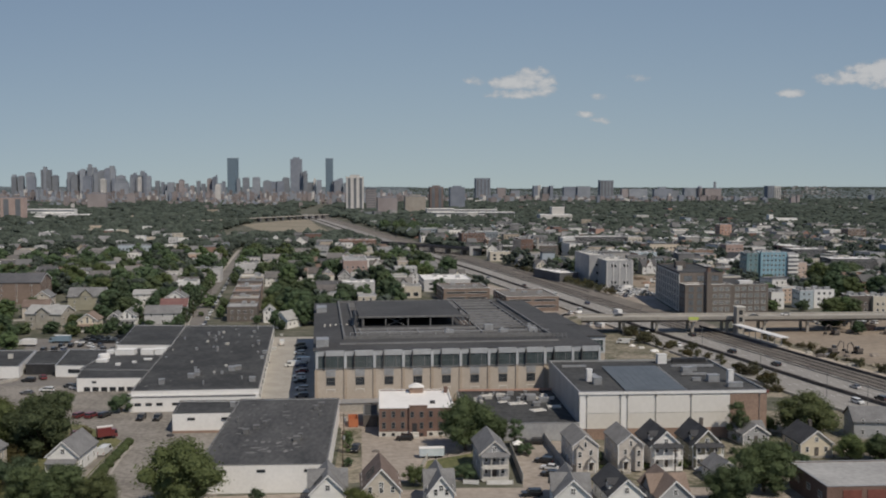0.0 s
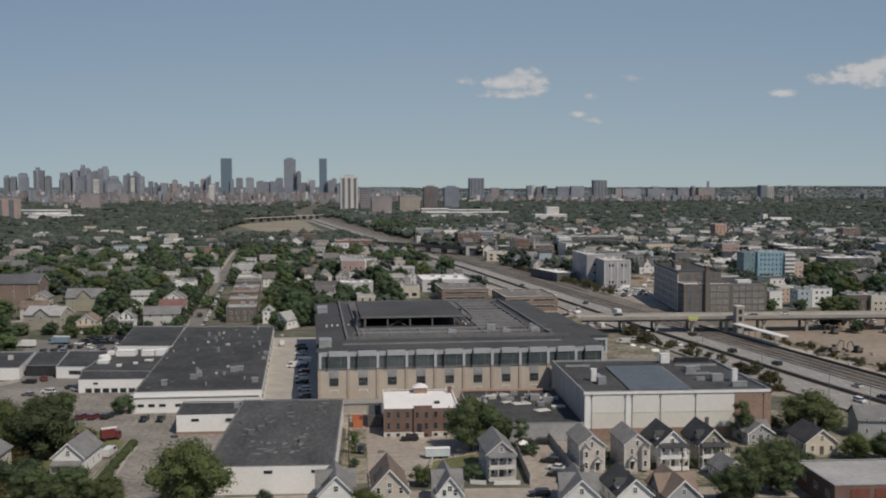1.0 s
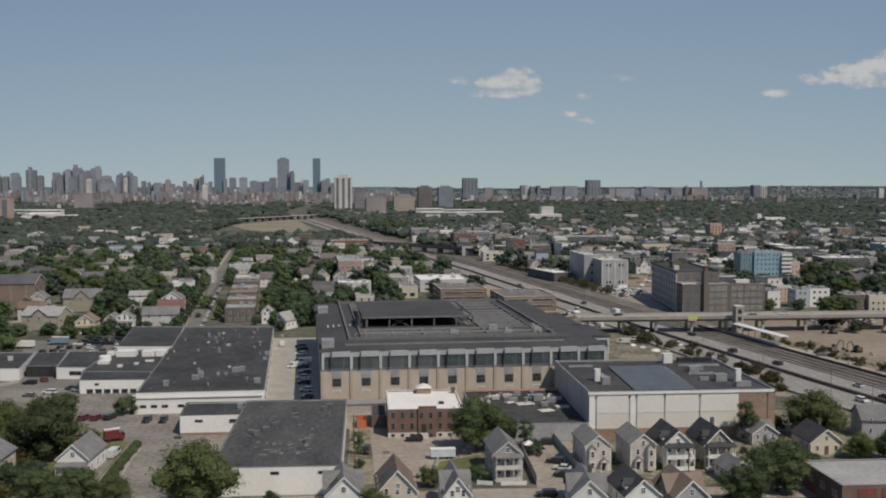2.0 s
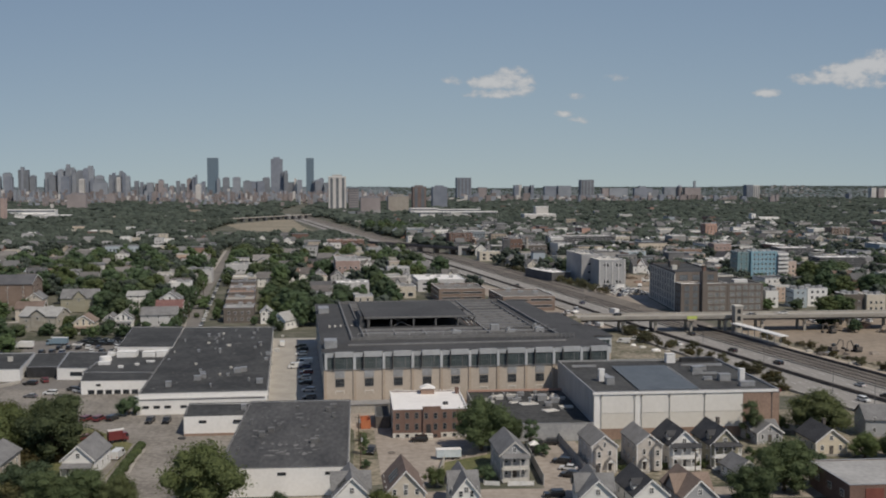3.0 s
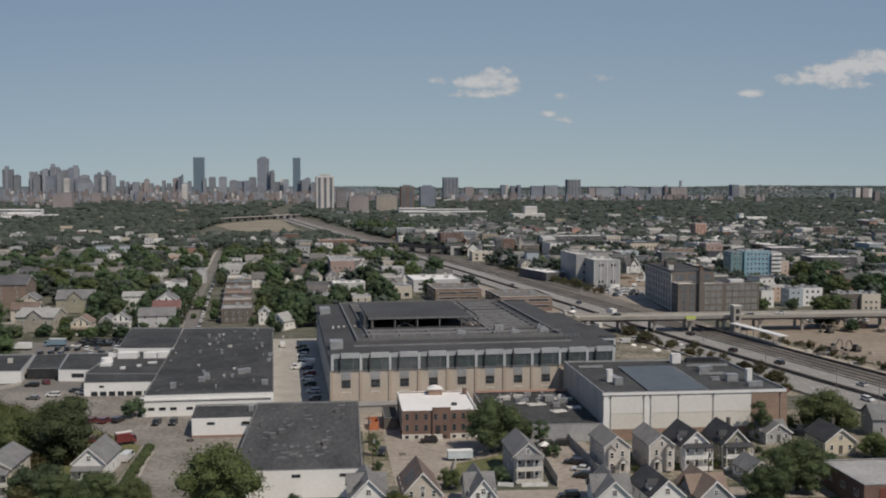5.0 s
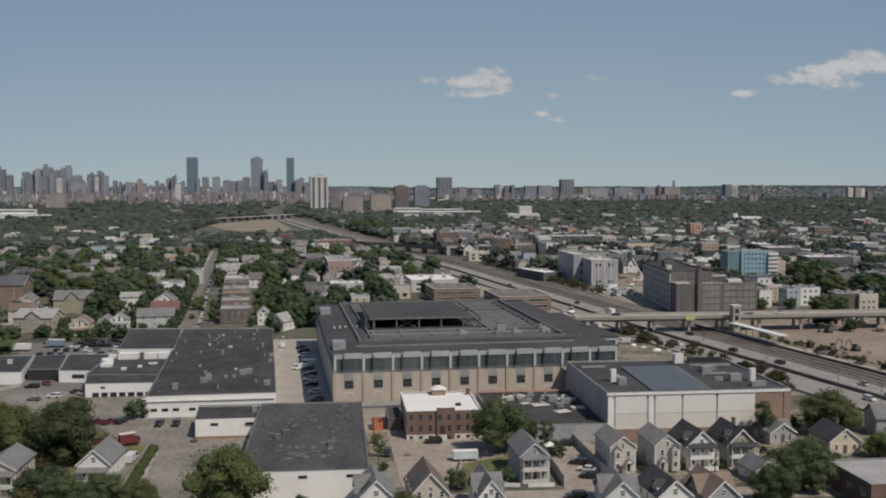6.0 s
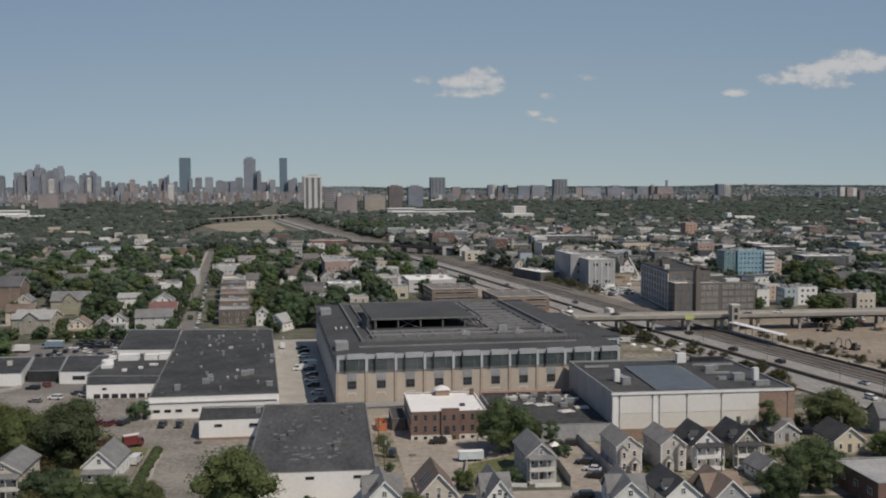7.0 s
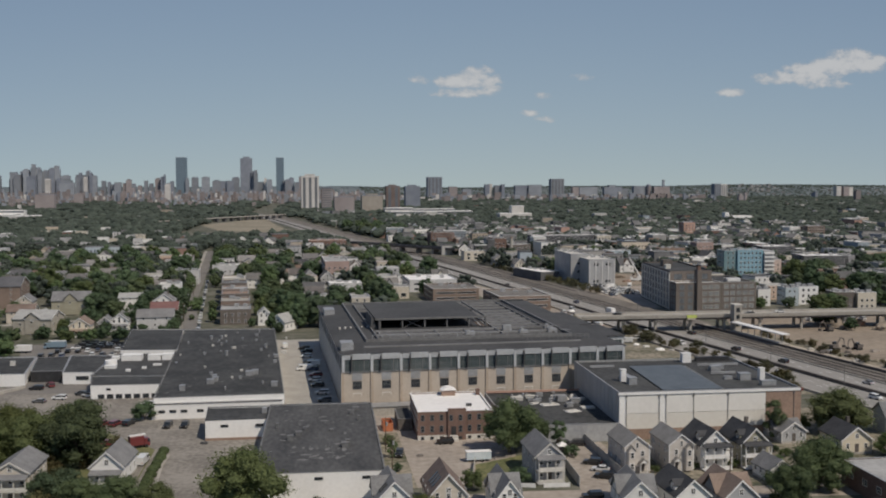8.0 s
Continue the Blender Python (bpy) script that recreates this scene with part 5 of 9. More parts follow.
def near_houses():
    house(-81.0, 254.2, -3.5, 7.8, 13.5, 4.8, 8.3, WHITE_SIDING, GREY_SHINGLE, "white clapboard house with grey gable roof beside a hedge", porch=1)
    house(-100.4, 243.0, -1, 8.4, 14, 7.2, 9.7, BEIGE_SIDING, GREY_SHINGLE, "tall house with stacked white porches and grey roof", porch=2, trim=PALE)
    skylights(house(-13.6, 219.5, 3, 7.6, 12, 4.8, 8.6, WHITE_SIDING, GREY_SHINGLE, "white house with a grey roof and long roof windows", cross=5.0), 7.6, 4.8, 8.6, ((-4.6, -3.6), (-3.0, -2.4)))
    skylights(house(-1.6, 219.5, 2, 8.4, 13, 5.4, 10.0, BEIGE_SIDING, BROWN_SHINGLE, "beige house with a steep brown roof and small roof windows"), 8.4, 5.4, 10.0, ((-4.4, -3.6), (-2.4, -1.6), (-0.4, 0.4)))
    house(11.6, 217.0, 2, 5.6, 13, 5.2, 8.8, WHITE_SIDING, GREY_SHINGLE, "white cross-gabled house with pale grey roof", cross=6.6)
    house(26.5, 243.5, 2, 7.0, 14.5, 6.7, 9.7, GREY_SIDING, GREY_SHINGLE, "grey clapboard house with pale trim and stacked porches", porch=2, trim=PALE)
    bay_house(50.6, 240.6, 2, "pale beige house with a gabled bay and grey roof", -1)
    bay_house(62.4, 241.0, 2, "pale beige house with entrance gable and grey roof", 1)
    house(71.6, 248.5, 2, 7.8, 13, 6.4, 10.0, WHITE_SIDING, DARK_SHINGLE, "white house with dark roof and stacked porches", porch=2, dormers=1)
    house(82.4, 248.5, 2, 7.6, 13, 6.4, 10.2, OLIVE_SIDING, DARK_SHINGLE, "olive house with dark roof and white porches", porch=2, dormers=1, chimney=True)
    house(103.4, 269, 6, 7.6, 11, 3.4, 5.9, GREY_SIDING, GREY_SHINGLE, "small white house with grey roof behind trees", cross=5.0)
    house(115.6, 256.6, 0, 8.6, 12, 4.0, 7.3, YELLOW_SIDING, DARK_SHINGLE, "cream yellow house with dark gable roof", chimney=True)
    house(142, 272, 80, 10, 13, 5.4, 8.6, GREY_SIDING, GREY_SHINGLE, "grey house with broad grey roof near the highway")
    house(41.6, 216, -4, 7.6, 13, 4.2, 7.7, WHITE_SIDING, GREY_SHINGLE, "white house with steep grey gables", cross=6.0, chimney=True)
    house(52.8, 216, 4, 7.8, 13, 4.2, 7.6, WHITE_SIDING, DARK_SHINGLE, "white house with dark shingle roof", dormers=1)
    house(63.4, 214.5, 4, 7.8, 13, 4.0, 7.6, GREY_SIDING, RUST_SHINGLE, "house with rust-brown shingle roof", cross=6.0)
    house(83.0, 233.0, 6, 6.2, 8, 3.2, 5.6, WHITE_SIDING, GREY_SHINGLE, "small white cottage with a grey shingle roof")


near_houses()


def corner_shop():
    ob, local = flat_block("brick_shop", "low red brick building with a pale grey roof and red doors", rect(97.8, 206.6, 150, 226.5), 6.0, RED_BRICK, GREY_ROOF, 0.12, GREY_METAL)
    cx, cy = ob.location.x, ob.location.y
    for k in range(5):
        x = 101.5 + k * 5.6
        part("roller_door", boxes((x - cx, 206.6 - cy - 0.12, 0.3, x + 4.3 - cx, 206.6 - cy - 0.006, 5.3)), RED_PAINT, ob, "dull red roller door")
    for k in range(3):
        window(ob, 97.8 - cx, 210 + k * 6 - cy, 2.6, -90, 2.0, 1.6, 2, 2, PALE)
    part("roof_hatch", boxes((122 - cx, 217 - cy, 5.9, 125 - cx, 219 - cy, 6.5)), BROWN_BRICK, ob)
    ob, local = flat_block("tan_shop", "low building with a tan flat roof", rect(74, 190, 92, 199.5), 5.0, BROWN_BRICK, DIRT, 0.1, GREY_METAL)


corner_shop()


# ---- trees ----
def lobe(bm, c, r, seed, sub=2, flat=0.8, i=0):
    """One uneven mass of foliage."""
    m = bmesh.ops.create_icosphere(bm, subdivisions=sub, radius=1.0)
    off = Vector((seed * 7.3, seed * 3.1, seed * 5.7))
    for v in m["verts"]:
        d = v.co.normalized()
        k = 1 + 0.45 * noise.noise(d * 2.1 + off) + 0.22 * noise.noise(d * 5.3 + off)
        v.co = Vector(c) + Vector((d.x * r * k, d.y * r * k, d.z * r * k * flat))
    for f in bm.faces:
        f.material_index = i


def tree_meshes(seed, h, r, leaves, leaf, lobes=11, sub=2, tall=1.0, mat=None, core=0.7, full=0.0):
    """Trunk with limbs, and a crown of leafy sprays round uneven masses."""
    rnd = random.Random(seed)
    bm = bmesh.new()
    base = h * 0.15
    tube(bm, (0, 0, -0.4), (0, 0, base), 0.032 * h, 0.024 * h, 8)
    centres = []
    for k in range(lobes):
        a, up = k * 2.4 + rnd.uniform(-0.5, 0.5), 1 - 2 * (k + 0.5) / lobes
        flat = max(math.sqrt(1 - up * up), 0.78 if up < 0 else 0.0)
        reach = r * rnd.uniform(0.46, 0.82)
        c = Vector((math.cos(a) * flat * reach, math.sin(a) * flat * reach, h * 0.51 + up * h * 0.36 * tall * rnd.uniform(0.8, 1.08)))
        size = r * rnd.uniform(0.2 + full, 0.42 + 0.4 * full)
        c.z = max(c.z, size * 0.9)
        centres.append((c, size))
        tube(bm, (0, 0, base * rnd.uniform(0.7, 1.0)), c, 0.014 * h, 0.004 * h, 5)
    centres.append((Vector((0, 0, h * 0.55)), r * 0.55))
    trunk = to_mesh("trunk", bm, BARK)
    bm = bmesh.new()
    for k, (c, size) in enumerate(centres):
        lobe(bm, c, size * core, seed + k, sub)
    bm.verts.index_update()
    verts = [tuple(v.co) for v in bm.verts]
    faces = [[v.index for v in f.verts] for f in bm.faces]
    bm.free()
    total = sum(s * s for _, s in centres)
    for c, size in centres:
        for _ in range(int(leaves * size * size / total)):
            d = Vector((rnd.gauss(0, 1), rnd.gauss(0, 1), rnd.gauss(0.25, 1))).normalized()
            k = 1 + 0.5 * noise.noise(d * 2.6 + c)
            p = c + Vector((d.x, d.y, d.z * 0.85)) * size * rnd.uniform(0.62 + 1.5 * full, 1.2 - full) * k
            n = (d + Vector((rnd.gauss(0, 0.6), rnd.gauss(0, 0.6), rnd.gauss(0.3, 0.6)))).normalized()
            a = n.orthogonal().normalized()
            a.rotate(Matrix.Rotation(rnd.random() * math.tau, 3, n))
            b = n.cross(a)
            s = leaf * rnd.uniform(0.6, 1.3)
            q = len(verts)
            verts += [tuple(p - a * s), tuple(p + b * s * 0.55 + n * s * 0.25), tuple(p + a * s), tuple(p - b * s * 0.55 + n * s * 0.2)]
            faces.append([q, q + 1, q + 2, q + 3])
    mesh = bpy.data.meshes.new("crown")
    mesh.from_pydata(verts, [], faces)
    mesh.materials.append(mat or LEAVES)
    return trunk, mesh


def plant(name, meshes, x, y, scale, turn, label, category="tree", group="", wide=1.0):
    ob = thing(name, label, category, x, y, 0, turn, group)
    ob.scale = (scale * wide, scale * wide, scale)
    link_part("trunk", meshes[0], ob)
    link_part("crown", meshes[1], ob)
    return ob


LEAVES_NEAR = leaf_material("olive_green_leaves", (0.077, 0.099, 0.05), (0.15, 0.184, 0.094), 0.25)
OAKS = [tree_meshes(11 + k, 10.0, 4.8, 9500, 0.175, 24, mat=LEAVES_NEAR) for k in range(3)]
OAKS_MID = [tree_meshes(11 + k, 10.0, 4.8, 2600, 0.24, 22, 1, core=0.8, full=0.05) for k in range(3)]
BRIGHT = tree_meshes(31, 10.0, 5.0, 11000, 0.175, 26, mat=LEAVES_LIGHT)
CONE = tree_meshes(41, 10.0, 3.0, 3600, 0.17, 15, tall=1.25)
BUSH = tree_meshes(51, 4.0, 2.6, 1700, 0.15, 11)
SCRUB = tree_meshes(52, 4.0, 2.8, 600, 0.22, 9, 1, mat=SCRUB_LEAVES, core=0.55)


def near_trees():
    garden_trees = [(BRIGHT, -45.8, 216, 17.4, 0.95, "leafy bright green tree in front of the white warehouse"),
            (OAKS[0], -91.5, 264, 18.0, 1.0, "large dark green tree behind the white house"),
            (BRIGHT, -104.0, 266, 15.0, 0.95, "yellow-green tree among darker trees"),
            (BRIGHT, -115.5, 262, 15.5, 0.95, "yellow-green tree among darker trees"),
            (OAKS[1], -99, 280, 14.0, 1.0, "broad dark tree at the yard's edge"),
            (OAKS[2], -113, 280, 14.0, 1.0, "broad dark tree at the yard's edge"),
            (OAKS[2], -73.5, 223, 9.6, 1.25, "wide dark green tree near the street"),
            (OAKS[0], -82.5, 224, 9.2, 1.2, "wide dark green tree near the street"),
            (OAKS[1], -65.5, 220.5, 8.8, 1.1, "wide dark green tree near the street"),
            (BUSH, -92.8, 235, 7.5, 1.0, "overgrown shrub between two houses"),
            (BUSH, -89.5, 243, 6.0, 1.0, "overgrown shrub between two houses"),
            (OAKS[1], -104, 320, 6.5, 1.3, "low dark tree by the car park"),
            (BUSH, -84.2, 315.5, 6.2, 0.9, "shrubby tree beside the warehouse corner"),
            (OAKS[2], 22.0, 264, 15.2, 1.0, "dark green maple in front of the brick hall"),
            (OAKS[0], 30.5, 269, 9.0, 0.9, "smaller dark tree behind the grey house"),
            (CONE, 36.2, 266, 8.5, 0.9, "slim tree by the low annex"),
            (CONE, 100.2, 268, 12.2, 0.8, "dark slim tree against the sports hall"),
            (OAKS[1], 122.0, 273, 13.6, 1.42, "very broad dark tree beside the yellow house"),
            (BUSH, 113, 277, 5.0, 1.0, "dark shrub beside the sports hall"),
            (OAKS[2], 90.0, 223, 13.0, 1.15, "large spreading tree between the houses")]
    yard_trees = [(OAKS[1], 78.0, 212.5, 9.8, 1.2, "leafy tree among the front houses"),
            (OAKS[2], 123.5, 247.5, 7.2, 1.2, "dark tree behind the brick shop"),
            (OAKS[1], 131, 246, 7.8, 1.2, "dark tree behind the brick shop"),
            (OAKS[0], -6.8, 210, 7.0, 1.0, "low tree at the street edge"),
            (BUSH, -30.0, 221, 3.8, 0.8, "pale shrub before the white wall"),
            (BUSH, 6.6, 233, 5.2, 0.85, "round green shrub between houses"),
            (BUSH, 19.0, 236.5, 4.2, 1.0, "shrubs at the lawn's edge"),
            (CONE, -10.4, 263, 6.2, 0.75, "slim young poplar along the warehouse"),
            (BUSH, -9.8, 250, 2.4, 0.9, "weedy shrub along the warehouse"),
            (BUSH, -10.5, 277, 2.8, 0.8, "weedy shrub along the warehouse"),
            (BUSH, 38, 258, 3.4, 1.0, "green shrub by the car park fence"),
            (OAKS_MID[0], -163, 436, 9.0, 1.2, "leafy tree at the car park's edge"),
            (OAKS_MID[2], -173, 441, 9.0, 1.1, "leafy tree at the car park's edge"),
            (CONE, -125.5, 515, 13.6, 0.8, "tall dark conifer between two white houses"),
            (OAKS_MID[1], -157, 507, 7.5, 0.9, "leafy garden tree beside the peach house"),
            (OAKS_MID[0], -147.5, 523, 10.5, 1.0, "leafy garden tree behind the peach house"),
            (OAKS_MID[2], -140, 545, 12, 1.0, "leafy garden tree among white houses"),
            (OAKS_MID[1], -102.5, 500, 8, 0.9, "street tree beside the narrow street"),
            (OAKS_MID[0], -103.5, 520, 9, 0.8, "street tree beside the narrow street"),
            (OAKS_MID[2], -106, 548, 10, 0.8, "street tree beside the narrow street")]
    street_trees = [(OAKS_MID[1], -109, 580, 11, 0.9, "street tree beside the narrow street"),
            (OAKS_MID[0], -113, 612, 11, 0.9, "street tree beside the narrow street"),
            (OAKS_MID[1], -87, 535, 8, 0.7, "street tree beside the narrow street"),
            (OAKS_MID[0], -91, 572, 8, 0.7, "street tree beside the narrow street"),
            (OAKS_MID[2], -65, 514, 5.0, 0.9, "small dark tree beside brown flats"),
            (OAKS_MID[0], -125, 598, 12, 1.1, "leafy garden tree among white houses"),
            (OAKS_MID[2], -150, 612, 13, 1.1, "leafy garden tree among white houses"),
            (OAKS_MID[1], -63, 560, 11, 1.0, "big leafy tree beside brown flats"),
            (OAKS_MID[2], -61, 539, 9, 1.0, "big leafy tree beside brown flats"),
            (OAKS_MID[0], -65, 607, 12, 1.0, "big leafy tree beside brown flats"),
            (OAKS_MID[1], -40, 507, 14, 0.8, "tall leafy tree behind the alley"),
            (OAKS_MID[0], -52, 547, 14, 1.2, "big leafy tree beside brown flats"),
            (OAKS_MID[1], -44, 560, 14, 1.2, "big leafy tree beside brown flats"),
            (OAKS_MID[2], -56, 590, 13, 1.2, "big leafy tree beside brown flats"),
            (OAKS_MID[0], -44, 535, 10, 1.2, "big leafy tree beside brown flats"),
            (OAKS_MID[1], -36, 548, 12, 1.1, "big leafy tree behind the alley")]
    hedgerow_trees = [(OAKS_MID[2], -50, 622, 13, 1.2, "big leafy tree beside brown flats"),
            (OAKS_MID[0], -62, 640, 13, 1.2, "big leafy tree beside brown flats"),
            (OAKS_MID[1], -20, 540, 6.5, 1.3, "leafy tree behind the depot"),
            (OAKS_MID[2], -8, 560, 7.0, 1.3, "leafy tree behind the depot"),
            (OAKS_MID[0], -152, 488, 6, 1.2, "garden tree before the peach house"),
            (OAKS_MID[1], -161, 488, 6.5, 1.3, "garden tree before the olive house"),
            (OAKS_MID[2], -136, 503, 6, 1.1, "garden tree before white houses"),
            (OAKS_MID[0], -118, 503, 4.5, 1.2, "garden tree before white houses"),
            (OAKS_MID[0], -147, 562, 13, 1.3, "big leafy tree among white houses"),
            (OAKS_MID[1], -157, 576, 13, 1.2, "big leafy tree among white houses"),
            (OAKS_MID[2], -127, 555, 11, 1.0, "leafy tree among white houses"),
            (OAKS_MID[0], -205, 545, 11, 1.3, "leafy tree before the brick school"),
            (OAKS_MID[1], -199, 572, 9, 1.2, "leafy tree before the brick school"),
            (OAKS_MID[2], -128, 578, 13, 1.1, "big leafy tree among white houses"),
            (OAKS_MID[0], -202, 500, 11, 1.3, "leafy tree beside the small white house"),
            (OAKS_MID[1], -186, 488, 10, 1.2, "leafy tree beside the long house"),
            (OAKS_MID[2], 279, 608, 17, 1.0, "tall leafy tree beyond the railway"),
            (OAKS_MID[0], 288, 604, 18, 1.0, "tall leafy tree beyond the railway")]
    far_yard_trees = [(OAKS_MID[1], 298, 602, 16, 1.1, "tall leafy tree beyond the railway"),
            (OAKS_MID[2], 316, 598, 17, 1.1, "tall leafy tree beyond the railway"),
            (OAKS_MID[0], 327, 604, 17, 1.1, "tall leafy tree beyond the railway"),
            (OAKS_MID[1], 326, 706, 17, 1.1, "tall leafy tree below dark flats"),
            (OAKS_MID[0], 338, 700, 18, 1.1, "tall leafy tree below dark flats"),
            (OAKS_MID[2], 351, 708, 16, 1.2, "tall leafy tree below dark flats"),
            (OAKS_MID[0], 334, 688, 15, 1.2, "tall leafy tree below dark flats"),
            (OAKS_MID[2], 405, 742, 17, 1.2, "tall leafy tree below dark flats"),
            (OAKS_MID[1], 418, 748, 18, 1.2, "tall leafy tree below dark flats"),
            (OAKS_MID[0], 430, 756, 17, 1.2, "tall leafy tree below dark flats"),
            (OAKS_MID[1], 252, 530, 11, 1.3, "broad leafy tree beside the bridge"),
            (OAKS_MID[2], 262, 534, 11, 1.3, "broad leafy tree beside the bridge"),
            (OAKS_MID[0], 265, 531, 10, 1.1, "broad leafy tree beside the bridge"),
            (OAKS_MID[0], 244, 549, 7, 1.2, "leafy tree before white houses"),
            (OAKS_MID[2], 262, 548, 6, 1.2, "leafy tree before white houses"),
            (OAKS_MID[1], 227, 551, 7, 1.2, "leafy tree before white houses"),
            (OAKS_MID[2], 303, 552, 10, 1.2, "leafy tree before white houses"),
            (OAKS_MID[0], 230, 486, 9, 1.2, "dark tree at the bridge's end"),
            (OAKS_MID[1], 238, 492, 8, 1.2, "dark tree at the bridge's end"),
            (OAKS_MID[2], 234, 463, 7, 1.0, "dark tree at the bridge's end"),
            (OAKS_MID[2], -53.5, 500, 9.5, 0.85, "leafy tree before white gabled houses"),
            (OAKS_MID[1], -50.5, 493, 5.5, 1.0, "low leafy tree before white gabled houses"),
            (OAKS_MID[0], -46, 520, 13, 0.9, "tall leafy tree behind white gabled houses"),
            (OAKS_MID[0], -9, 500, 6.5, 1.2, "low tree behind the depot"),
            (OAKS_MID[1], 1, 503, 6.5, 1.1, "low tree behind the depot"),
            (OAKS_MID[2], 12, 506, 7.0, 1.2, "low tree behind the depot")]
    for k, (m, x, y, h, wide, label) in enumerate(sum((garden_trees, yard_trees, street_trees, hedgerow_trees, far_yard_trees), [])):
        plant("shrub" if m is BUSH else "tree", m, x, y, h / (4.0 if m is BUSH else 10.0), 37 * k, label, "shrub" if m is BUSH else "tree", "", wide * 1.08)
    rnd = random.Random(5)
    for k in range(26):
        y = rnd.uniform(1385, 1600)
        plant("tree", OAKS_MID[k % 3], road_x(y) + rnd.uniform(47, 112), y, rnd.uniform(1.3, 1.9), 53 * k, "tall dark tree beyond the railway", "tree", "trees beyond the railway", rnd.uniform(0.9, 1.2))
    for k in range(22):
        y = 610 + 13 * k
        side = -1 if k % 2 else 1
        if side < 0 or y > 705:
            plant("tree", OAKS_MID[k % 3], -90 - (y - 470) * 0.0955 + side * rnd.uniform(8.0, 9.5), y, rnd.uniform(0.75, 1.1), 41 * k, "street tree beside the narrow street", "tree", "trees along the narrow street", rnd.uniform(0.8, 1.0))
    for k in range(24):
        s = k / 23
        plant("shrub", SCRUB, road_x(640 + 200 * s) + 43 + rnd.uniform(-2, 3), 640 + 200 * s, rnd.uniform(0.8, 1.6), rnd.uniform(0, 360), "dark bush along the railway yard", "shrub", "bushes along the railway yard")
    for k in range(16):
        plant("shrub", SCRUB, rnd.uniform(-118, -84), rnd.uniform(224, 286), rnd.uniform(0.7, 1.3), rnd.uniform(0, 360), "green undergrowth beneath the tall trees", "shrub", "undergrowth by the white house")
    for cx, cy, count, reach in ((127, 431, 10, 5), (123.5, 447, 8, 4), (121.5, 466, 6, 3), (131.5, 411, 7, 4), (140, 377, 6, 3), (141.5, 365, 8, 4), (140.5, 349, 8, 4), (138, 334, 6, 3), (137, 392, 4, 5)):
        for k in range(count):
            plant("shrub", SCRUB, cx + rnd.gauss(0, 0.45 * reach), cy + rnd.gauss(0, 0.8 * reach), rnd.choice((0.4, 0.5, 0.65, 0.8, 1.0, 1.25)), rnd.uniform(0, 360), "green shrub on the bank beside the highway", "shrub", "shrubs along the highway", rnd.uniform(0.9, 1.4))
    for k in range(40):
        plant("shrub", SCRUB, road_x(345 + 2.7 * k) + 42 + rnd.uniform(-3, 4), 345 + 2.7 * k + rnd.uniform(-2, 2), rnd.choice((0.35, 0.5, 0.7, 0.95)), rnd.uniform(0, 360), "scrubby bush along the railway track", "shrub", "bushes along the tracks")


near_trees()


# ---- town in the middle distance ----
def windows_all(ob, local, h, z0=1.2, storey=3.4, w=1.4, hh=1.7, step=3.2, sides=(0, 3), nx=2, ny=2, frame_mat=None, glass=None, margin=1.0):
    n = len(local)
    for s in sides:
        a, b = local[s], local[(s + 1) % n]
        length = math.hypot(b[0] - a[0], b[1] - a[1])
        count = max(1, int((length - 2 * margin) / step))
        f = 0
        while z0 + f * storey + hh < h - 0.3:
            window_row(ob, a, b, z0 + f * storey, count, w, hh, nx, ny, frame_mat, glass, margin)
            f += 1


def mid_block(name, label, x, y, wide, deep, tall, wall, roof=None, turn=3.0, clutter=3, seed=1, **kw):
    """A flat-roofed block whose near left corner stands at x - wide / 2, y."""
    ob, local = flat_block(name, label, rect(x - wide / 2, y, x + wide / 2, y + deep, turn), tall, wall, roof, 0.5, kw.pop("coping", None))
    join_windows(y > 500)
    windows_all(ob, local, tall, **kw)
    if JOINED:
        put_joined(ob)
    join_windows(False)
    rnd = random.Random(seed)
    for k in range(clutter):
        roof_unit(ob, rnd.uniform(-wide / 3, wide / 3), rnd.uniform(-deep / 3, deep / 3), tall - 0.05, rnd.uniform(1.5, 3.5), rnd.uniform(1.5, 3), rnd.uniform(1, 2.4))
    return ob, local


CREAM_BLOCK = material("cream_stucco", (0.5, 0.45, 0.37), (0.62, 0.57, 0.48), 0.1, 1, 0.85)
PALE_BLOCK = material("pale_grey_stucco", (0.45, 0.445, 0.44), (0.58, 0.575, 0.57), 0.1, 1, 0.85)
MID_GREY = material("mid_grey_stucco", (0.28, 0.28, 0.285), (0.38, 0.38, 0.385), 0.1, 1, 0.85)
FACTORY = material("grey_brown_factory_wall", (0.118, 0.1, 0.088), (0.175, 0.152, 0.135), 0.08, 1.2, 0.9)
CHARCOAL = material("charcoal_cladding", (0.075, 0.075, 0.08), (0.13, 0.13, 0.135), 0.1, 1, 0.7)


DECK_BRICK = material("dull_deck_brick", (0.17, 0.125, 0.1), (0.255, 0.195, 0.16), 0.12, 1.5, 0.9)
# pale bluish patches in the glass colour stand for reflected sky
WORKS_GLASS = material("sky_tinted_works_glass", (0.05, 0.06, 0.07), (0.2, 0.22, 0.235), 0.25, 0.9, 0.35, contrast=0.9)

PALE_CLUSTER = [(-219, 992), (-215, 1023), (-200, 998), (-234, 1131), (-231, 1172), (-256, 1264), (-260, 1228), (-278, 1163), (-276, 1195), (-294, 1317), (-336, 1450), (-338, 1318), (-155, 846), (-221, 896), (-334, 953), (-332, 982), (-412, 1138), (-399, 1376)]


SALMON_BRICK = material("soft_salmon_brick", (0.33, 0.24, 0.21), (0.43, 0.32, 0.285), 0.1, 1.2, 0.9)


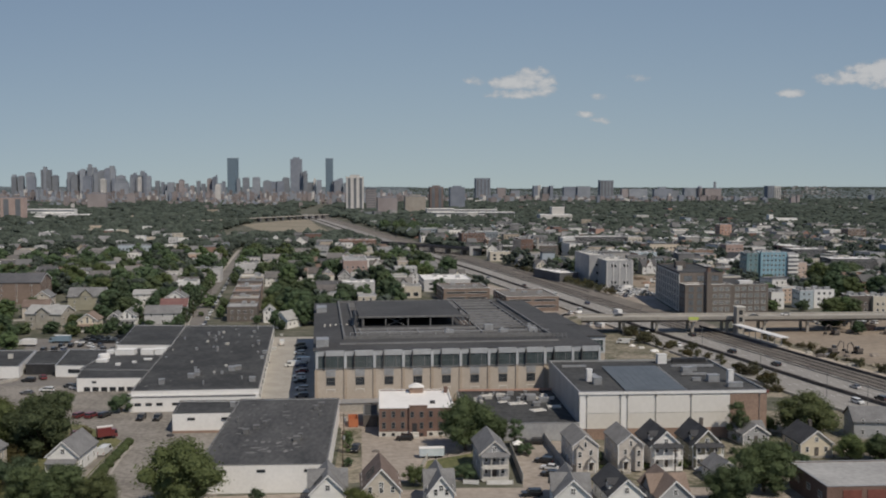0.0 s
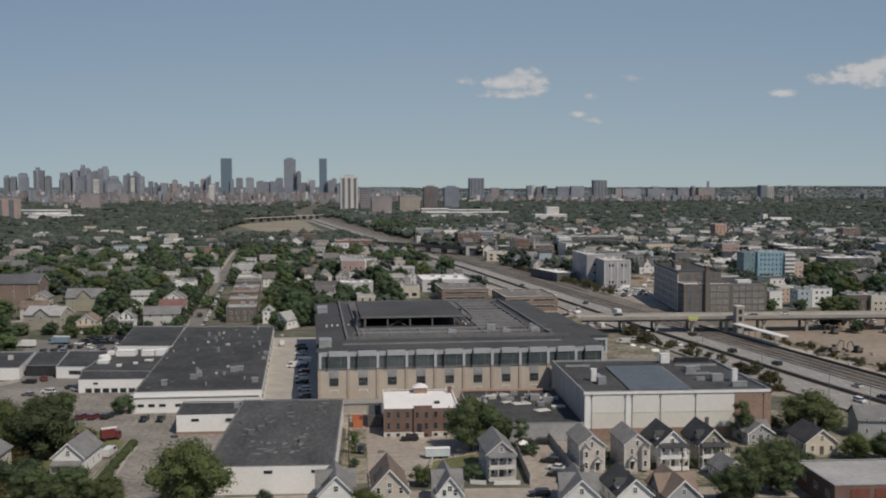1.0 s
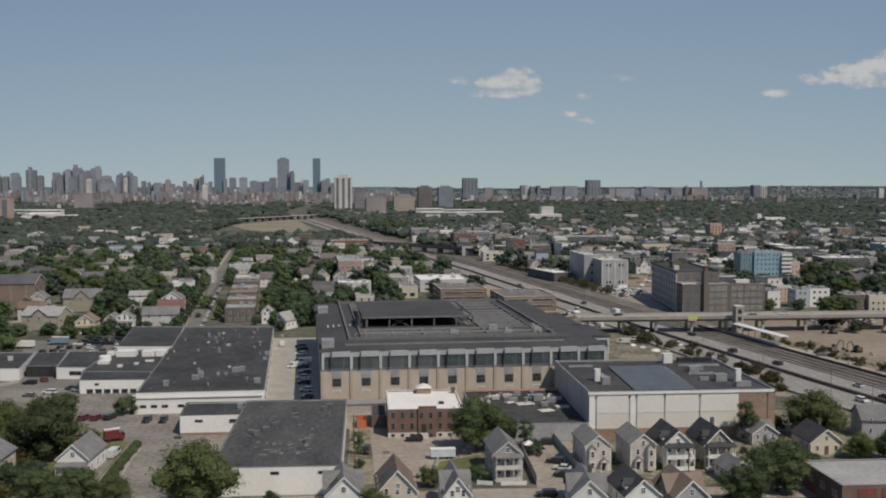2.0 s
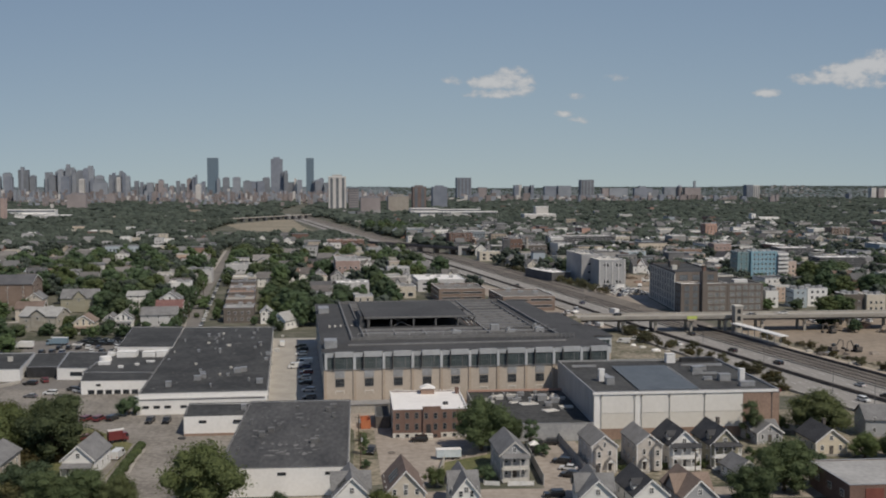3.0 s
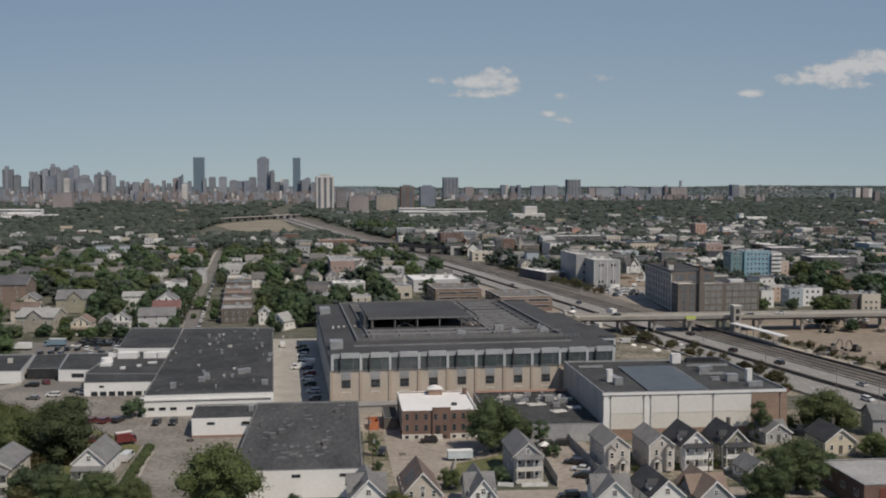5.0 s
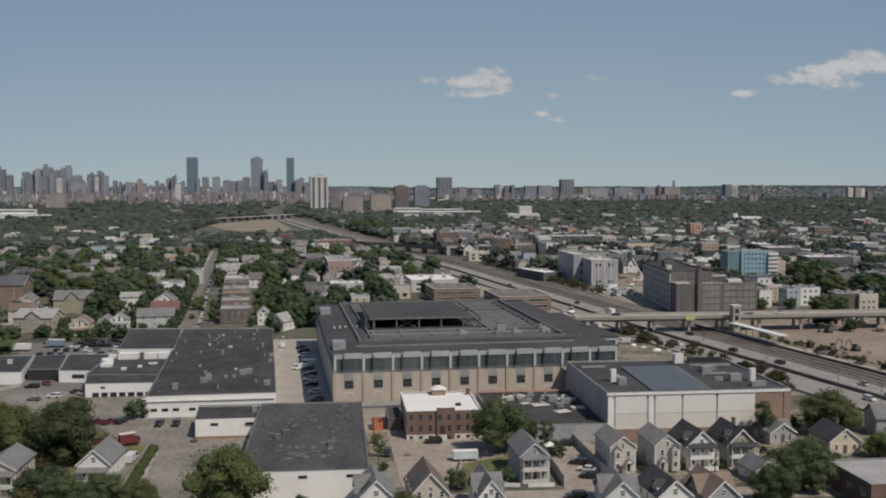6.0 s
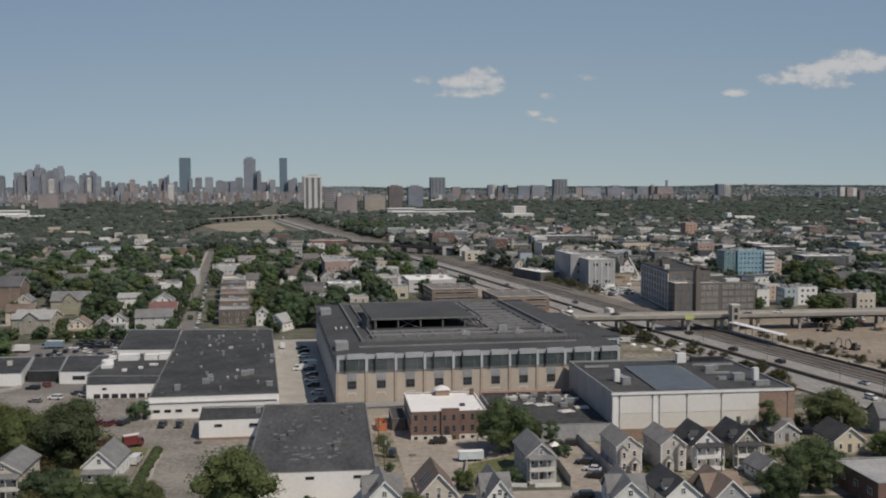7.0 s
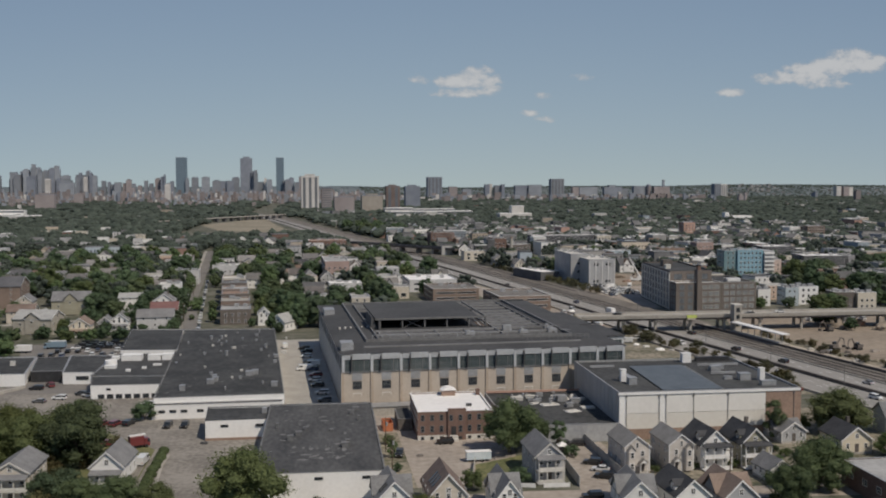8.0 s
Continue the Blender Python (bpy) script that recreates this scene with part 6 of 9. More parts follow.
def named_blocks():
    ob, local = flat_block("factory", "tall weathered brick factory with rows of windows", [(172, 552), (198, 554), (203, 622), (178, 620)], 22.0, FACTORY, BITUMEN, 0.6, DARK_METAL)
    windows_all(ob, local, 22, 1.2, 4.1, 5.0, 3.2, 6.6, (0, 3), 2, 2, DARK_METAL, WORKS_GLASS)
    (ax, ay), (bx, by) = local[3], local[0]
    for k in range(11):
        s = 0.012 + 0.976 * k / 10
        link_part("pier", to_mesh("pier", boxes((-0.8, -0.5, 0, 0.8, -0.01, 21.4)), PALE), ob, "pale concrete pier", pose(ax + (bx - ax) * s, ay + (by - ay) * s, 0, 0, 0, -95))
    for k in range(6):
        link_part("floor_band", to_mesh("floor_band", boxes((-33.5, -0.3, 0, 33.5, -0.02, 0.7)), PALE), ob, "pale floor band", pose((ax + bx) / 2, (ay + by) / 2, 0.4 + 4.1 * k, 0, 0, -95))
    roof_unit(ob, -6, 4, 21.9, 6, 5, 4, SOOT_BRICK)
    roof_unit(ob, -10, -12, 21.9, 3, 3, 2.5, PALE)
    ob, local = flat_block("factory_annex", "lower brown factory front with big windows", [(171.8, 541), (184, 542), (184, 553), (172, 551.8)], 16.2, FACTORY, WHITE_ROOF, 0.6)
    windows_all(ob, local, 16.2, 1.2, 3.8, 3.0, 2.9, 3.6, (0, 3), 3, 3, DULL_METAL, WORKS_GLASS)
    ob, local = flat_block("factory_wing", "brown factory wing with grouped windows", [(187.2, 543.5), (200.4, 545), (200, 584), (187, 583)], 16.0, FACTORY, GREY_ROOF, 0.5)
    windows_all(ob, local, 16, 1.2, 3.8, 2.8, 2.4, 3.6, (0,), 3, 2, PALE, WORKS_GLASS)
    roof_unit(ob, -3, -8, 15.9, 6, 5, 2.6, CREAM)
    ob, local = flat_block("factory_wing", "long brown brick factory wing with grouped windows", [(200.8, 545.5), (222.5, 547), (222, 590), (200.5, 588)], 15.6, FACTORY, BITUMEN, 0.5, PALE)
    windows_all(ob, local, 15.6, 1.2, 3.8, 2.8, 2.4, 3.6, (0,), 3, 2, PALE, WORKS_GLASS)
    roof_unit(ob, -2, -10, 15.5, 8, 5, 1.6, WHITE_TRIM)
    ob = thing("stair_tower", "slim brown brick stair tower on the factory", "tower", 185.2, 541.5, 0, 5)
    part("shaft", boxes((-1.3, -1.4, -0.3, 1.3, 3, 24.0)), FACTORY, ob)
    part("upper_shaft", boxes((-0.8, -0.9, 24.0, 0.8, 1.4, 26.5)), RED_BRICK, ob)
    part("cap", boxes((-1.0, -1.1, 26.5, 1.0, 1.6, 27.0)), DARK_METAL, ob)
    store, local = mid_block("grey_warehouse", "plain pale grey storage building", 171.5, 690, 19.8, 40, 18.5, MID_WALL, PALE, turn=2, w=4, hh=2.4, step=7, storey=12, sides=(0,), z0=2)
    (ax, ay), (bx, by) = local[0], local[1]
    for k in range(5):
        link_part("pilaster", to_mesh("pilaster", boxes((-0.45, -0.3, -0.3, 0.45, -0.01, 17.6)), PALE_BLOCK), store, "pale pilaster", pose(ax + (bx - ax) * (0.03 + 0.235 * k), ay + (by - ay) * (0.03 + 0.235 * k), 0, 0, 0, 2))
    mid_block("grey_warehouse", "dark grey side block of the storage building", 160, 712, 12, 45, 21.0, MID_GREY, PALE, turn=2, w=2.5, hh=2, step=6, storey=6, sides=(0,))
    mid_block("blue_apartment", "blue-clad apartment block with rows of windows", 296, 718, 20, 16, 22.2, BLUE_PANEL, GREY_ROOF, turn=-2, w=1.5, hh=1.8, step=2.9, storey=3.6, frame_mat=BLUE_PANEL)
    mid_block("teal_apartment", "dark teal wing of the blue apartment block", 281, 720, 9.8, 16, 21.5, TEAL_PANEL, BITUMEN, turn=-2, w=1.4, hh=1.8, step=2.9, storey=3.6, frame_mat=TEAL_PANEL)
    mid_block("parking_deck", "two-level brown brick parking deck", 53.4, 602, 29, 34, 8.2, DECK_BRICK, ASPHALT, turn=4, w=12.0, hh=1.3, step=13, storey=3.3, z0=2.2, nx=6, ny=1, frame_mat=DARK_METAL)
    mid_block("parking_deck", "two-level brown brick parking deck", 87.5, 557, 31, 40, 8.2, DECK_BRICK, ASPHALT, turn=4, w=13.0, hh=1.4, step=14, storey=3.6, z0=2.2, nx=6, ny=1, frame_mat=DARK_METAL)
    mid_block("white_office", "white stepped office building", 46.4, 665, 33, 38, 7.8, PALE_BLOCK, WHITE_ROOF, turn=3, w=6, hh=1.6, step=8, storey=3.4, nx=5, ny=1)
    mid_block("cream_shop", "small cream block with two bays", 20.2, 628, 12.4, 12, 7.2, CREAM_BLOCK, PALE, w=3.4, hh=2.6, step=5, storey=6, sides=(0,))
    mid_block("flat_shop", "low pale flat-roofed block", -14, 629, 20.8, 16, 9.9, PALE_BLOCK, WHITE_ROOF, w=2, hh=1.6, step=4)
    mid_block("brick_flats", "four-storey salmon brick apartment block", -18, 720, 17.5, 60, 16.8, SALMON_BRICK, GREY_ROOF, w=1.6, hh=1.7, step=3.4)
    mid_block("red_school", "long low red brick building", -23, 1060, 40, 22, 12.4, RED_BRICK, PINK_BRICK, w=2, hh=1.8, step=4)
    mid_block("white_shop", "small white flat-roofed building", 21.4, 1056, 10.5, 12, 6.0, WHITE_WALL, WHITE_ROOF, w=2, hh=1.5, step=4)
    for k in range(6):
        mid_block("row_flats", "brown three-storey flats in a terrace beside the narrow street", -74.0 - 2.7 * k, 523 + 29.5 * k, 15.6, 20, (7.6, 8.6, 9.3, 9.0, 9.8, 9.9)[k], (FACTORY, DECK_BRICK, FACTORY, BROWN_BRICK, FACTORY, CREAM_BLOCK)[k],
                  (GREY_ROOF, CONCRETE, BROWN_BRICK, GREY_ROOF, DULL_METAL, PALE)[k], turn=4, w=1.3, hh=1.6, step=3, seed=k, clutter=2, coping=GREY_METAL)
    mid_block("white_flats", "white flats at the street corner", -130, 738, 22, 18, 9.6, PALE_BLOCK, CHARCOAL, w=1.4, hh=1.6, step=3)
    mid_block("corner_flats", "white corner flats with flat roof", -104, 782, 20, 18, 9.6, PALE_BLOCK, PALE, w=1.4, hh=1.6, step=3)
    mid_block("white_works", "low white works with broad flat roof", -662, 1975, 46, 60, 8, PALE_BLOCK, WHITE_ROOF, clutter=2, w=4, hh=2, step=9, sides=(0,))
    mid_block("white_works", "low white works with broad flat roof", -620, 2060, 60, 60, 9, PALE_BLOCK, WHITE_ROOF, clutter=2, w=4, hh=2, step=9, sides=(0,))
    mid_block("white_works", "low white works with broad flat roof", -690, 2120, 60, 60, 10, PALE_BLOCK, WHITE_ROOF, clutter=2, w=4, hh=2, step=9, sides=(0,))
    for k, (x, y) in enumerate(PALE_CLUSTER):
        mid_block("white_flats", "pale flat-roofed house in a cluster among trees", x, y, 9 + 2.5 * (k % 3), 12, 9.0 + (k % 4), (PALE_BLOCK, WHITE_SIDING, CREAM_BLOCK)[k % 3], (GREY_ROOF, PALE, DULL_METAL)[k % 3], turn=4, clutter=0, w=1.4, hh=1.6, step=3, sides=(0,), coping=GREY_METAL)
    mid_block("long_flats", "long apartment range with white roof edge", 236.9, 1064, 72, 22, 15.5, CHARCOAL, WHITE_ROOF, w=2.0, hh=2.0, step=4, storey=3.8)
    mid_block("cream_flats", "cream end block of the apartment range", 281, 1060, 16, 20, 15.0, CREAM_BLOCK, WHITE_ROOF, w=1.6, hh=1.8, step=3.4)
    mid_block("roof_terrace_flats", "dark flats with a wide white roof edge", 390, 866, 31, 26, 14.5, CHARCOAL, WHITE_ROOF, turn=-3, w=2, hh=2, step=4)
    mid_block("grey_apartments", "long grey apartment block", 378, 758, 37, 24, 14.0, CHARCOAL, WHITE_ROOF, turn=-4, w=1.6, hh=1.8, step=3.4)
    mid_block("grey_apartments", "pale end of the grey apartment block", 404, 776, 19, 24, 12.5, MID_GREY, PALE, turn=-4, w=1.6, hh=1.8, step=3.4)
    mid_block("white_triple", "white three-storey house with balconies", 264, 565, 12, 14, 10.4, WHITE_WALL, GREY_ROOF, turn=-3, w=1.5, hh=1.6, step=3)
    mid_block("back_shed", "flat white shed behind the depot", -32, 575, 13, 12, 8.0, PALE_BLOCK, WHITE_ROOF, w=1.6, hh=1.2, step=4)
    mid_block("pink_block", "tall salmon-coloured flats with balconies", 438, 1213, 15, 16, 22.5, PINK_BRICK, GREY_ROOF, w=2, hh=2, step=4)
    mid_block("brick_mill", "long red-brown brick mill beside the tracks", 109, 1126, 27, 30, 16.5, RED_BRICK, BITUMEN, w=2.2, hh=2.2, step=4, storey=4, sides=(0,))
    mid_block("brick_mill", "brown brick mill with flat roof", 131, 1110, 16, 26, 10, BROWN_BRICK, PALE, w=2.2, hh=2.2, step=4, storey=4, sides=(0,))
    mid_block("white_shed", "low pale shed beside the tracks", 116.5, 928, 22, 16, 8.4, CREAM_BLOCK, PALE, w=3, hh=2.4, step=6, sides=(0,))
    mid_block("brick_mill", "red brick works with a flat roof", 145, 956, 13, 26, 19, RED_BRICK, BITUMEN, w=1.8, hh=2, step=3.2, storey=4, sides=(0,))
    mid_block("brick_mill", "low brown works beside the chimney", 164, 950, 22, 22, 13, FACTORY, GREY_ROOF, w=1.8, hh=2, step=3.2, storey=4, sides=(0,))
    mid_block("long_shed", "long dark shed with a broad white roof", 143, 728, 16, 46, 6.2, CHARCOAL, WHITE_ROOF, turn=16, w=2, hh=1.4, step=5, sides=(0,))
    mid_block("maroon_block", "maroon brick block with flat roof", 354, 694, 24, 18, 9.4, RED_BRICK, GREY_ROOF, turn=-4, w=1.6, hh=1.7, step=3.2)
    mid_block("brown_house_block", "brown flat-roofed flats beside the bridge", 274, 541, 11.5, 13, 9.5, FACTORY, GREY_ROOF, turn=-4, w=1.4, hh=1.6, step=3, sides=(0,))
    mid_block("cream_house_block", "cream-fronted flat-roofed flats beside the bridge", 286, 538, 11, 13, 9.4, CREAM_BLOCK, PALE, turn=-4, w=1.4, hh=1.6, step=3, sides=(0,))
    mid_block("pale_blue_flats", "pale blue and white flats in the dense town", 239, 866, 21, 16, 12, material("pale_blue_panels", (0.36, 0.43, 0.48), (0.48, 0.55, 0.6), 0.1, 1, 0.8), PALE, w=1.8, hh=1.9, step=3.4)
    mid_block("white_row_flats", "long low white flats with dark windows", 299, 813, 24, 14, 9, WHITE_WALL, WHITE_ROOF, w=2.0, hh=1.8, step=3.2)
    mid_block("pink_flats", "dull pink brick flats in the dense town", 337, 909, 17, 16, 16, SALMON_BRICK, GREY_ROOF, w=1.6, hh=1.8, step=3.4)
    mid_block("dark_flats", "dark brick flats with a pale roof edge", 296, 886, 25, 16, 12.4, BROWN_BRICK, BITUMEN, w=1.6, hh=1.8, step=3.4, coping=PALE)
    mid_block("salmon_house_block", "pale salmon house beside the blue apartments", 327, 739, 9, 14, 12.6, PINK_SIDING, GREY_ROOF, w=1.4, hh=1.6, step=3)
    mid_block("white_flats", "wide white flats in the far town", 359, 1152, 26, 16, 9, WHITE_WALL, PALE, w=2, hh=1.8, step=4)
    mid_block("tan_flats", "small cream flats in the far town", 493, 1162, 11.5, 14, 10.4, CREAM_BLOCK, WHITE_ROOF, w=1.6, hh=1.8, step=3.4)
    mid_block("brown_flats", "brown five-storey flats above the trees", 603, 1200, 24, 18, 17.4, DECK_BRICK, GREY_ROOF, w=2.2, hh=2, step=4.4)
    mid_block("white_works", "long white range above the trees", 737, 1736, 48, 20, 12.5, WHITE_WALL, WHITE_ROOF, clutter=2, w=4, hh=2, step=8, storey=5, sides=(0,))
    mid_block("white_works", "raised white end of the long range", 713, 1741, 7.5, 12, 18.6, WHITE_WALL, WHITE_ROOF, clutter=0, w=2, hh=2, step=4, sides=(0,))
    mid_block("pale_blue_house", "pale blue three-storey wooden house", 251, 560, 8, 13, 10.4, material("pale_blue_boards", (0.36, 0.42, 0.45), (0.46, 0.52, 0.55), 0.3, 2, 0.8), GREY_ROOF, turn=-3, w=1.2, hh=1.6, step=2.6)
    mid_block("white_triple", "small white three-storey house", 234, 561, 7.6, 12, 9.6, WHITE_SIDING, GREY_ROOF, turn=-3, w=1.2, hh=1.6, step=2.6)
    for x, y, mat, label in ((170, 898, BLUE_PANEL, "pale blue freight container beside the tracks"), (181, 873, WHITE_TRIM, "white freight container beside the tracks"), (175, 884, GREY_METAL, "grey freight container beside the tracks"), (187, 860, WHITE_TRIM, "white freight container beside the tracks")):
        ob = thing("freight_container", label, "container", x, y, 0, 4, "containers beside the tracks")
        part("body", boxes((-6.1, -2.4, -0.05, 6.1, 2.4, 5.2)), mat, ob)
        part("door", boxes((6.1, -2.2, 0.1, 6.16, 2.2, 5.0)), GREY_METAL, ob)
    bl = thing("balcony_stack", "white stacked balconies at the blue block's end", "balcony", 310.2, 716.4, 0, -2)
    for k in range(7):
        part("balcony", boxes((-3.9, -1.4, 0.9 + 3.1 * k, 3.9, 0.2, 2.3 + 3.1 * k)), WHITE_TRIM, bl)
    part("back_wall", boxes((-3.95, 0.2, -0.2, 3.95, 14, 21.9)), MID_GREY, bl)
    ob = thing("chimney_stack", "tall pale concrete factory chimney", "chimney", 150.5, 926, 0)
    part("shaft", tube(bmesh.new(), (0, 0, -0.3), (0, 0, 22), 1.7, 1.3, 12), CONCRETE, ob)
    part("rim", tube(bmesh.new(), (0, 0, 21.6), (0, 0, 22.4), 1.55, 1.55, 12), BROWN_BRICK, ob)
    ob = thing("water_tower", "brown brick boxy tower beside the tracks", "tower", 131.2, 929, 0)
    part("shaft", boxes((-3.4, -3.4, -0.3, 3.4, 3.4, 20)), CHARCOAL, ob)
    part("cap", boxes((-3.6, -3.6, 20, 3.6, 3.6, 20.6)), DULL_METAL, ob)
    join_windows(True)
    house(-145.3, 496.5, 3, 9.4, 12, 5.8, 9.1, YELLOW_SIDING, RUST_SHINGLE, "peach house with orange-brown roof and porch", porch=1)
    house(-130, 513, 3, 8.6, 13, 5.6, 8.9, WHITE_SIDING, GREY_SHINGLE, "white house with stacked windows", porch=1)
    house(-139.2, 521, 3, 5.8, 11, 3.8, 6.2, GREY_SIDING, GREY_SHINGLE, "narrow grey house beside a white one")
    house(-138.6, 586, 94, 12, 12.6, 8.6, 10.8, WHITE_SIDING, PALE_SHINGLE, "white house behind a tall conifer")
    house(-113.7, 518.5, 94, 12, 18, 6.2, 9.6, PALE_BLOCK, GREY_SHINGLE, "broad pale house with wide grey roof")
    house(-113.2, 544, 94, 12, 14, 6.8, 10.2, WHITE_SIDING, material("red_shingles", (0.15, 0.075, 0.07), (0.22, 0.12, 0.11), 0.3, 3, 0.9), "white house with a red shingle roof")
    house(-117.2, 569, 4, 12.0, 14, 8.2, 12.4, WHITE_SIDING, GREY_SHINGLE, "white house with wide front gable", chimney=True)
    join_windows(False)
    mid_block("white_flats", "white flats at the street's edge", -125, 640, 13.3, 14, 9.7, WHITE_WALL, PALE, w=1.4, hh=1.6, step=3)
    join_windows(True)
    house(-168.5, 508, 80, 15, 19, 7.8, 11.4, material("olive_beige_clapboard", (0.34, 0.31, 0.26), (0.43, 0.4, 0.34), 0.3, 2, 0.8), PALE_SHINGLE, "long olive-beige house with broad grey roof and side gables", cross=7)
    house(-170, 580, 94, 14, 20, 8.4, 12.8, OLIVE_SIDING, GREY_SHINGLE, "wide house with a dark grey roof", cross=7, chimney=True)
    house(-198, 590, 4, 9, 13, 7.0, 10.4, BEIGE_SIDING, GREY_SHINGLE, "beige house among garden trees")
    house(-188, 548, 94, 10, 14, 6.4, 9.6, BEIGE_SIDING, BROWN_SHINGLE, "beige house with brown roof among trees")
    house(-213.5, 730, 94, 12, 16, 8.5, 11.7, WHITE_SIDING, GREY_SHINGLE, "white house with wide grey roof", cross=6)
    house(-196, 725, 94, 11, 13, 8.0, 11.0, WHITE_SIDING, GREY_SHINGLE, "white house with wide grey roof")
    house(-205, 476, -20, 10, 12, 5, 8.6, WHITE_SIDING, PALE_SHINGLE, "small white house among trees")
    house(-59.5, 524, 4, 6, 10, 6, 8.6, WHITE_SIDING, PALE_SHINGLE, "narrow white house beside brown flats")
    house(-48, 503, -30, 8, 12, 4.6, 8.4, WHITE_SIDING, PALE_SHINGLE, "white gabled house among trees")
    house(-222, 622, 94, 26, 28, 13.0, 17.6, DECK_BRICK, CHARCOAL, "big brown brick school with dark pitched roof", name="brick_school")
    join_windows(False)


named_blocks()

MID_TREES = [tree_meshes(61 + k, 10.0, 4.8, 1300, 0.28, 18, 1, core=0.88, full=0.05) for k in range(4)]
# ground kept clear of random houses and trees: x0, y0, x1, y1
CLEAR_NEAR = [(-26, 320, 82, 470), (-60, 310, -20, 478), (-205, 360, -80, 470), (-130, 478, -100, 530), (160, 530, 235, 628), (146, 685, 186, 765),
         (262, 650, 322, 750), (184, 688, 236, 782), (164, 508, 236, 560), (30, 595, 74, 640), (66, 550, 112, 605), (24, 655, 68, 710), (10, 622, 30, 645), (-30, 650, -2, 676),
         (-30, 716, -6, 785), (-44, 1050, 10, 1085), (-245, 555, -195, 645), (-112, 500, -54, 700)]
CLEAR_MIDDLE = [(-232, 478, -98, 612), (14, 470, 140, 603), (84, 600, 122, 780), (-250, 612, -205, 650), (-135, 634, -112, 658), (-228, 715, -186, 742),
         (-700, 1960, -590, 2190), (-146, 730, -88, 802), (198, 1050, 292, 1090), (370, 855, 412, 895), (355, 745, 418, 805), (226, 540, 304, 582),
         (92, 905, 180, 990), (90, 1100, 145, 1160), (340, 685, 370, 715), (270, 585, 330, 625)]
CLEAR_FAR = [(160, 850, 195, 905), (-46, 575, -26, 596), (-180, 480, -152, 515), (190, 330, 520, 546), (-235, 1335, -60, 2050), (-66, 468, -44, 515), (150, 600, 200, 690),
         (100, 455, 260, 500), (-44, 478, -18, 500), (-100, 468, -52, 502), (-27, 570, 0, 650)]
CLEAR_TOWN = [(227, 850, 251, 884), (285, 800, 313, 829), (327, 895, 347, 927), (282, 872, 310, 904), (321, 728, 334, 755), (344, 1136, 374, 1170), (486, 1148, 500, 1178), (588, 1180, 617, 1220), (706, 1715, 768, 1765)]
CLEAR = CLEAR_NEAR + CLEAR_MIDDLE + CLEAR_FAR + CLEAR_TOWN + [(x - 9, y - 22, x + 9, y + 14) for x, y in PALE_CLUSTER]
def street_x(y):
    return -90 - (y - 470) * 0.0955


def is_free(x, y, pad=0.0):
    if any(x0 - pad < x < x1 + pad and y0 - pad < y < y1 + pad for x0, y0, x1, y1 in CLEAR):
        return False
    if -24 - pad < x - road_x(y) < 44 + pad:
        return False
    if abs(x - street_x(y)) < 6 + pad and y < 1150:
        return False
    return True


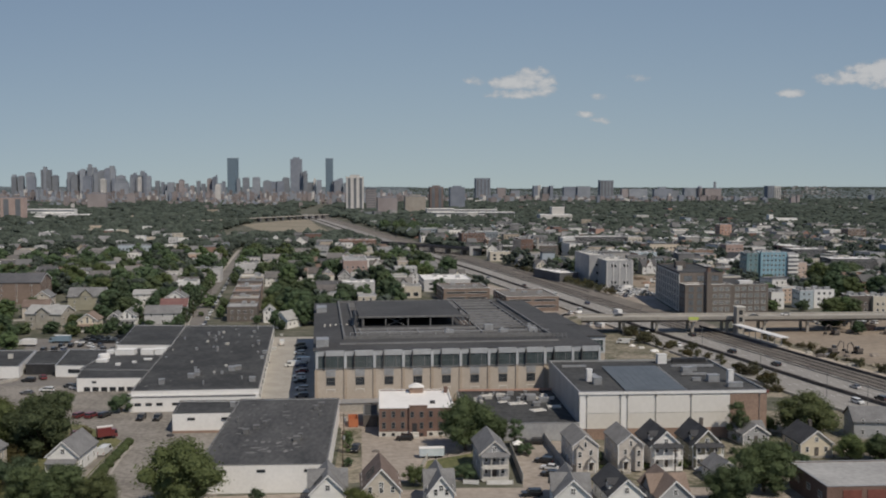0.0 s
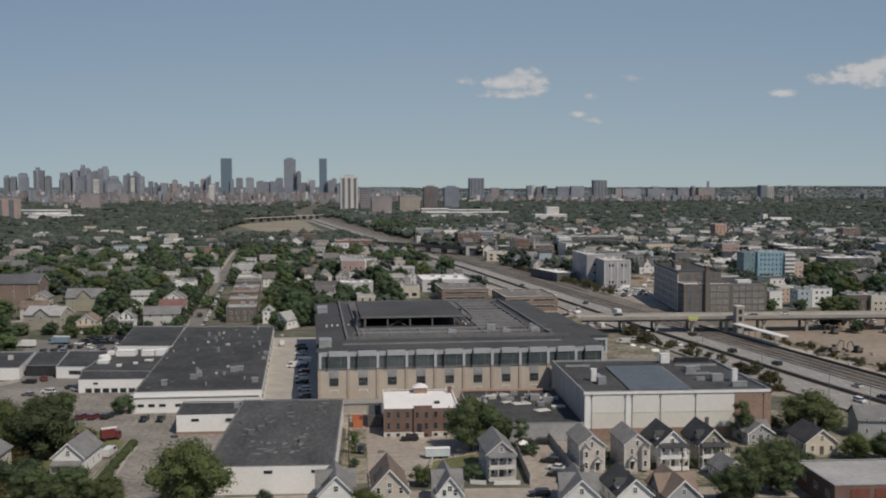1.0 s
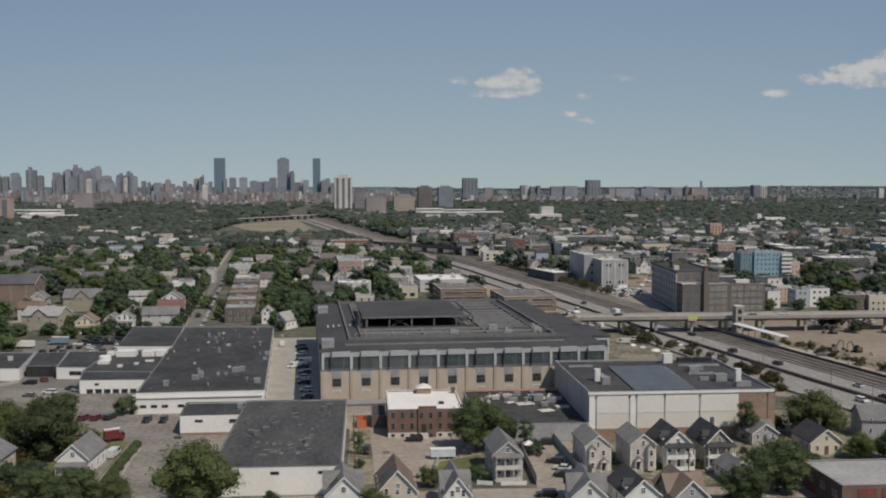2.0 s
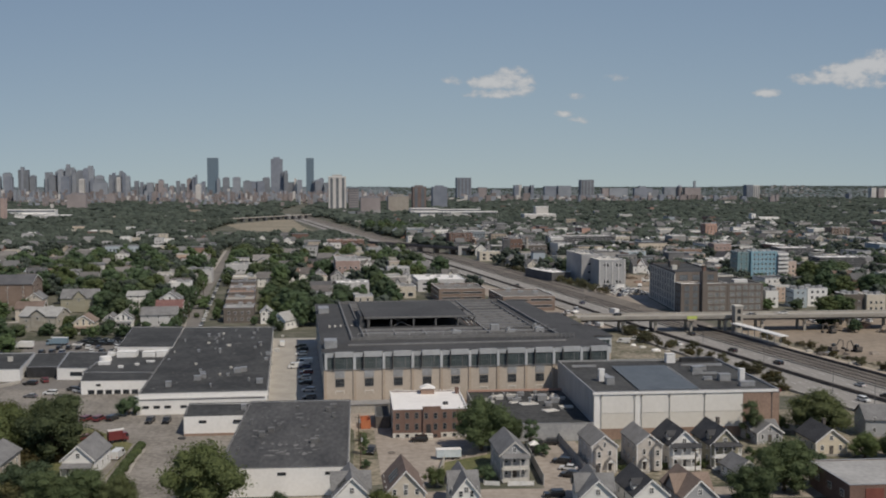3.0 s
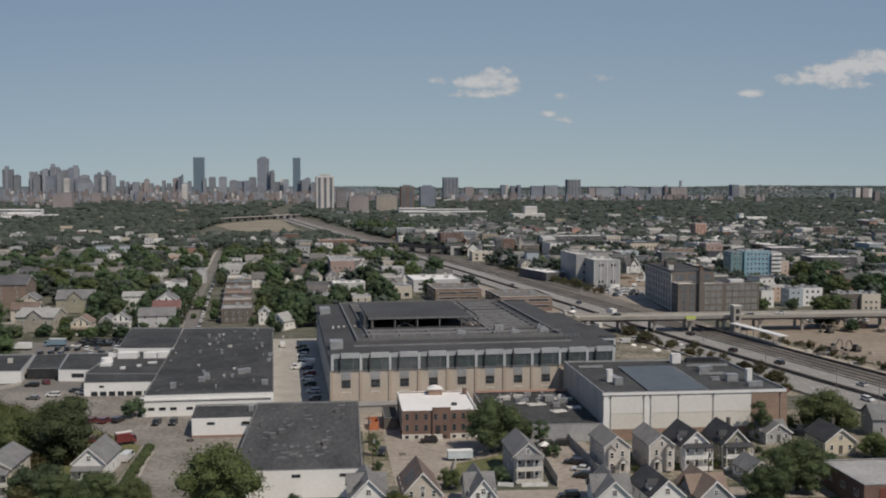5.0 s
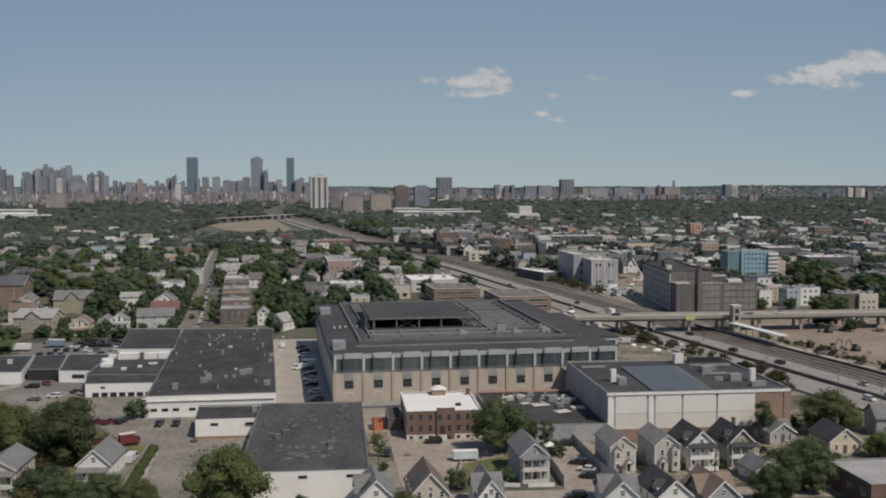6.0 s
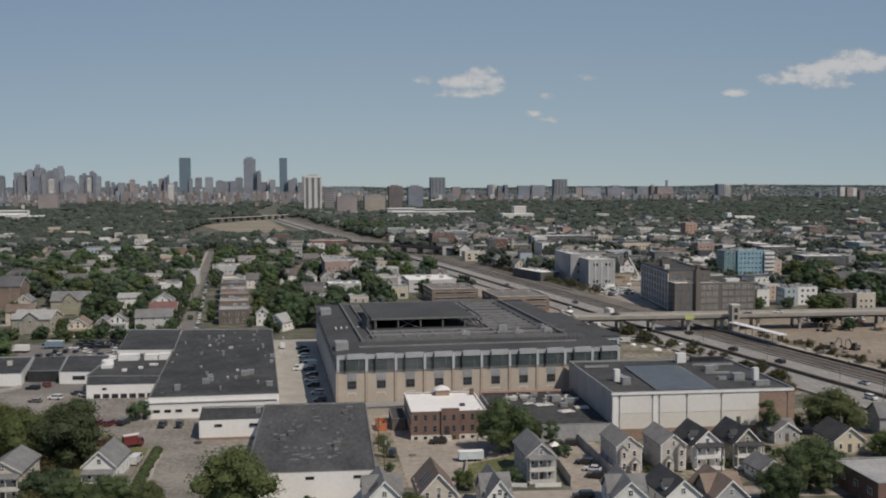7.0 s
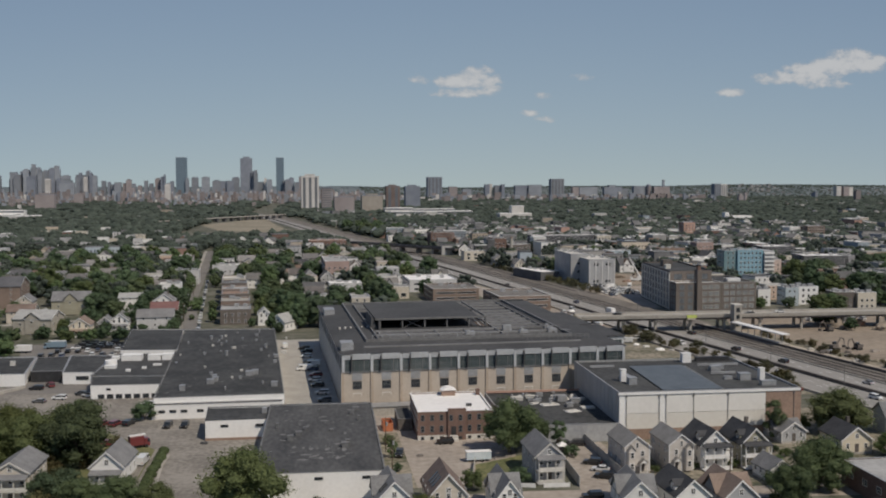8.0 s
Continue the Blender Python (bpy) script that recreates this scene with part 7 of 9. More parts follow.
def town():
    rnd = random.Random(77)
    join_windows(True)
    kinds = [house(0, -300, 0, 8.5, 13, 6.6, 10.6, label="two-storey clapboard house with gable roof", porch=1),
             house(0, -300, 0, 9.5, 12, 9.0, 12.6, label="tall three-storey clapboard house with gable roof", porch=2, chimney=False),
             house(0, -300, 0, 8, 11, 5.8, 9.8, label="clapboard house with cross gables", cross=5.0),
             house(0, -300, 0, 9.5, 10, 6.2, 9.2, label="low-pitched clapboard house with chimney")]
    flats = []
    for k, (w, d, h) in enumerate(((9.5, 15, 10.2), (12, 16, 10.5), (18, 13, 10.8))):
        ob, local = flat_block("triple_decker", "flat-roofed three-storey wooden flats", rect(-w / 2, -300 - d / 2, w / 2, -300 + d / 2), h, SIDING, (GREY_ROOF, BITUMEN, DULL_METAL)[k], 0.35, GREY_METAL)
        windows_all(ob, local, h, 1.4, 3.2, 1.2, 1.6, 2.9, (0, 3), 1, 2)
        put_joined(ob)
        flats.append(ob)
    join_windows(False)
    placed = []

    def try_put(x, y, proto, turn, gap=9.0, scale=1.0):
        if not is_free(x, y, 6) or any(abs(x - a) < gap and abs(y - b) < gap + 4 for a, b in placed):
            return False
        placed.append((x, y))
        copy_thing(proto, pose(x, y, 0, 0, 0, turn) @ Matrix.Scale(scale, 4))
        return True

    made = 0
    # behind the depot: streets of large pale houses with few trees between
    for row in range(16):
        y = 690 + 22 * row
        for col in range(6):
            x = -58 + 20 * col - 0.06 * (y - 690) + rnd.uniform(-2.5, 2.5)
            if x < road_x(y) - 34 and rnd.random() < 0.48:
                made += try_put(x, y + rnd.uniform(-3, 3), rnd.choice(kinds + flats[:2]), rnd.choice((4, 4, 94)) + rnd.uniform(-3, 3), 8, rnd.uniform(0.95, 1.2))
    # left: streets of houses that run away from the camera
    for col in (0, -1, 1, -2, 2, -3, 3, -4, 4, -5, 5, 6):
        y = 486.0
        while y < 930:
            sx = street_x(y) + col * 52
            for side in (-1, 1):
                x = sx + side * (17 + rnd.uniform(-3, 3))
                if made < 190 and x > -0.4 * y - 10 and x < road_x(y) - 40 and rnd.random() < 0.62:
                    proto = rnd.choice(kinds + kinds + flats[:1])
                    made += try_put(x, y, proto, 90 * side + 4 + rnd.choice((0, 0, 90)), 9, rnd.uniform(0.88, 1.1))
            y += rnd.uniform(14, 21)
    # right: denser blocks and flats beyond the railway
    for _ in range(900):
        y = 505 + 620 * rnd.random() ** 1.2
        x = rnd.uniform(road_x(y) + 48, 0.56 * y + 60)
        if made < 268:
            made += try_put(x, y, rnd.choice(kinds + flats + flats), rnd.choice((0, 90)) + rnd.uniform(-6, 6) + 8, 12, rnd.uniform(0.9, 1.25))
    for ob in kinds + flats:
        for o in (*ob.children_recursive, ob):
            bpy.data.objects.remove(o)
    planted = 0
    spots = []
    for _ in range(6000):
        y = 476 + 480 * rnd.random()
        x = rnd.uniform(-0.4 * y - 20, 0.6 * y + 20)
        right = x > road_x(y)
        if right and rnd.random() < 0.72:
            continue
        if -62 < x < 80 and y < 1000 and rnd.random() < 0.35:
            continue
        if not is_free(x, y, 4) or any(abs(x - a) < 7.5 and abs(y - b) < 9 for a, b in placed) or any(abs(x - a) < 7 and abs(y - b) < 8 for a, b in spots):
            continue
        spots.append((x, y))
        plant("tree", rnd.choice(MID_TREES), x, y, rnd.uniform(1.0, 1.5) if right else rnd.uniform(1.15, 1.9), rnd.uniform(0, 360), "leafy street tree among the houses", "tree", "town trees", rnd.uniform(0.95, 1.2))
        planted += 1
        if planted >= 262:
            break
    return placed, spots


HOUSES, TREES = town()


def garden_shrubs():
    """Low greenery in the gardens round the houses behind the warehouses."""
    rnd = random.Random(41)
    keep = [(-145, 497, 8), (-130, 513, 8), (-139, 521, 7), (-139, 586, 9), (-114, 518, 11), (-113, 544, 10), (-117, 569, 9), (-168, 508, 12), (-172, 590, 12), (-198, 590, 8), (-188, 548, 9), (-222, 622, 18), (-205, 476, 8)]
    made = 0
    while made < 56:
        x, y = rnd.uniform(-222, -98), rnd.choice((rnd.uniform(474, 606), rnd.uniform(474, 606), rnd.uniform(473, 488)))
        if any(abs(x - a) < r and abs(y - b) < r for a, b, r in keep):
            continue
        ob = thing("shrub", "leafy garden shrub among the houses", "shrub", x, y, 0, rnd.uniform(0, 360), "garden shrubs")
        k = rnd.choice((0.7, 0.9, 1.1, 1.5))
        ob.scale = (k * rnd.uniform(0.9, 1.4), k, k)
        link_part("crown", GARDEN_CROWN, ob)
        made += 1
    for x in (56.0, 66.6, 77.0, 88.4, 95.0, 108.5):
        for y in (242, 249, 256):
            ob = thing("shrub", "leafy shrub in the gap between houses", "shrub", x + rnd.uniform(-0.6, 0.6), y + rnd.uniform(-2, 2), 0, rnd.uniform(0, 360), "garden shrubs")
            k = rnd.choice((0.5, 0.65, 0.8))
            ob.scale = (k * 0.8, k * 1.3, k)
            link_part("crown", GARDEN_FINE, ob)


GARDEN_FINE = tree_meshes(54, 4.0, 2.6, 1300, 0.16, 10, 1, core=0.8)[1]
GARDEN_CROWN = tree_meshes(53, 4.0, 2.8, 500, 0.26, 9, 1, core=0.85)[1]
garden_shrubs()


# ---- far town: hills, joined canopy, far houses ----
def ridge_height(x):
    h = 59 + 2.5 * noise.noise(Vector((x * 0.002, 1.3, 0))) + 1.6 * noise.noise(Vector((x * 0.03, 5, 0))) + 2.0 * noise.noise(Vector((x * 0.09, 7, 0)))
    h += 6 * max(0, min(1, (x - 1750) / 250)) - 5 * max(0, min(1, (x - 100) / 200)) * max(0, min(1, (1000 - x) / 200))
    return h


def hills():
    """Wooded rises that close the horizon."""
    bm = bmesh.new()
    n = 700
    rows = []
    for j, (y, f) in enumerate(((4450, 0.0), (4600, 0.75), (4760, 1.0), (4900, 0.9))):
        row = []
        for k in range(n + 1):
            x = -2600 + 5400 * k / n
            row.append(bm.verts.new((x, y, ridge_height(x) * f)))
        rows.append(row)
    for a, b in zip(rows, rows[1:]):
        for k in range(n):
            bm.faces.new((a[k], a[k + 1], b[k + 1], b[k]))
    # the blue in this hill colour stands for distance haze
    tagged(new("backdrop", to_mesh("backdrop", bm, material("haze_blue_hills", (0.062, 0.084, 0.088), (0.15, 0.174, 0.184), 0.012, 0.07, 0.9, contrast=0.3))), "low wooded hills along the horizon", "hills", kind="structure")


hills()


def hill_cover():
    """Woods and small houses on the rises along the horizon."""
    rnd = random.Random(31)
    ico = bmesh.new()
    bmesh.ops.create_icosphere(ico, subdivisions=1, radius=1.0)
    ico.verts.index_update()
    ball = [v.co.copy() for v in ico.verts]
    tris = [[v.index for v in f.verts] for f in ico.faces]
    ico.free()

    def slope(x, y):
        return ridge_height(x) * ((y - 4450) / 150 * 0.75 if y < 4600 else 0.75 + (y - 4600) / 160 * 0.25)

    verts, faces = [], []
    for _ in range(4800):
        x, y = rnd.uniform(150, 2900), rnd.uniform(4452, 4735)
        r, z = rnd.uniform(3.5, 7), slope(x, y)
        q = len(verts)
        verts += [(x + v.x * r * rnd.uniform(0.8, 1.2), y + v.y * r, z + v.z * r * 0.42 * rnd.uniform(0.8, 1.2)) for v in ball]
        faces += [[q + i for i in t] for t in tris]
    mesh = bpy.data.meshes.new("hill_woods")
    mesh.from_pydata(verts, [], faces)
    mesh.materials.append(LEAVES_FAR_HAZED)
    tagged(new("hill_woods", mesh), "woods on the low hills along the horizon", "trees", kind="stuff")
    verts, faces = [], []
    for k in range(64):
        x = rnd.gauss(2090, 50) if k < 32 else rnd.gauss(1890, 50) if k < 50 else rnd.uniform(1700, 2850)
        y, w, h = rnd.uniform(4520, 4700) if k < 32 else rnd.uniform(4480, 4560), rnd.uniform(4, 9), rnd.uniform(6, 10)
        z, q = slope(x, y), len(verts)
        verts += [(x + dx, y + dy, z + zz) for zz in (-4, h) for dx, dy in ((-w, 0), (w, 0), (w, 9), (-w, 9))]
        faces += [[q + i for i in f] for f in ((4, 5, 6, 7), (0, 1, 5, 4), (1, 2, 6, 5), (2, 3, 7, 6), (3, 0, 4, 7))]
    mesh = bpy.data.meshes.new("hill_houses")
    mesh.from_pydata(verts, [], faces)
    mesh.materials.append(material("far_hill_walls", (0.17, 0.168, 0.165), (0.3, 0.297, 0.29), 0.01, 0.06, 0.9, island=0.4))
    tagged(new("hill_houses", mesh), "small pale houses scattered over the far hills", "houses", kind="stuff")


hill_cover()


def far_canopy():
    rnd = random.Random(9)
    ico = bmesh.new()
    bmesh.ops.create_icosphere(ico, subdivisions=1, radius=1.0)
    ico.verts.index_update()
    V = np.array([v.co[:] for v in ico.verts])
    Fc = np.array([[v.index for v in f.verts] for f in ico.faces])
    ico.free()
    gen = np.random.default_rng(4)
    LIGHT = []
    for m in range(4):
        _, mesh = tree_meshes(81 + m, 10.0, 4.8, 150, 0.5, 11, 1, core=0.95, full=0.05)
        LIGHT.append((np.array([v.co[:] for v in mesh.vertices]), [list(f.vertices) for f in mesh.polygons]))
    vs, fs, n = [], [], 0
    y = 480.0
    while y < 4430:
        step = 10.5 if y < 1050 else 0.0096 * y + 2.4
        x = -0.42 * y - 40
        while x < 0.64 * y + 40:
            px, py = x + rnd.uniform(-0.5, 0.5) * step, y + rnd.uniform(-0.5, 0.5) * step
            x += step * rnd.uniform(0.8, 1.3)
            right = px > road_x(py)
            town_part = noise.noise(Vector((px * 0.004, py * 0.0028, 3.0)))
            keep = (0.9 if not right else 0.72) + 0.5 * town_part
            if right and (py > 1400 or px > 0.44 * py):
                keep += 0.35
            if py < 1050:
                keep *= 0.72 if right else (0.45 if -62 < px < 80 else 0.62)
            if rnd.random() > keep or not is_free(px, py, 3):
                continue
            if py < 1050 and (any(abs(px - a) < 8 and abs(py - b) < 9 for a, b in HOUSES) or any(abs(px - a) < 5 and abs(py - b) < 5 for a, b in TREES)):
                continue
            if py < 1050:
                pick = LIGHT[rnd.randrange(len(LIGHT))]
                k, a = rnd.uniform(0.95, 1.6), rnd.random() * math.tau
                turn = np.array([[math.cos(a), -math.sin(a), 0], [math.sin(a), math.cos(a), 0], [0, 0, 1]])
                vs.append((pick[0] @ turn.T) * k + np.array([px, py, 0]))
                fs += [[i + n for i in f] for f in pick[1]]
                n += len(pick[0])
                continue
            r = (0.42 + 0.3 * rnd.random()) * step * 0.9 + 1.2
            h = min(rnd.uniform(7, 14) + 0.0005 * py, 17)
            for q in range(3 if py < 1500 else 2):
                c = np.array([px + rnd.uniform(-0.6, 0.6) * r, py + rnd.uniform(-0.6, 0.6) * r, h * rnd.uniform(0.4, 0.62)])
                k = 1 + gen.normal(0, 0.16, (len(V), 1))
                vs.append(c + V * k * np.array([r * rnd.uniform(0.5, 0.85), r * rnd.uniform(0.5, 0.85), h * 0.45 * rnd.uniform(0.7, 1.0)]))
                fs += (Fc + n).tolist()
                n += len(V)
        y += step * 0.95
    mesh = bpy.data.meshes.new("distant_trees")
    mesh.from_pydata(np.concatenate(vs).tolist(), [], fs)
    mesh.materials.append(LEAVES_FAR_HAZED)
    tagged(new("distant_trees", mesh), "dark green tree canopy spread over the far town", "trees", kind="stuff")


far_canopy()

FAR_WALL = material("far_house_walls", (0.26, 0.252, 0.24), (0.48, 0.47, 0.45), 0.01, 0.06, 0.85, island=0.45)
FAR_ROOF = material("far_house_roofs", (0.09, 0.09, 0.092), (0.22, 0.22, 0.22), 0.01, 0.06, 0.9, island=0.55)


def far_houses():
    rnd = random.Random(21)
    verts, faces, mats = [], [], []

    def add(pts, quads, m):
        b = len(verts)
        verts.extend(pts)
        for q in quads:
            faces.append([b + k for k in q])
            mats.append(m)

    taken = {}

    def crowded(x, y, gap):
        i, j = int(x // 20), int(y // 20)
        return any(abs(x - a) < gap and abs(y - b) < gap for di in (-1, 0, 1) for dj in (-1, 0, 1) for a, b in taken.get((i + di, j + dj), ()))

    for q in range(9000):
        # dense blocks beyond the railway first, then the thinner town everywhere
        near = q < 4200
        y = 560 + 1000 * rnd.random() ** 0.9 if near else 700 + 3300 * rnd.random() ** 1.6
        x = rnd.uniform(road_x(y) + 50, 0.6 * y + 40) if near else rnd.uniform(-0.42 * y - 30, 0.62 * y + 40)
        right = x > road_x(y)
        if not near and (q % 5 > 2 or y > 1400 and rnd.random() < 0.74 - 1.1 * noise.noise(Vector((x * 0.003, y * 0.002, 8.0)))):
            continue
        if y > 2200 and rnd.random() < 0.45:
            continue
        if right and 600 < y < 1700 and x > 0.44 * y and rnd.random() < 0.65:
            continue
        if right and 1375 < y < 1612 and x < road_x(y) + 122:
            continue
        if near and noise.noise(Vector((x * 0.011, y * 0.008, 2.0))) < -0.22:
            continue
        if not is_free(x, y, 8) or (not right and rnd.random() < (0.5 if y < 1500 else 0.66)) or (y < 1130 and any(abs(x - a) < 12 and abs(y - b) < 13 for a, b in HOUSES)) or crowded(x, y, 14):
            continue
        taken.setdefault((int(x // 20), int(y // 20)), []).append((x, y))
        big = rnd.random() < (0.2 if right else 0.1)
        w, d = (rnd.uniform(14, 30), rnd.uniform(10, 16)) if big else (rnd.uniform(8, 12), rnd.uniform(9, 14))
        h = rnd.uniform(8, 16) if big else rnd.uniform(7, 10)
        wall = rnd.choice((0, 0, 3, 1, 4, 5, 6) if right else (0, 0, 3, 4, 5, 6, 6))
        if y > 1600 and wall == 6:
            wall = 0
        a = radians(rnd.choice((4, 94)) + rnd.uniform(-10, 10))
        c, s = math.cos(a), math.sin(a)
        P = [(x + u * c - v * s, y + u * s + v * c) for u, v in ((-w / 2, -d / 2), (w / 2, -d / 2), (w / 2, d / 2), (-w / 2, d / 2))]
        add([(*p, 0) for p in P] + [(*p, h) for p in P], [(0, 1, 5, 4), (1, 2, 6, 5), (2, 3, 7, 6), (3, 0, 4, 7)], wall)
        if big or rnd.random() < (0.66 if near else 0.35):
            if near and rnd.random() < 0.6:
                for _ in range(rnd.choice((1, 2, 3))):
                    u, v, k = x + rnd.uniform(-0.3, 0.3) * w, y + rnd.uniform(-0.3, 0.3) * d, rnd.uniform(0.6, 1.6)
                    add([(u + e * k, v + f * k, zz) for zz in (h + 0.5, h + 0.8 + k * 1.2) for e, f in ((-1, -1), (1, -1), (1, 1), (-1, 1))], [(4, 5, 6, 7), (0, 1, 5, 4), (1, 2, 6, 5), (2, 3, 7, 6), (3, 0, 4, 7)], rnd.choice((0, 1, 6)))
            add([(*p, h) for p in P] + [(*p, h + 0.6) for p in inset(P, -0.3)], [(4, 5, 6, 7), (0, 1, 5, 4), (1, 2, 6, 5), (2, 3, 7, 6), (3, 0, 4, 7)], 6 if rnd.random() < 0.26 else 1)
        else:
            r1 = tuple((Vector(P[0]) + Vector(P[1])) / 2)
            r2 = tuple((Vector(P[2]) + Vector(P[3])) / 2)
            top = h + 0.42 * w
            add([(*p, h) for p in inset(P, -0.4)] + [(*r1, top), (*r2, top)], [(0, 4, 5, 3), (1, 2, 5, 4)], 1)
            add([(*P[0], h), (*P[1], h), (*r1, top - 0.2), (*P[2], h), (*P[3], h), (*r2, top - 0.2)], [(0, 1, 2), (3, 4, 5)], wall)
        # rows of windows on the near wall
        n = int(w / 3.2)
        for f in range(int(h / 3.4)):
            for k in range(n):
                u = -w / 2 + (k + 0.5) * w / n
                for v, sgn in ((-d / 2 - 0.06, -1), (d / 2 + 0.06, 1)):
                    if a > 0.8 and sgn > 0:
                        continue
                    q = [(x + uu * c - v * s, y + uu * s + v * c, zz) for uu, zz in ((u - 0.6, 1.2 + 3.2 * f), (u + 0.6, 1.2 + 3.2 * f), (u + 0.6, 2.8 + 3.2 * f), (u - 0.6, 2.8 + 3.2 * f))]
                    if y < 1700:
                        add(q, [(0, 1, 2, 3)], 2)
    mesh = bpy.data.meshes.new("distant_houses")
    mesh.from_pydata(verts, [], faces)
    for m in (FAR_WALL, FAR_ROOF, GLASS, material("far_red_walls", (0.24, 0.15, 0.12), (0.34, 0.22, 0.18), 0.01, 0.06, 0.9, island=0.4),
              material("far_tan_walls", (0.42, 0.36, 0.28), (0.56, 0.49, 0.4), 0.01, 0.06, 0.9, island=0.3), material("far_blue_walls", (0.26, 0.3, 0.33), (0.38, 0.42, 0.45), 0.01, 0.06, 0.9, island=0.4),
              material("far_white_walls", (0.66, 0.65, 0.62), (0.78, 0.77, 0.74), 0.01, 0.06, 0.8, island=0.12)):
        mesh.materials.append(m)
    mesh.polygons.foreach_set("material_index", mats)
    tagged(new("distant_houses", mesh), "pale roofs and walls of the far town", "houses", kind="stuff")


far_houses()


def far_bridges():
    ob = thing("railway_bridge", "dark long railway bridge across the far highway", "bridge", 55, 1062, 0, -50)
    part("deck", boxes((-85, -6, 5.2, 85, 6, 6.8)), SOOT_BRICK, ob)
    part("parapet", boxes((-85, -6.3, 6.8, 85, -6.0, 7.8), (-85, 6.0, 6.8, 85, 6.3, 7.8)), CHARCOAL, ob)
    for x in (-72, -45, -22, 3, 28, 52, 75):
        part("pier", boxes((x - 1.2, -3.5, -0.3, x + 1.2, 3.5, 5.2)), CONCRETE, ob)
    ob = thing("viaduct", "grey far-off road viaduct beyond the field", "bridge", -222, 1938, 0, 60)
    part("deck", boxes((-225, -5, 7.0, 225, 5, 8.4)), CONCRETE, ob)
    for k in range(18):
        part("pier", boxes((-218 + 25 * k, -3.5, -0.3, -213 + 25 * k, 3.5, 7.0)), CHARCOAL, ob)


far_bridges()


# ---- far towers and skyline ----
# distance haze is put into these blue-grey and dulled brick colours
HAZE_GLASS = glass_material("hazed_tower_glass", (0.17, 0.23, 0.28), 0.4)
GREY_TOWER = material("hazed_grey_tower", (0.175, 0.195, 0.235), (0.24, 0.26, 0.3), 0.01, 0.05, 0.7)
DIM_TOWER = material("hazed_blue_tower", (0.2, 0.217, 0.244), (0.27, 0.287, 0.314), 0.01, 0.05, 0.7, vary=0.25)
BRICK_TOWER = material("hazed_brick_tower", (0.24, 0.21, 0.208), (0.31, 0.275, 0.27), 0.01, 0.05, 0.8, vary=0.25)
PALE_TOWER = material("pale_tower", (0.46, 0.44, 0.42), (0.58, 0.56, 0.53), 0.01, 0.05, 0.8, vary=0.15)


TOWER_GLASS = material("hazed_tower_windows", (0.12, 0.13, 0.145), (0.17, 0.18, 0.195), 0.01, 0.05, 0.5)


def tower(name, label, x, y, w, d, h, mat, bands=0, crown=0, turn=4, stripes=0, category="tower", stepped=0):
    ob = thing(name, label, category, x, y, 0, turn)
    part("shaft", boxes((-w / 2, 0, -0.5, w / 2, d, h)), mat, ob)
    part("roof", boxes((-w / 2 - 0.3, -0.3, h, w / 2 + 0.3, d + 0.3, h + 1.2)), WHITE_ROOF if mat in (WHITE_WALL, PALE_TOWER) else GREY_TOWER, ob)
    if stepped:
        part("upper_shaft", boxes((-w * 0.32, d * 0.1, h + 1.2, w * 0.36, d * 0.9, h + stepped)), mat, ob)
    if crown:
        part("plant_room", boxes((-w * 0.28, d * 0.2, h + 1.2, w * 0.28, d * 0.8, h + 1.2 + crown)), mat, ob)
    for k in range(bands):
        z = h * (k + 0.5) / bands
        part("window_band", boxes((-w / 2 + 0.6, -0.35, z, w / 2 - 0.6, -0.01, z + 0.45 * h / bands)), TOWER_GLASS, ob)
    for k in range(stripes):
        u = -w / 2 + (k + 0.5) * w / stripes
        part("window_strip", boxes((u - 0.22 * w / stripes, -0.4, 4, u + 0.22 * w / stripes, -0.01, h - 3)), TOWER_GLASS, ob)
    return ob


DARK_BROWN = material("dark_brown_brick", (0.15, 0.112, 0.1), (0.21, 0.165, 0.148), 0.03, 0.3, 0.9)
SALMON = material("dull_salmon_brick", (0.36, 0.275, 0.245), (0.44, 0.345, 0.31), 0.03, 0.3, 0.9)
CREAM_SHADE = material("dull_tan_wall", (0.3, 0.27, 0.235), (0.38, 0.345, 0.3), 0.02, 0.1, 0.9)


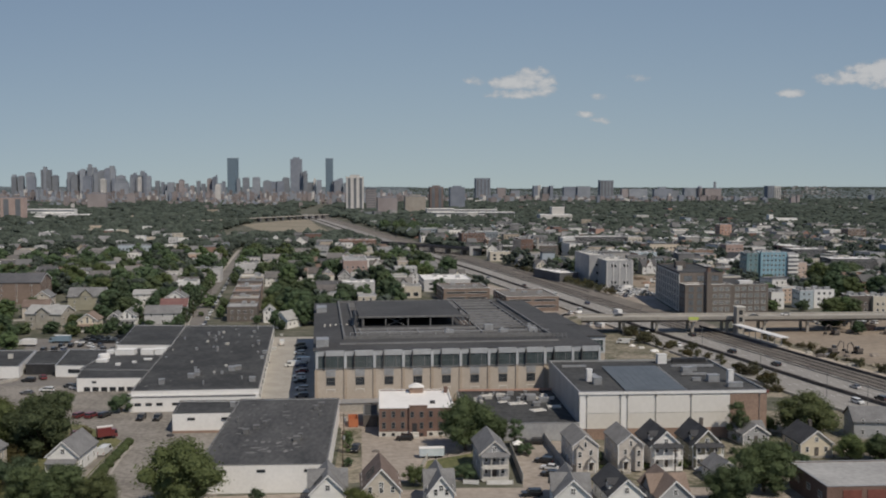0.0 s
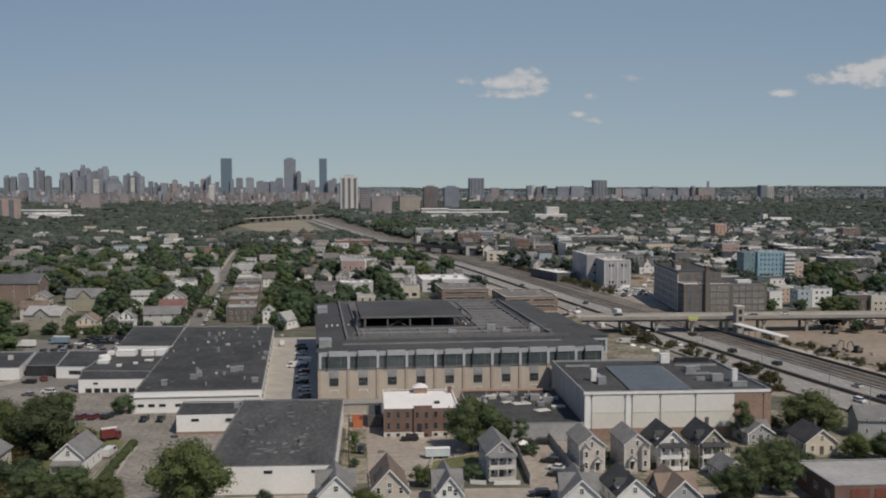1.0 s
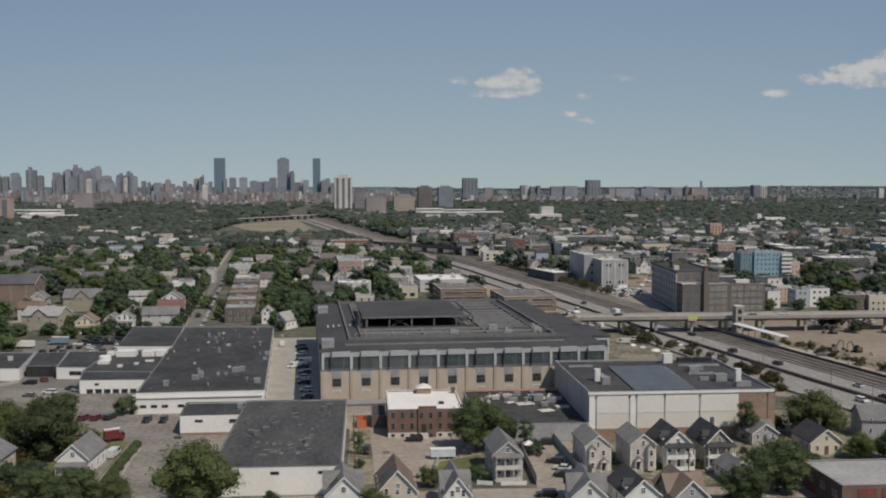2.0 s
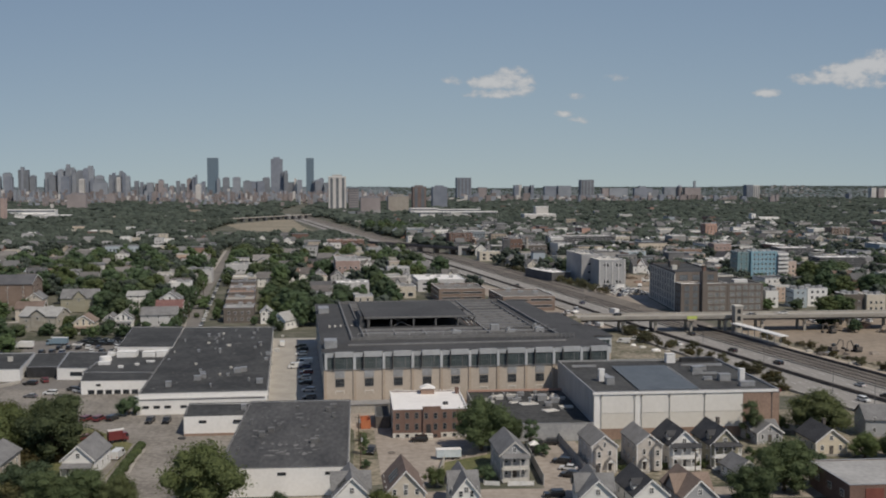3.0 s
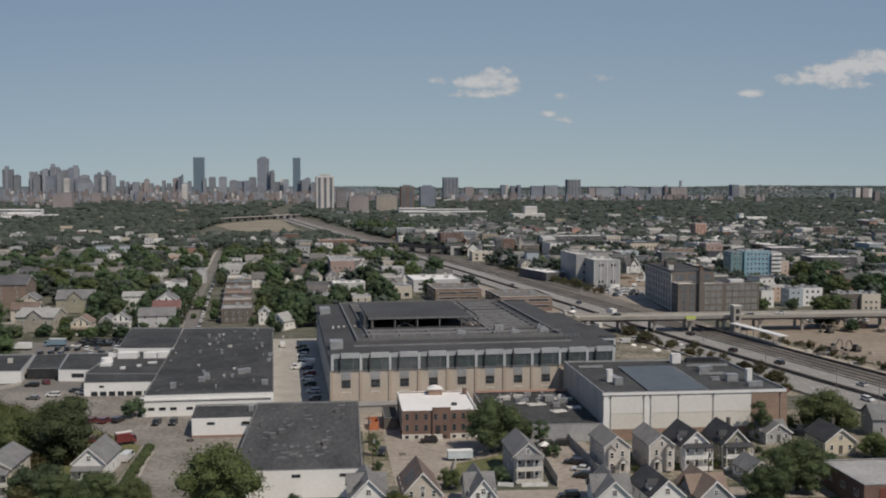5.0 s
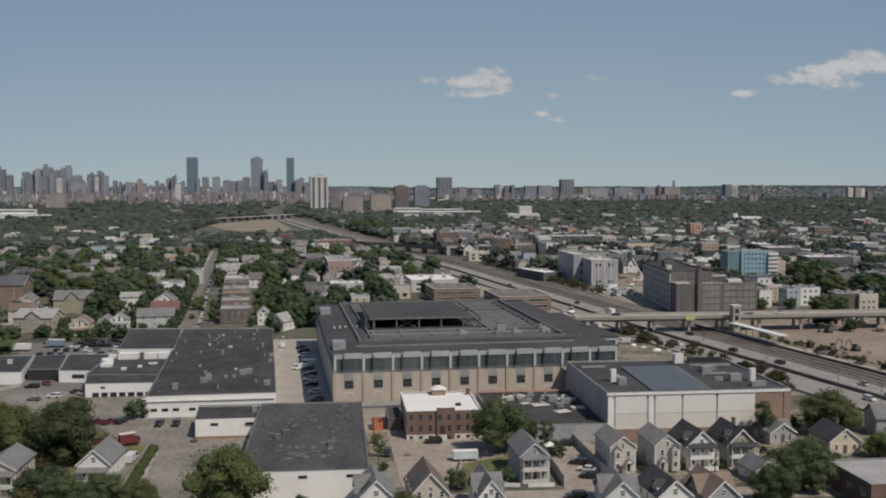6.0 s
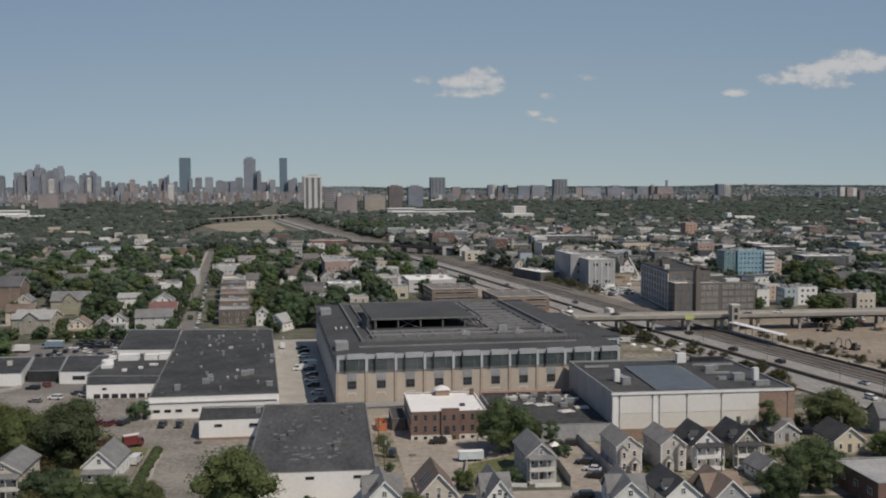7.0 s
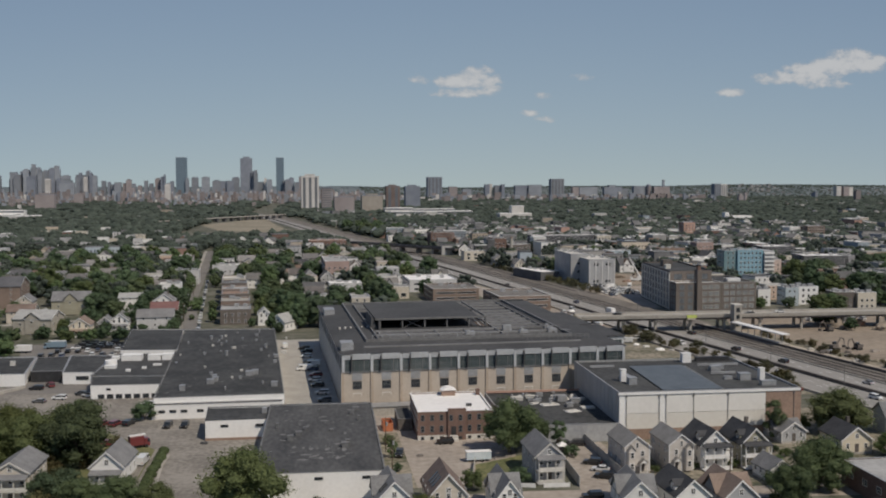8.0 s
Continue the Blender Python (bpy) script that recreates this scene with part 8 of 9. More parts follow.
def far_towers():
    tower("apartment_tower", "tall cream apartment tower with dark window strips", -60, 2626, 46, 24, 92, PALE_TOWER, stripes=3, crown=5)
    tower("apartment_tower", "pinkish side tower of the apartment group", -17, 2630, 26, 24, 62, BRICK_TOWER, bands=10)
    tower("office_block", "grey-brown office block with plain walls", 22.5, 2295, 46, 30, 42, BRICK_TOWER, crown=3)
    tower("office_block", "tan office block with plain walls", 91.4, 2380, 50, 30, 44, CREAM_SHADE, crown=3)
    tower("apartment_tower", "dark brown apartment tower", 148, 2472, 34, 26, 66, DARK_BROWN, stripes=2, crown=3)
    tower("office_block", "dark grey office block", 228, 2800, 42, 30, 64, GREY_TOWER, crown=4)
    tower("apartment_tower", "salmon brick apartment block", -751, 2690, 48, 24, 46, BRICK_TOWER, crown=3)
    tower("white_works", "long white works with stepped roofs", 205, 2101, 179, 30, 12.8, WHITE_WALL, bands=2)
    tower("white_works", "raised end of the long white works", 136, 2133, 60, 24, 19.5, PALE_TOWER, bands=3)
    tower("white_hall", "low white stepped hall among trees", 339, 1852, 62, 30, 15, PALE_TOWER)
    tower("white_hall", "raised white centre of the hall", 344, 1860, 24, 18, 29, PALE_TOWER)
    tower("apartment_tower", "salmon brick apartment block among trees", -712, 1968, 44, 24, 46, SALMON, stripes=2)
    tower("office_block", "long white stadium front", 205, 2210, 130, 25, 15, PALE_TOWER, bands=2)
    tower("office_block", "long white stadium front", -712, 2180, 110, 25, 17, WHITE_WALL, bands=2)
    rnd = random.Random(13)
    Y = 4400
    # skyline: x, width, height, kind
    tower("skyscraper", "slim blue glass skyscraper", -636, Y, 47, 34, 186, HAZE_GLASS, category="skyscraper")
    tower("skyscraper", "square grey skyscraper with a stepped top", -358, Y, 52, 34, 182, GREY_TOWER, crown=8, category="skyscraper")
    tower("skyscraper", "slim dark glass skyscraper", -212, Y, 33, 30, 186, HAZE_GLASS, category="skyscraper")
    # downtown, midtown and the suburbs: x, width, height of each tower from west to east
    downtown = [(-1568, 19, 112), (-1543, 23, 108), (-1501, 34, 122), (-1434, 42, 132), (-1437, 12, 145), (-1399, 24, 106), (-1344, 17, 92), (-1328, 28, 122), (-1312, 28, 113), (-1293, 28, 125), (-1278, 24, 132),
                (-1264, 19, 130), (-1246, 21, 157), (-1229, 21, 144), (-1220, 17, 135), (-1199, 26, 132), (-1174, 24, 142), (-1157, 29, 151), (-1146, 19, 97), (-1118, 52, 96), (-1119, 36, 106),
                (-1068, 12, 113), (-1056, 17, 121), (-1041, 19, 111), (-1025, 17, 130), (-1012, 14, 121), (-1000, 24, 109)]
    midtown = [(-961, 17, 85), (-942, 12, 80), (-923, 17, 70), (-900, 29, 78), (-872, 17, 75), (-855, 22, 88), (-835, 14, 73), (-809, 17, 65), (-784, 15, 85), (-763, 17, 73), (-735, 24, 93), (-713, 15, 100),
               (-703, 8, 113), (-688, 17, 75), (-675, 15, 83), (-611, 15, 93), (-579, 29, 103), (-533, 34, 104), (-485, 37, 84), (-452, 29, 83), (-426, 32, 85), (-404, 32, 103), (-327, 17, 127), (-316, 18, 132),
               (-297, 30, 80), (-276, 12, 93), (-256, 22, 90), (-193, 15, 83), (-179, 22, 88), (-162, 22, 95), (-138, 20, 78), (-119, 22, 106)]
    suburb = [(708, 20, 66), (728, 16, 68), (757, 26, 62), (780, 14, 66), (867, 60, 62), (928, 60, 64), (557, 38, 57), (1120, 40, 54), (1175, 86, 54), (1290, 30, 62), (1290, 84, 54), (1425, 62, 58), (1519, 76, 56),
              (620, 40, 46), (1340, 60, 46), (2383, 24, 54), (2420, 28, 54), (2451, 18, 50)]
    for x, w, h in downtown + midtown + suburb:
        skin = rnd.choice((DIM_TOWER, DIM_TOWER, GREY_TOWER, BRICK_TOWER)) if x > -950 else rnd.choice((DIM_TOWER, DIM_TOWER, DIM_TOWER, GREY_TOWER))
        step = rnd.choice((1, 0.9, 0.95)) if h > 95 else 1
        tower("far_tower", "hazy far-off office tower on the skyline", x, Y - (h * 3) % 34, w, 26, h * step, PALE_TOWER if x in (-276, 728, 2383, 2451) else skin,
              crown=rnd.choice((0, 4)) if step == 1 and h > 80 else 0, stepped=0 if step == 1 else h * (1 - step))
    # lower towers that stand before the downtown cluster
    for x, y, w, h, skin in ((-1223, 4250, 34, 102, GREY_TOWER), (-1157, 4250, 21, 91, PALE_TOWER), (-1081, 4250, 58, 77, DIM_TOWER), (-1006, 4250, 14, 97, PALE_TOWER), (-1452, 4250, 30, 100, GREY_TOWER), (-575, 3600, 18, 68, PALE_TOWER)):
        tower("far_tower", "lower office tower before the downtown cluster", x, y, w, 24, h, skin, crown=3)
    dome = thing("far_dome", "small dark dome on a far-off brick hall", "dome", 1465, Y - 6, 0)
    part("drum", tube(bmesh.new(), (0, 0, -0.5), (0, 0, 58), 11, 11, 12), BRICK_TOWER, dome)
    bm = bmesh.new()
    for k in range(5):
        za, zb = 58 + 10 * math.sin(k * 0.314), 58 + 10 * math.sin((k + 1) * 0.314)
        tube(bm, (0, 0, za), (0, 0, zb), 12 * math.cos(k * 0.314), max(12 * math.cos((k + 1) * 0.314), 0.3), 12)
    part("cupola", bm, GREY_TOWER, dome)
    for k in range(66):
        x = -2150 + 2100 * rnd.random() if k < 46 else rnd.uniform(-100, 2500)
        y = rnd.uniform(3350, 4350)
        top = rnd.choice((34, 42, 58)) if k < 46 else rnd.choice((26, 34, 50))
        w, h, d = rnd.uniform(8, 28), rnd.uniform(16, top), 18
        bm = boxes((-w / 2, 0, -0.5, w / 2, d, h), (-w * 0.2, d * 0.2, h, w * 0.25, d * 0.7, h + 3))
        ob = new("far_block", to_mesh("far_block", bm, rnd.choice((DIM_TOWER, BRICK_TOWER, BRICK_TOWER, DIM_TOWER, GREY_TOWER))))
        ob.matrix_world = pose(x * y / 4400, y, 0, 0, 0, rnd.uniform(-8, 8))
        tagged(ob, "low far-off block below the skyline", "building", "far blocks")
    # the crowd of small blocks round them
    verts, faces, mats = [], [], []
    for k in range(3600):
        west = k < 3300
        x = rnd.uniform(-2200, 150) if west else rnd.uniform(100, 1750)
        y = 2500 + 1880 * rnd.random() ** 0.4 if west else rnd.uniform(3550, 4380)
        w, d = rnd.uniform(4, 12) if west else rnd.uniform(8, 24), rnd.uniform(8, 16)
        h = rnd.uniform(9, 24) + (rnd.random() ** 3) * (30 if west else 14)
        x *= y / 4400
        if y < 3600:
            h = min(h, 18)
            if not is_free(x, y, 10) or noise.noise(Vector((x * 0.006, y * 0.003, 5.0))) < 0.12:
                continue
        q = len(verts)
        verts += [(x + dx, y + dy, zz) for zz in (-0.5, h) for dx, dy in ((-w / 2, 0), (w / 2, 0), (w / 2, d), (-w / 2, d))]
        faces += [[q + i for i in f] for f in ((4, 5, 6, 7), (0, 1, 5, 4), (1, 2, 6, 5), (2, 3, 7, 6), (3, 0, 4, 7))]
        mats += [rnd.choice((0, 0, 1, 1, 1, 1, 1, 2, 3) if west else (0, 1, 1, 1, 2, 3))] * 5
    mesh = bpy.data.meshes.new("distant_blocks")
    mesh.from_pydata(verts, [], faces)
    # the brick of the small blocks is greyed for haze as well
    for m in (DIM_TOWER, material("hazed_brick_mix", (0.2, 0.172, 0.166), (0.27, 0.237, 0.23), 0.01, 0.05, 0.9, island=0.22), PALE_TOWER, GREY_TOWER):
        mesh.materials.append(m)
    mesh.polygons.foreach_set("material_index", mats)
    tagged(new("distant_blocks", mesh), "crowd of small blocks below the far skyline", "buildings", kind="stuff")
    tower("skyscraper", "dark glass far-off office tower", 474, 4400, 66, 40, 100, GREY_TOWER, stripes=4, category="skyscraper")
    tower("far_tower", "haze-blue far-off office tower", 1042, 4420, 62, 36, 91, DIM_TOWER, stripes=4)
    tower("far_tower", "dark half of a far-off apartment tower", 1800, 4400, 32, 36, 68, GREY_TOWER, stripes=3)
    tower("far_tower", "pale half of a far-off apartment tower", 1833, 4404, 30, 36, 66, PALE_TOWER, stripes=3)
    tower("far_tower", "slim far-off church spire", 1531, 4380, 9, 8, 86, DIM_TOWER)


far_towers()


# ---- vehicles ----
def vehicle(name, label, paint, length=4.6, width=1.85, kind="car", lamps=True):
    """A car, van or truck pointing to +y, built from a side profile."""
    ob = thing(name, label, "truck" if kind in ("truck", "fire") else "car", 0, -300, 0)
    L, W = length, width

    def side(profile, half, mat, pname, plabel=""):
        bm = bmesh.new()
        extrude_y(bm, [(y, z) for y, z in profile], -half, half)
        bmesh.ops.rotate(bm, verts=bm.verts, cent=(0, 0, 0), matrix=Matrix.Rotation(radians(90), 3, "Z"))
        return part(pname, bm, mat, ob, plabel)

    if kind == "car":
        side([(-L / 2, 0.35), (L / 2, 0.35), (L / 2, 0.72), (L * 0.46, 0.86), (L * 0.2, 0.96), (-L * 0.38, 0.98), (-L / 2, 0.88)], W / 2, paint, "body")
        side([(-L * 0.40, 0.97), (L * 0.22, 0.95), (L * 0.08, 1.40), (-L * 0.27, 1.42)], W / 2 - 0.1, GLASS, "glazing")
        side([(-L * 0.285, 1.40), (L * 0.095, 1.38), (L * 0.06, 1.47), (-L * 0.24, 1.49)], W / 2 - 0.09, paint, "roof")
        top = 0.33
    elif kind == "suv":
        side([(-L / 2, 0.4), (L / 2, 0.4), (L / 2, 0.9), (L * 0.46, 1.05), (L * 0.24, 1.12), (-L / 2, 1.14)], W / 2, paint, "body")
        side([(-L * 0.49, 1.13), (L * 0.25, 1.11), (L * 0.13, 1.68), (-L * 0.45, 1.7)], W / 2 - 0.08, GLASS, "glazing")
        side([(-L * 0.455, 1.68), (L * 0.14, 1.66), (L * 0.1, 1.78), (-L * 0.43, 1.8)], W / 2 - 0.06, paint, "roof")
        top = 0.38
    elif kind == "van":
        side([(-L / 2, 0.4), (L / 2, 0.4), (L / 2, 1.1), (L * 0.42, 1.3), (L * 0.34, 2.2), (L * 0.28, 2.35), (-L / 2, 2.35)], W / 2, paint, "body")
        side([(L * 0.425, 1.32), (L * 0.44, 1.34), (L * 0.36, 2.16), (L * 0.345, 2.14)], W / 2 - 0.1, GLASS, "windscreen")
        side([(L * 0.1, 1.35), (L * 0.38, 1.35), (L * 0.32, 2.05), (L * 0.1, 2.05)], W / 2 + 0.006, GLASS, "side_window")
        top = 0.38
    else:
        side([(-L / 2, 0.9), (L * 0.2, 0.9), (L * 0.2, 3.4), (-L / 2, 3.4)], W / 2, WHITE_TRIM if kind == "truck" else paint, "cargo_box")
        side([(L * 0.22, 0.5), (L / 2, 0.5), (L / 2, 1.5), (L * 0.46, 2.6), (L * 0.22, 2.7)], W / 2 - 0.05, paint, "cab")
        side([(L * 0.36, 1.6), (L * 0.503, 1.55), (L * 0.466, 2.45), (L * 0.36, 2.45)], W / 2 - 0.04, GLASS, "glazing")
        side([(-L * 0.48, 0.5), (L * 0.48, 0.5), (L * 0.48, 0.88), (-L * 0.48, 0.88)], W / 2 - 0.35, DARK_METAL, "chassis")
        top = 0.48
    if kind == "fire":
        part("ladder", boxes((-0.4, -L / 2, 3.42, 0.4, L * 0.3, 3.75)), WHITE_TRIM, ob, "white roof equipment")
    wheel = bmesh.new()
    tube(wheel, (-0.11, 0, 0), (0.11, 0, 0), top, top, 12)
    wheel = to_mesh("wheel", wheel, RUBBER)
    if not lamps:
        part("undercarriage", boxes((-W / 2 + 0.1, -L * 0.4, -0.03, W / 2 - 0.1, L * 0.4, 0.36)), RUBBER, ob)
    for x in (-W / 2 + 0.09, W / 2 - 0.09) if lamps else ():
        for y in (-L * 0.31, L * 0.31):
            link_part("wheel", wheel, ob, "", pose(x, y, top))
    for x in (-W * 0.36, W * 0.36) if lamps else ():
        z = 0.62 if kind == "car" else 0.8
        part("headlight", boxes((x - 0.16, L / 2 - 0.02, z, x + 0.16, L / 2 + 0.03, z + 0.16)), LAMP_CLEAR, ob)
        part("tail_light", boxes((x - 0.16, -L / 2 - 0.03, z + 0.05, x + 0.16, -L / 2 + 0.02, z + 0.22)), LAMP_RED, ob)
    return ob


def vehicles():
    car = vehicle("car", "parked saloon car with dark windows", CAR_PAINT)
    suv = vehicle("car", "parked sport utility car", CAR_PAINT, 4.8, 1.95, "suv")
    far_cars = [vehicle("car", "parked saloon car with dark windows", CAR_PAINT, lamps=False), vehicle("car", "parked sport utility car", CAR_PAINT, 4.8, 1.95, "suv", False), vehicle("car", "white parked sport utility car", CAR_WHITE, 4.8, 1.9, "suv", False), vehicle("car", "black parked car with dark windows", CAR_BLACK, 4.9, 1.9, "suv", False)]
    red = vehicle("car", "red parked pick-up style car", CAR_RED, 5.2, 2.0, "suv")
    black = vehicle("car", "black parked car with dark windows", CAR_BLACK, 5.0, 2.0, "suv")
    white = vehicle("car", "white parked sport utility car", CAR_WHITE, 4.8, 1.9, "suv")
    van = vehicle("van", "white high-roofed delivery van", CAR_WHITE, 6.0, 2.1, "van")
    truck = vehicle("box_truck", "white box truck with high cargo box", CAR_WHITE, 8.5, 2.5, "truck")
    fire = vehicle("utility_truck", "red utility truck with white roof gear", CAR_RED, 5.6, 2.2, "fire")
    blue = vehicle("container_truck", "blue-sided container truck in car park", paint_material("dull_blue_paint", (0.2, 0.28, 0.34)), 9.5, 2.5, "fire")

    def put(proto, x, y, turn, group="", label=""):
        ob = copy_thing(proto, pose(x, y, 0.03, 0, 0, turn))
        tagged(ob, label, group=group)

    for x, y, turn in ((-95.6, 309.5, -20), (-91.8, 309.3, -20)):
        put(red, x, y, turn, "cars in the yard")
    put(black, -87.9, 309.5, -20, "cars in the yard")
    put(black, -75.6, 305.0, 175, "cars in the yard")
    put(black, -70.5, 304.6, 178, "cars in the yard")
    put(fire, -80.0, 282.6, -62)
    put(red, -88.5, 285.5, -75, "cars in the yard")
    put(van, -76.2, 266.2, -6, "cars in the yard", "white van parked beside the hedge")
    put(black, 5.6, 275.5, 90, "", "black sport utility car before the brick hall")
    put(black, -8.2, 264.6, 170, "", "black car beside the young poplar")
    put(van, -45.6, 447, 4)
    put(van, -36.2, 392, 95)
    put(white, -86.5, 335.5, 70, "cars in the yard", "white car parked by the garage doors")
    rnd = random.Random(3)
    for k in range(11):
        s = (k + rnd.uniform(-0.3, 0.3)) / 11
        put(red if k == 4 else (van if k == 6 else (white if k == 8 else rnd.choice((black, black, suv)))), -28.2 - rnd.uniform(0, 1.5) - 8.2 * s, 336 + 116 * s, 92 + rnd.uniform(-8, 8), "cars along the alley")
    for x, y, turn in ((41.6, 250.2, 62), (42.0, 244.2, 66), (41.2, 238.0, 62), (37.5, 268.5, 90), (42.0, 269, 85)):
        put(black if y > 249 or y < 240 else car, x, y, turn, "cars in the small car park")
    put(black, 34, 223.0, 90, "", "black car on the front street")
    put(car, -48, 219.5, 95)
    for k in range(16):
        x, y = -148 + (k % 8) * 4.2, 436 + 11 * (k // 8) + rnd.uniform(-0.6, 0.6)
        if rnd.random() < 0.85:
            put(rnd.choice(far_cars), x, y, rnd.uniform(-4, 4), "cars in the back car park")
    for k in range(14):
        put(far_cars[3] if k % 4 else far_cars[0], -138 + 4.4 * (k % 5) + rnd.uniform(-0.5, 0.5), 456 + 6.5 * (k // 5), 90 + rnd.uniform(-5, 5), "cars in the back car park")
    put(truck, -160, 449, 84)
    put(blue, -148, 458, 86)
    put(red, -127.5, 372, 30, "cars in the yard")
    put(suv, -109.5, 352, 60, "cars in the yard")
    put(suv, -112.5, 355, 60, "cars in the yard")
    put(car, -124, 345, 80, "cars in the yard")
    put(white, -118.5, 349, 80, "cars in the yard")
    put(black, -131, 367, 85, "cars in the yard")
    for k in range(18):
        y = 486 + 16 * k + rnd.uniform(-3, 3)
        put(rnd.choice(far_cars), street_x(y) + 2.4, y, 5 + rnd.uniform(-2, 2), "cars along the narrow street")
    # traffic, standing
    for y, off, proto in ((314, -6.2, white), (461, 12.5, black), (414, 6.2, black), (383, 7.6, black), (338, 10, car), (318, 5, black), (432, -9, suv), (360, -9.5, car), (512, 5, car), (560, -6, suv), (610, -4, car),
                          (640, 6, white), (700, 4, car), (760, -6, car), (540, 8, truck), (470, -5, car), (590, 9, suv)):
        k = next(i for i in range(len(MEDIAN) - 1) if MEDIAN[i][1] <= y <= MEDIAN[i + 1][1])
        (xa, ya), (xb, yb) = MEDIAN[k], MEDIAN[k + 1]
        turn = -math.degrees(math.atan2(xb - xa, yb - ya)) + (180 if off < 0 else 0)
        put(proto, road_x(y) + off, y, turn, "cars on the highway")
    for x, y, turn, proto in ((112, 492, 20, van), (108, 499, 15, white), (114, 503, 10, truck), (105, 510, 12, car), (112, 516, 8, van), (106, 524, 8, white), (110, 531, 9, suv), (103, 538, 95, car), (107, 545, 8, white), (118, 449, 75, white), (111, 441, 70, van)):
        put(proto, x, y, turn, "vehicles in the gravel yard")
    for x, y in ((118, 478.5), (185, 473), (203, 477)):
        ob = copy_thing(car, pose(x, y, 7.73, 0, 0, 90))
        tagged(ob, "car crossing the road bridge", group="cars on the bridge")
    for k in range(14):
        put(rnd.choice(far_cars), 230 + 5 * (k % 7) + rnd.uniform(-1, 1), 498 + 8 * (k // 7), rnd.uniform(-10, 10), "cars beside the bridge")
    for k in range(44):
        row, col = divmod(k, 7)
        x, y = 154 + 3.6 * col + 0.35 * row + (3 if row > 2 else 0), 684 - 9.5 * row + rnd.uniform(-1, 1)
        if y < 626 and x > 172 or y < 575:
            continue
        put(far_cars[(0, 2, 2, 3, 1, 2)[k % 6]], x, y, rnd.choice((0, 4, 184)) + rnd.uniform(-6, 6), "cars in the dusty lot")
    for k, (x, y) in enumerate(((163, 655), (170, 668), (178, 655), (186, 671), (168, 640))):
        put(truck if k % 2 else van, x, y, 70 + 30 * k, "cars in the dusty lot")
    for proto in (*far_cars, car, suv, red, black, white, van, truck, fire, blue):
        for o in (*proto.children_recursive, proto):
            bpy.data.objects.remove(o)


vehicles()


# ---- yard clutter ----
def board_fence(name, label, a, b, h, mat, step=2.2):
    ob = thing(name, label, "fence", a[0], a[1], 0, math.degrees(math.atan2(b[1] - a[1], b[0] - a[0])))
    length = math.hypot(b[0] - a[0], b[1] - a[1])
    n = max(1, int(length / step))
    post = to_mesh("post", boxes((-0.07, -0.09, -0.2, 0.07, 0.09, h + 0.12)), mat)
    u = (length / n - 0.18) / 8
    face = [(0.09 + (k + e) * u, -0.03 - 0.015 * (k % 2)) for k in range(8) for e in (0.02, 0.98)]
    panel = to_mesh("panel", prism(bmesh.new(), face + [(0.09 + 7.98 * u, 0.03), (0.09 + 0.02 * u, 0.03)], 0.06, h), mat)
    for k in range(n + 1):
        link_part("post", post, ob, "", pose(k * length / n, 0, 0))
        if k < n:
            link_part("panel", panel, ob, "", pose(k * length / n, 0, 0))


WEATHERED = material("weathered_boards", (0.36, 0.345, 0.32), (0.5, 0.48, 0.45), 0.6, 4, 0.9, stretch=(1, 1, 0.2))
board_fence("board_fence", "tall grey weathered board fence beside the grey house", (34.2, 262), (33.3, 232), 2.6, WEATHERED)
board_fence("board_fence", "grey board fence between car park and houses", (45.4, 274), (45.8, 233), 2.4, WEATHERED)
board_fence("board_fence", "low white fence before the grey house", (24.5, 232.3), (30.8, 232.1), 1.1, WHITE_TRIM)
board_fence("board_fence", "low white fence before the grey house", (18.8, 233.5), (22.4, 232.5), 1.1, WHITE_TRIM)
board_fence("board_fence", "board fence behind the lawn", (11, 255), (8.2, 241), 1.6, WEATHERED)


HEDGE_LEAVES = leaf_material("clipped_hedge_leaves", (0.05, 0.072, 0.034), (0.1, 0.135, 0.066), 0.2)


def hedge():
    """A clipped hedge with an uneven leafy top beside the pale kerb."""
    rnd = random.Random(8)
    a, b = Vector((-72.2, 277)), Vector((-71.9, 241))
    d = (b - a).normalized()
    n = Vector((-d.y, d.x))
    bm = bmesh.new()
    for k in range(30):
        p = a + d * (k * (b - a).length / 29)
        lobe(bm, (p.x + rnd.uniform(-0.3, 0.3), p.y, 0.75), 1.25, 900 + k, 2, 0.75)
    for k in range(1400):
        p = a + d * rnd.uniform(0, (b - a).length) + n * rnd.uniform(-1.4, 1.4)
        z = rnd.uniform(0.9, 1.75)
        s = rnd.uniform(0.1, 0.25)
        q = [bm.verts.new((p.x + rnd.uniform(-s, s), p.y + rnd.uniform(-s, s), z + rnd.uniform(-s, s))) for _ in range(3)]
        bm.faces.new(q)
    tagged(new("hedge", to_mesh("hedge", bm, HEDGE_LEAVES)), "clipped green hedge beside the side street", "hedge")
    strip("kerb", [(-70.6, 273.5), (-70.8, 262), (-69.6, 246), (-69.4, 238)], (-0.35, 0.35), -0.1, 0.18, CONCRETE, "pale concrete kerb beside the hedge", "kerb")


hedge()


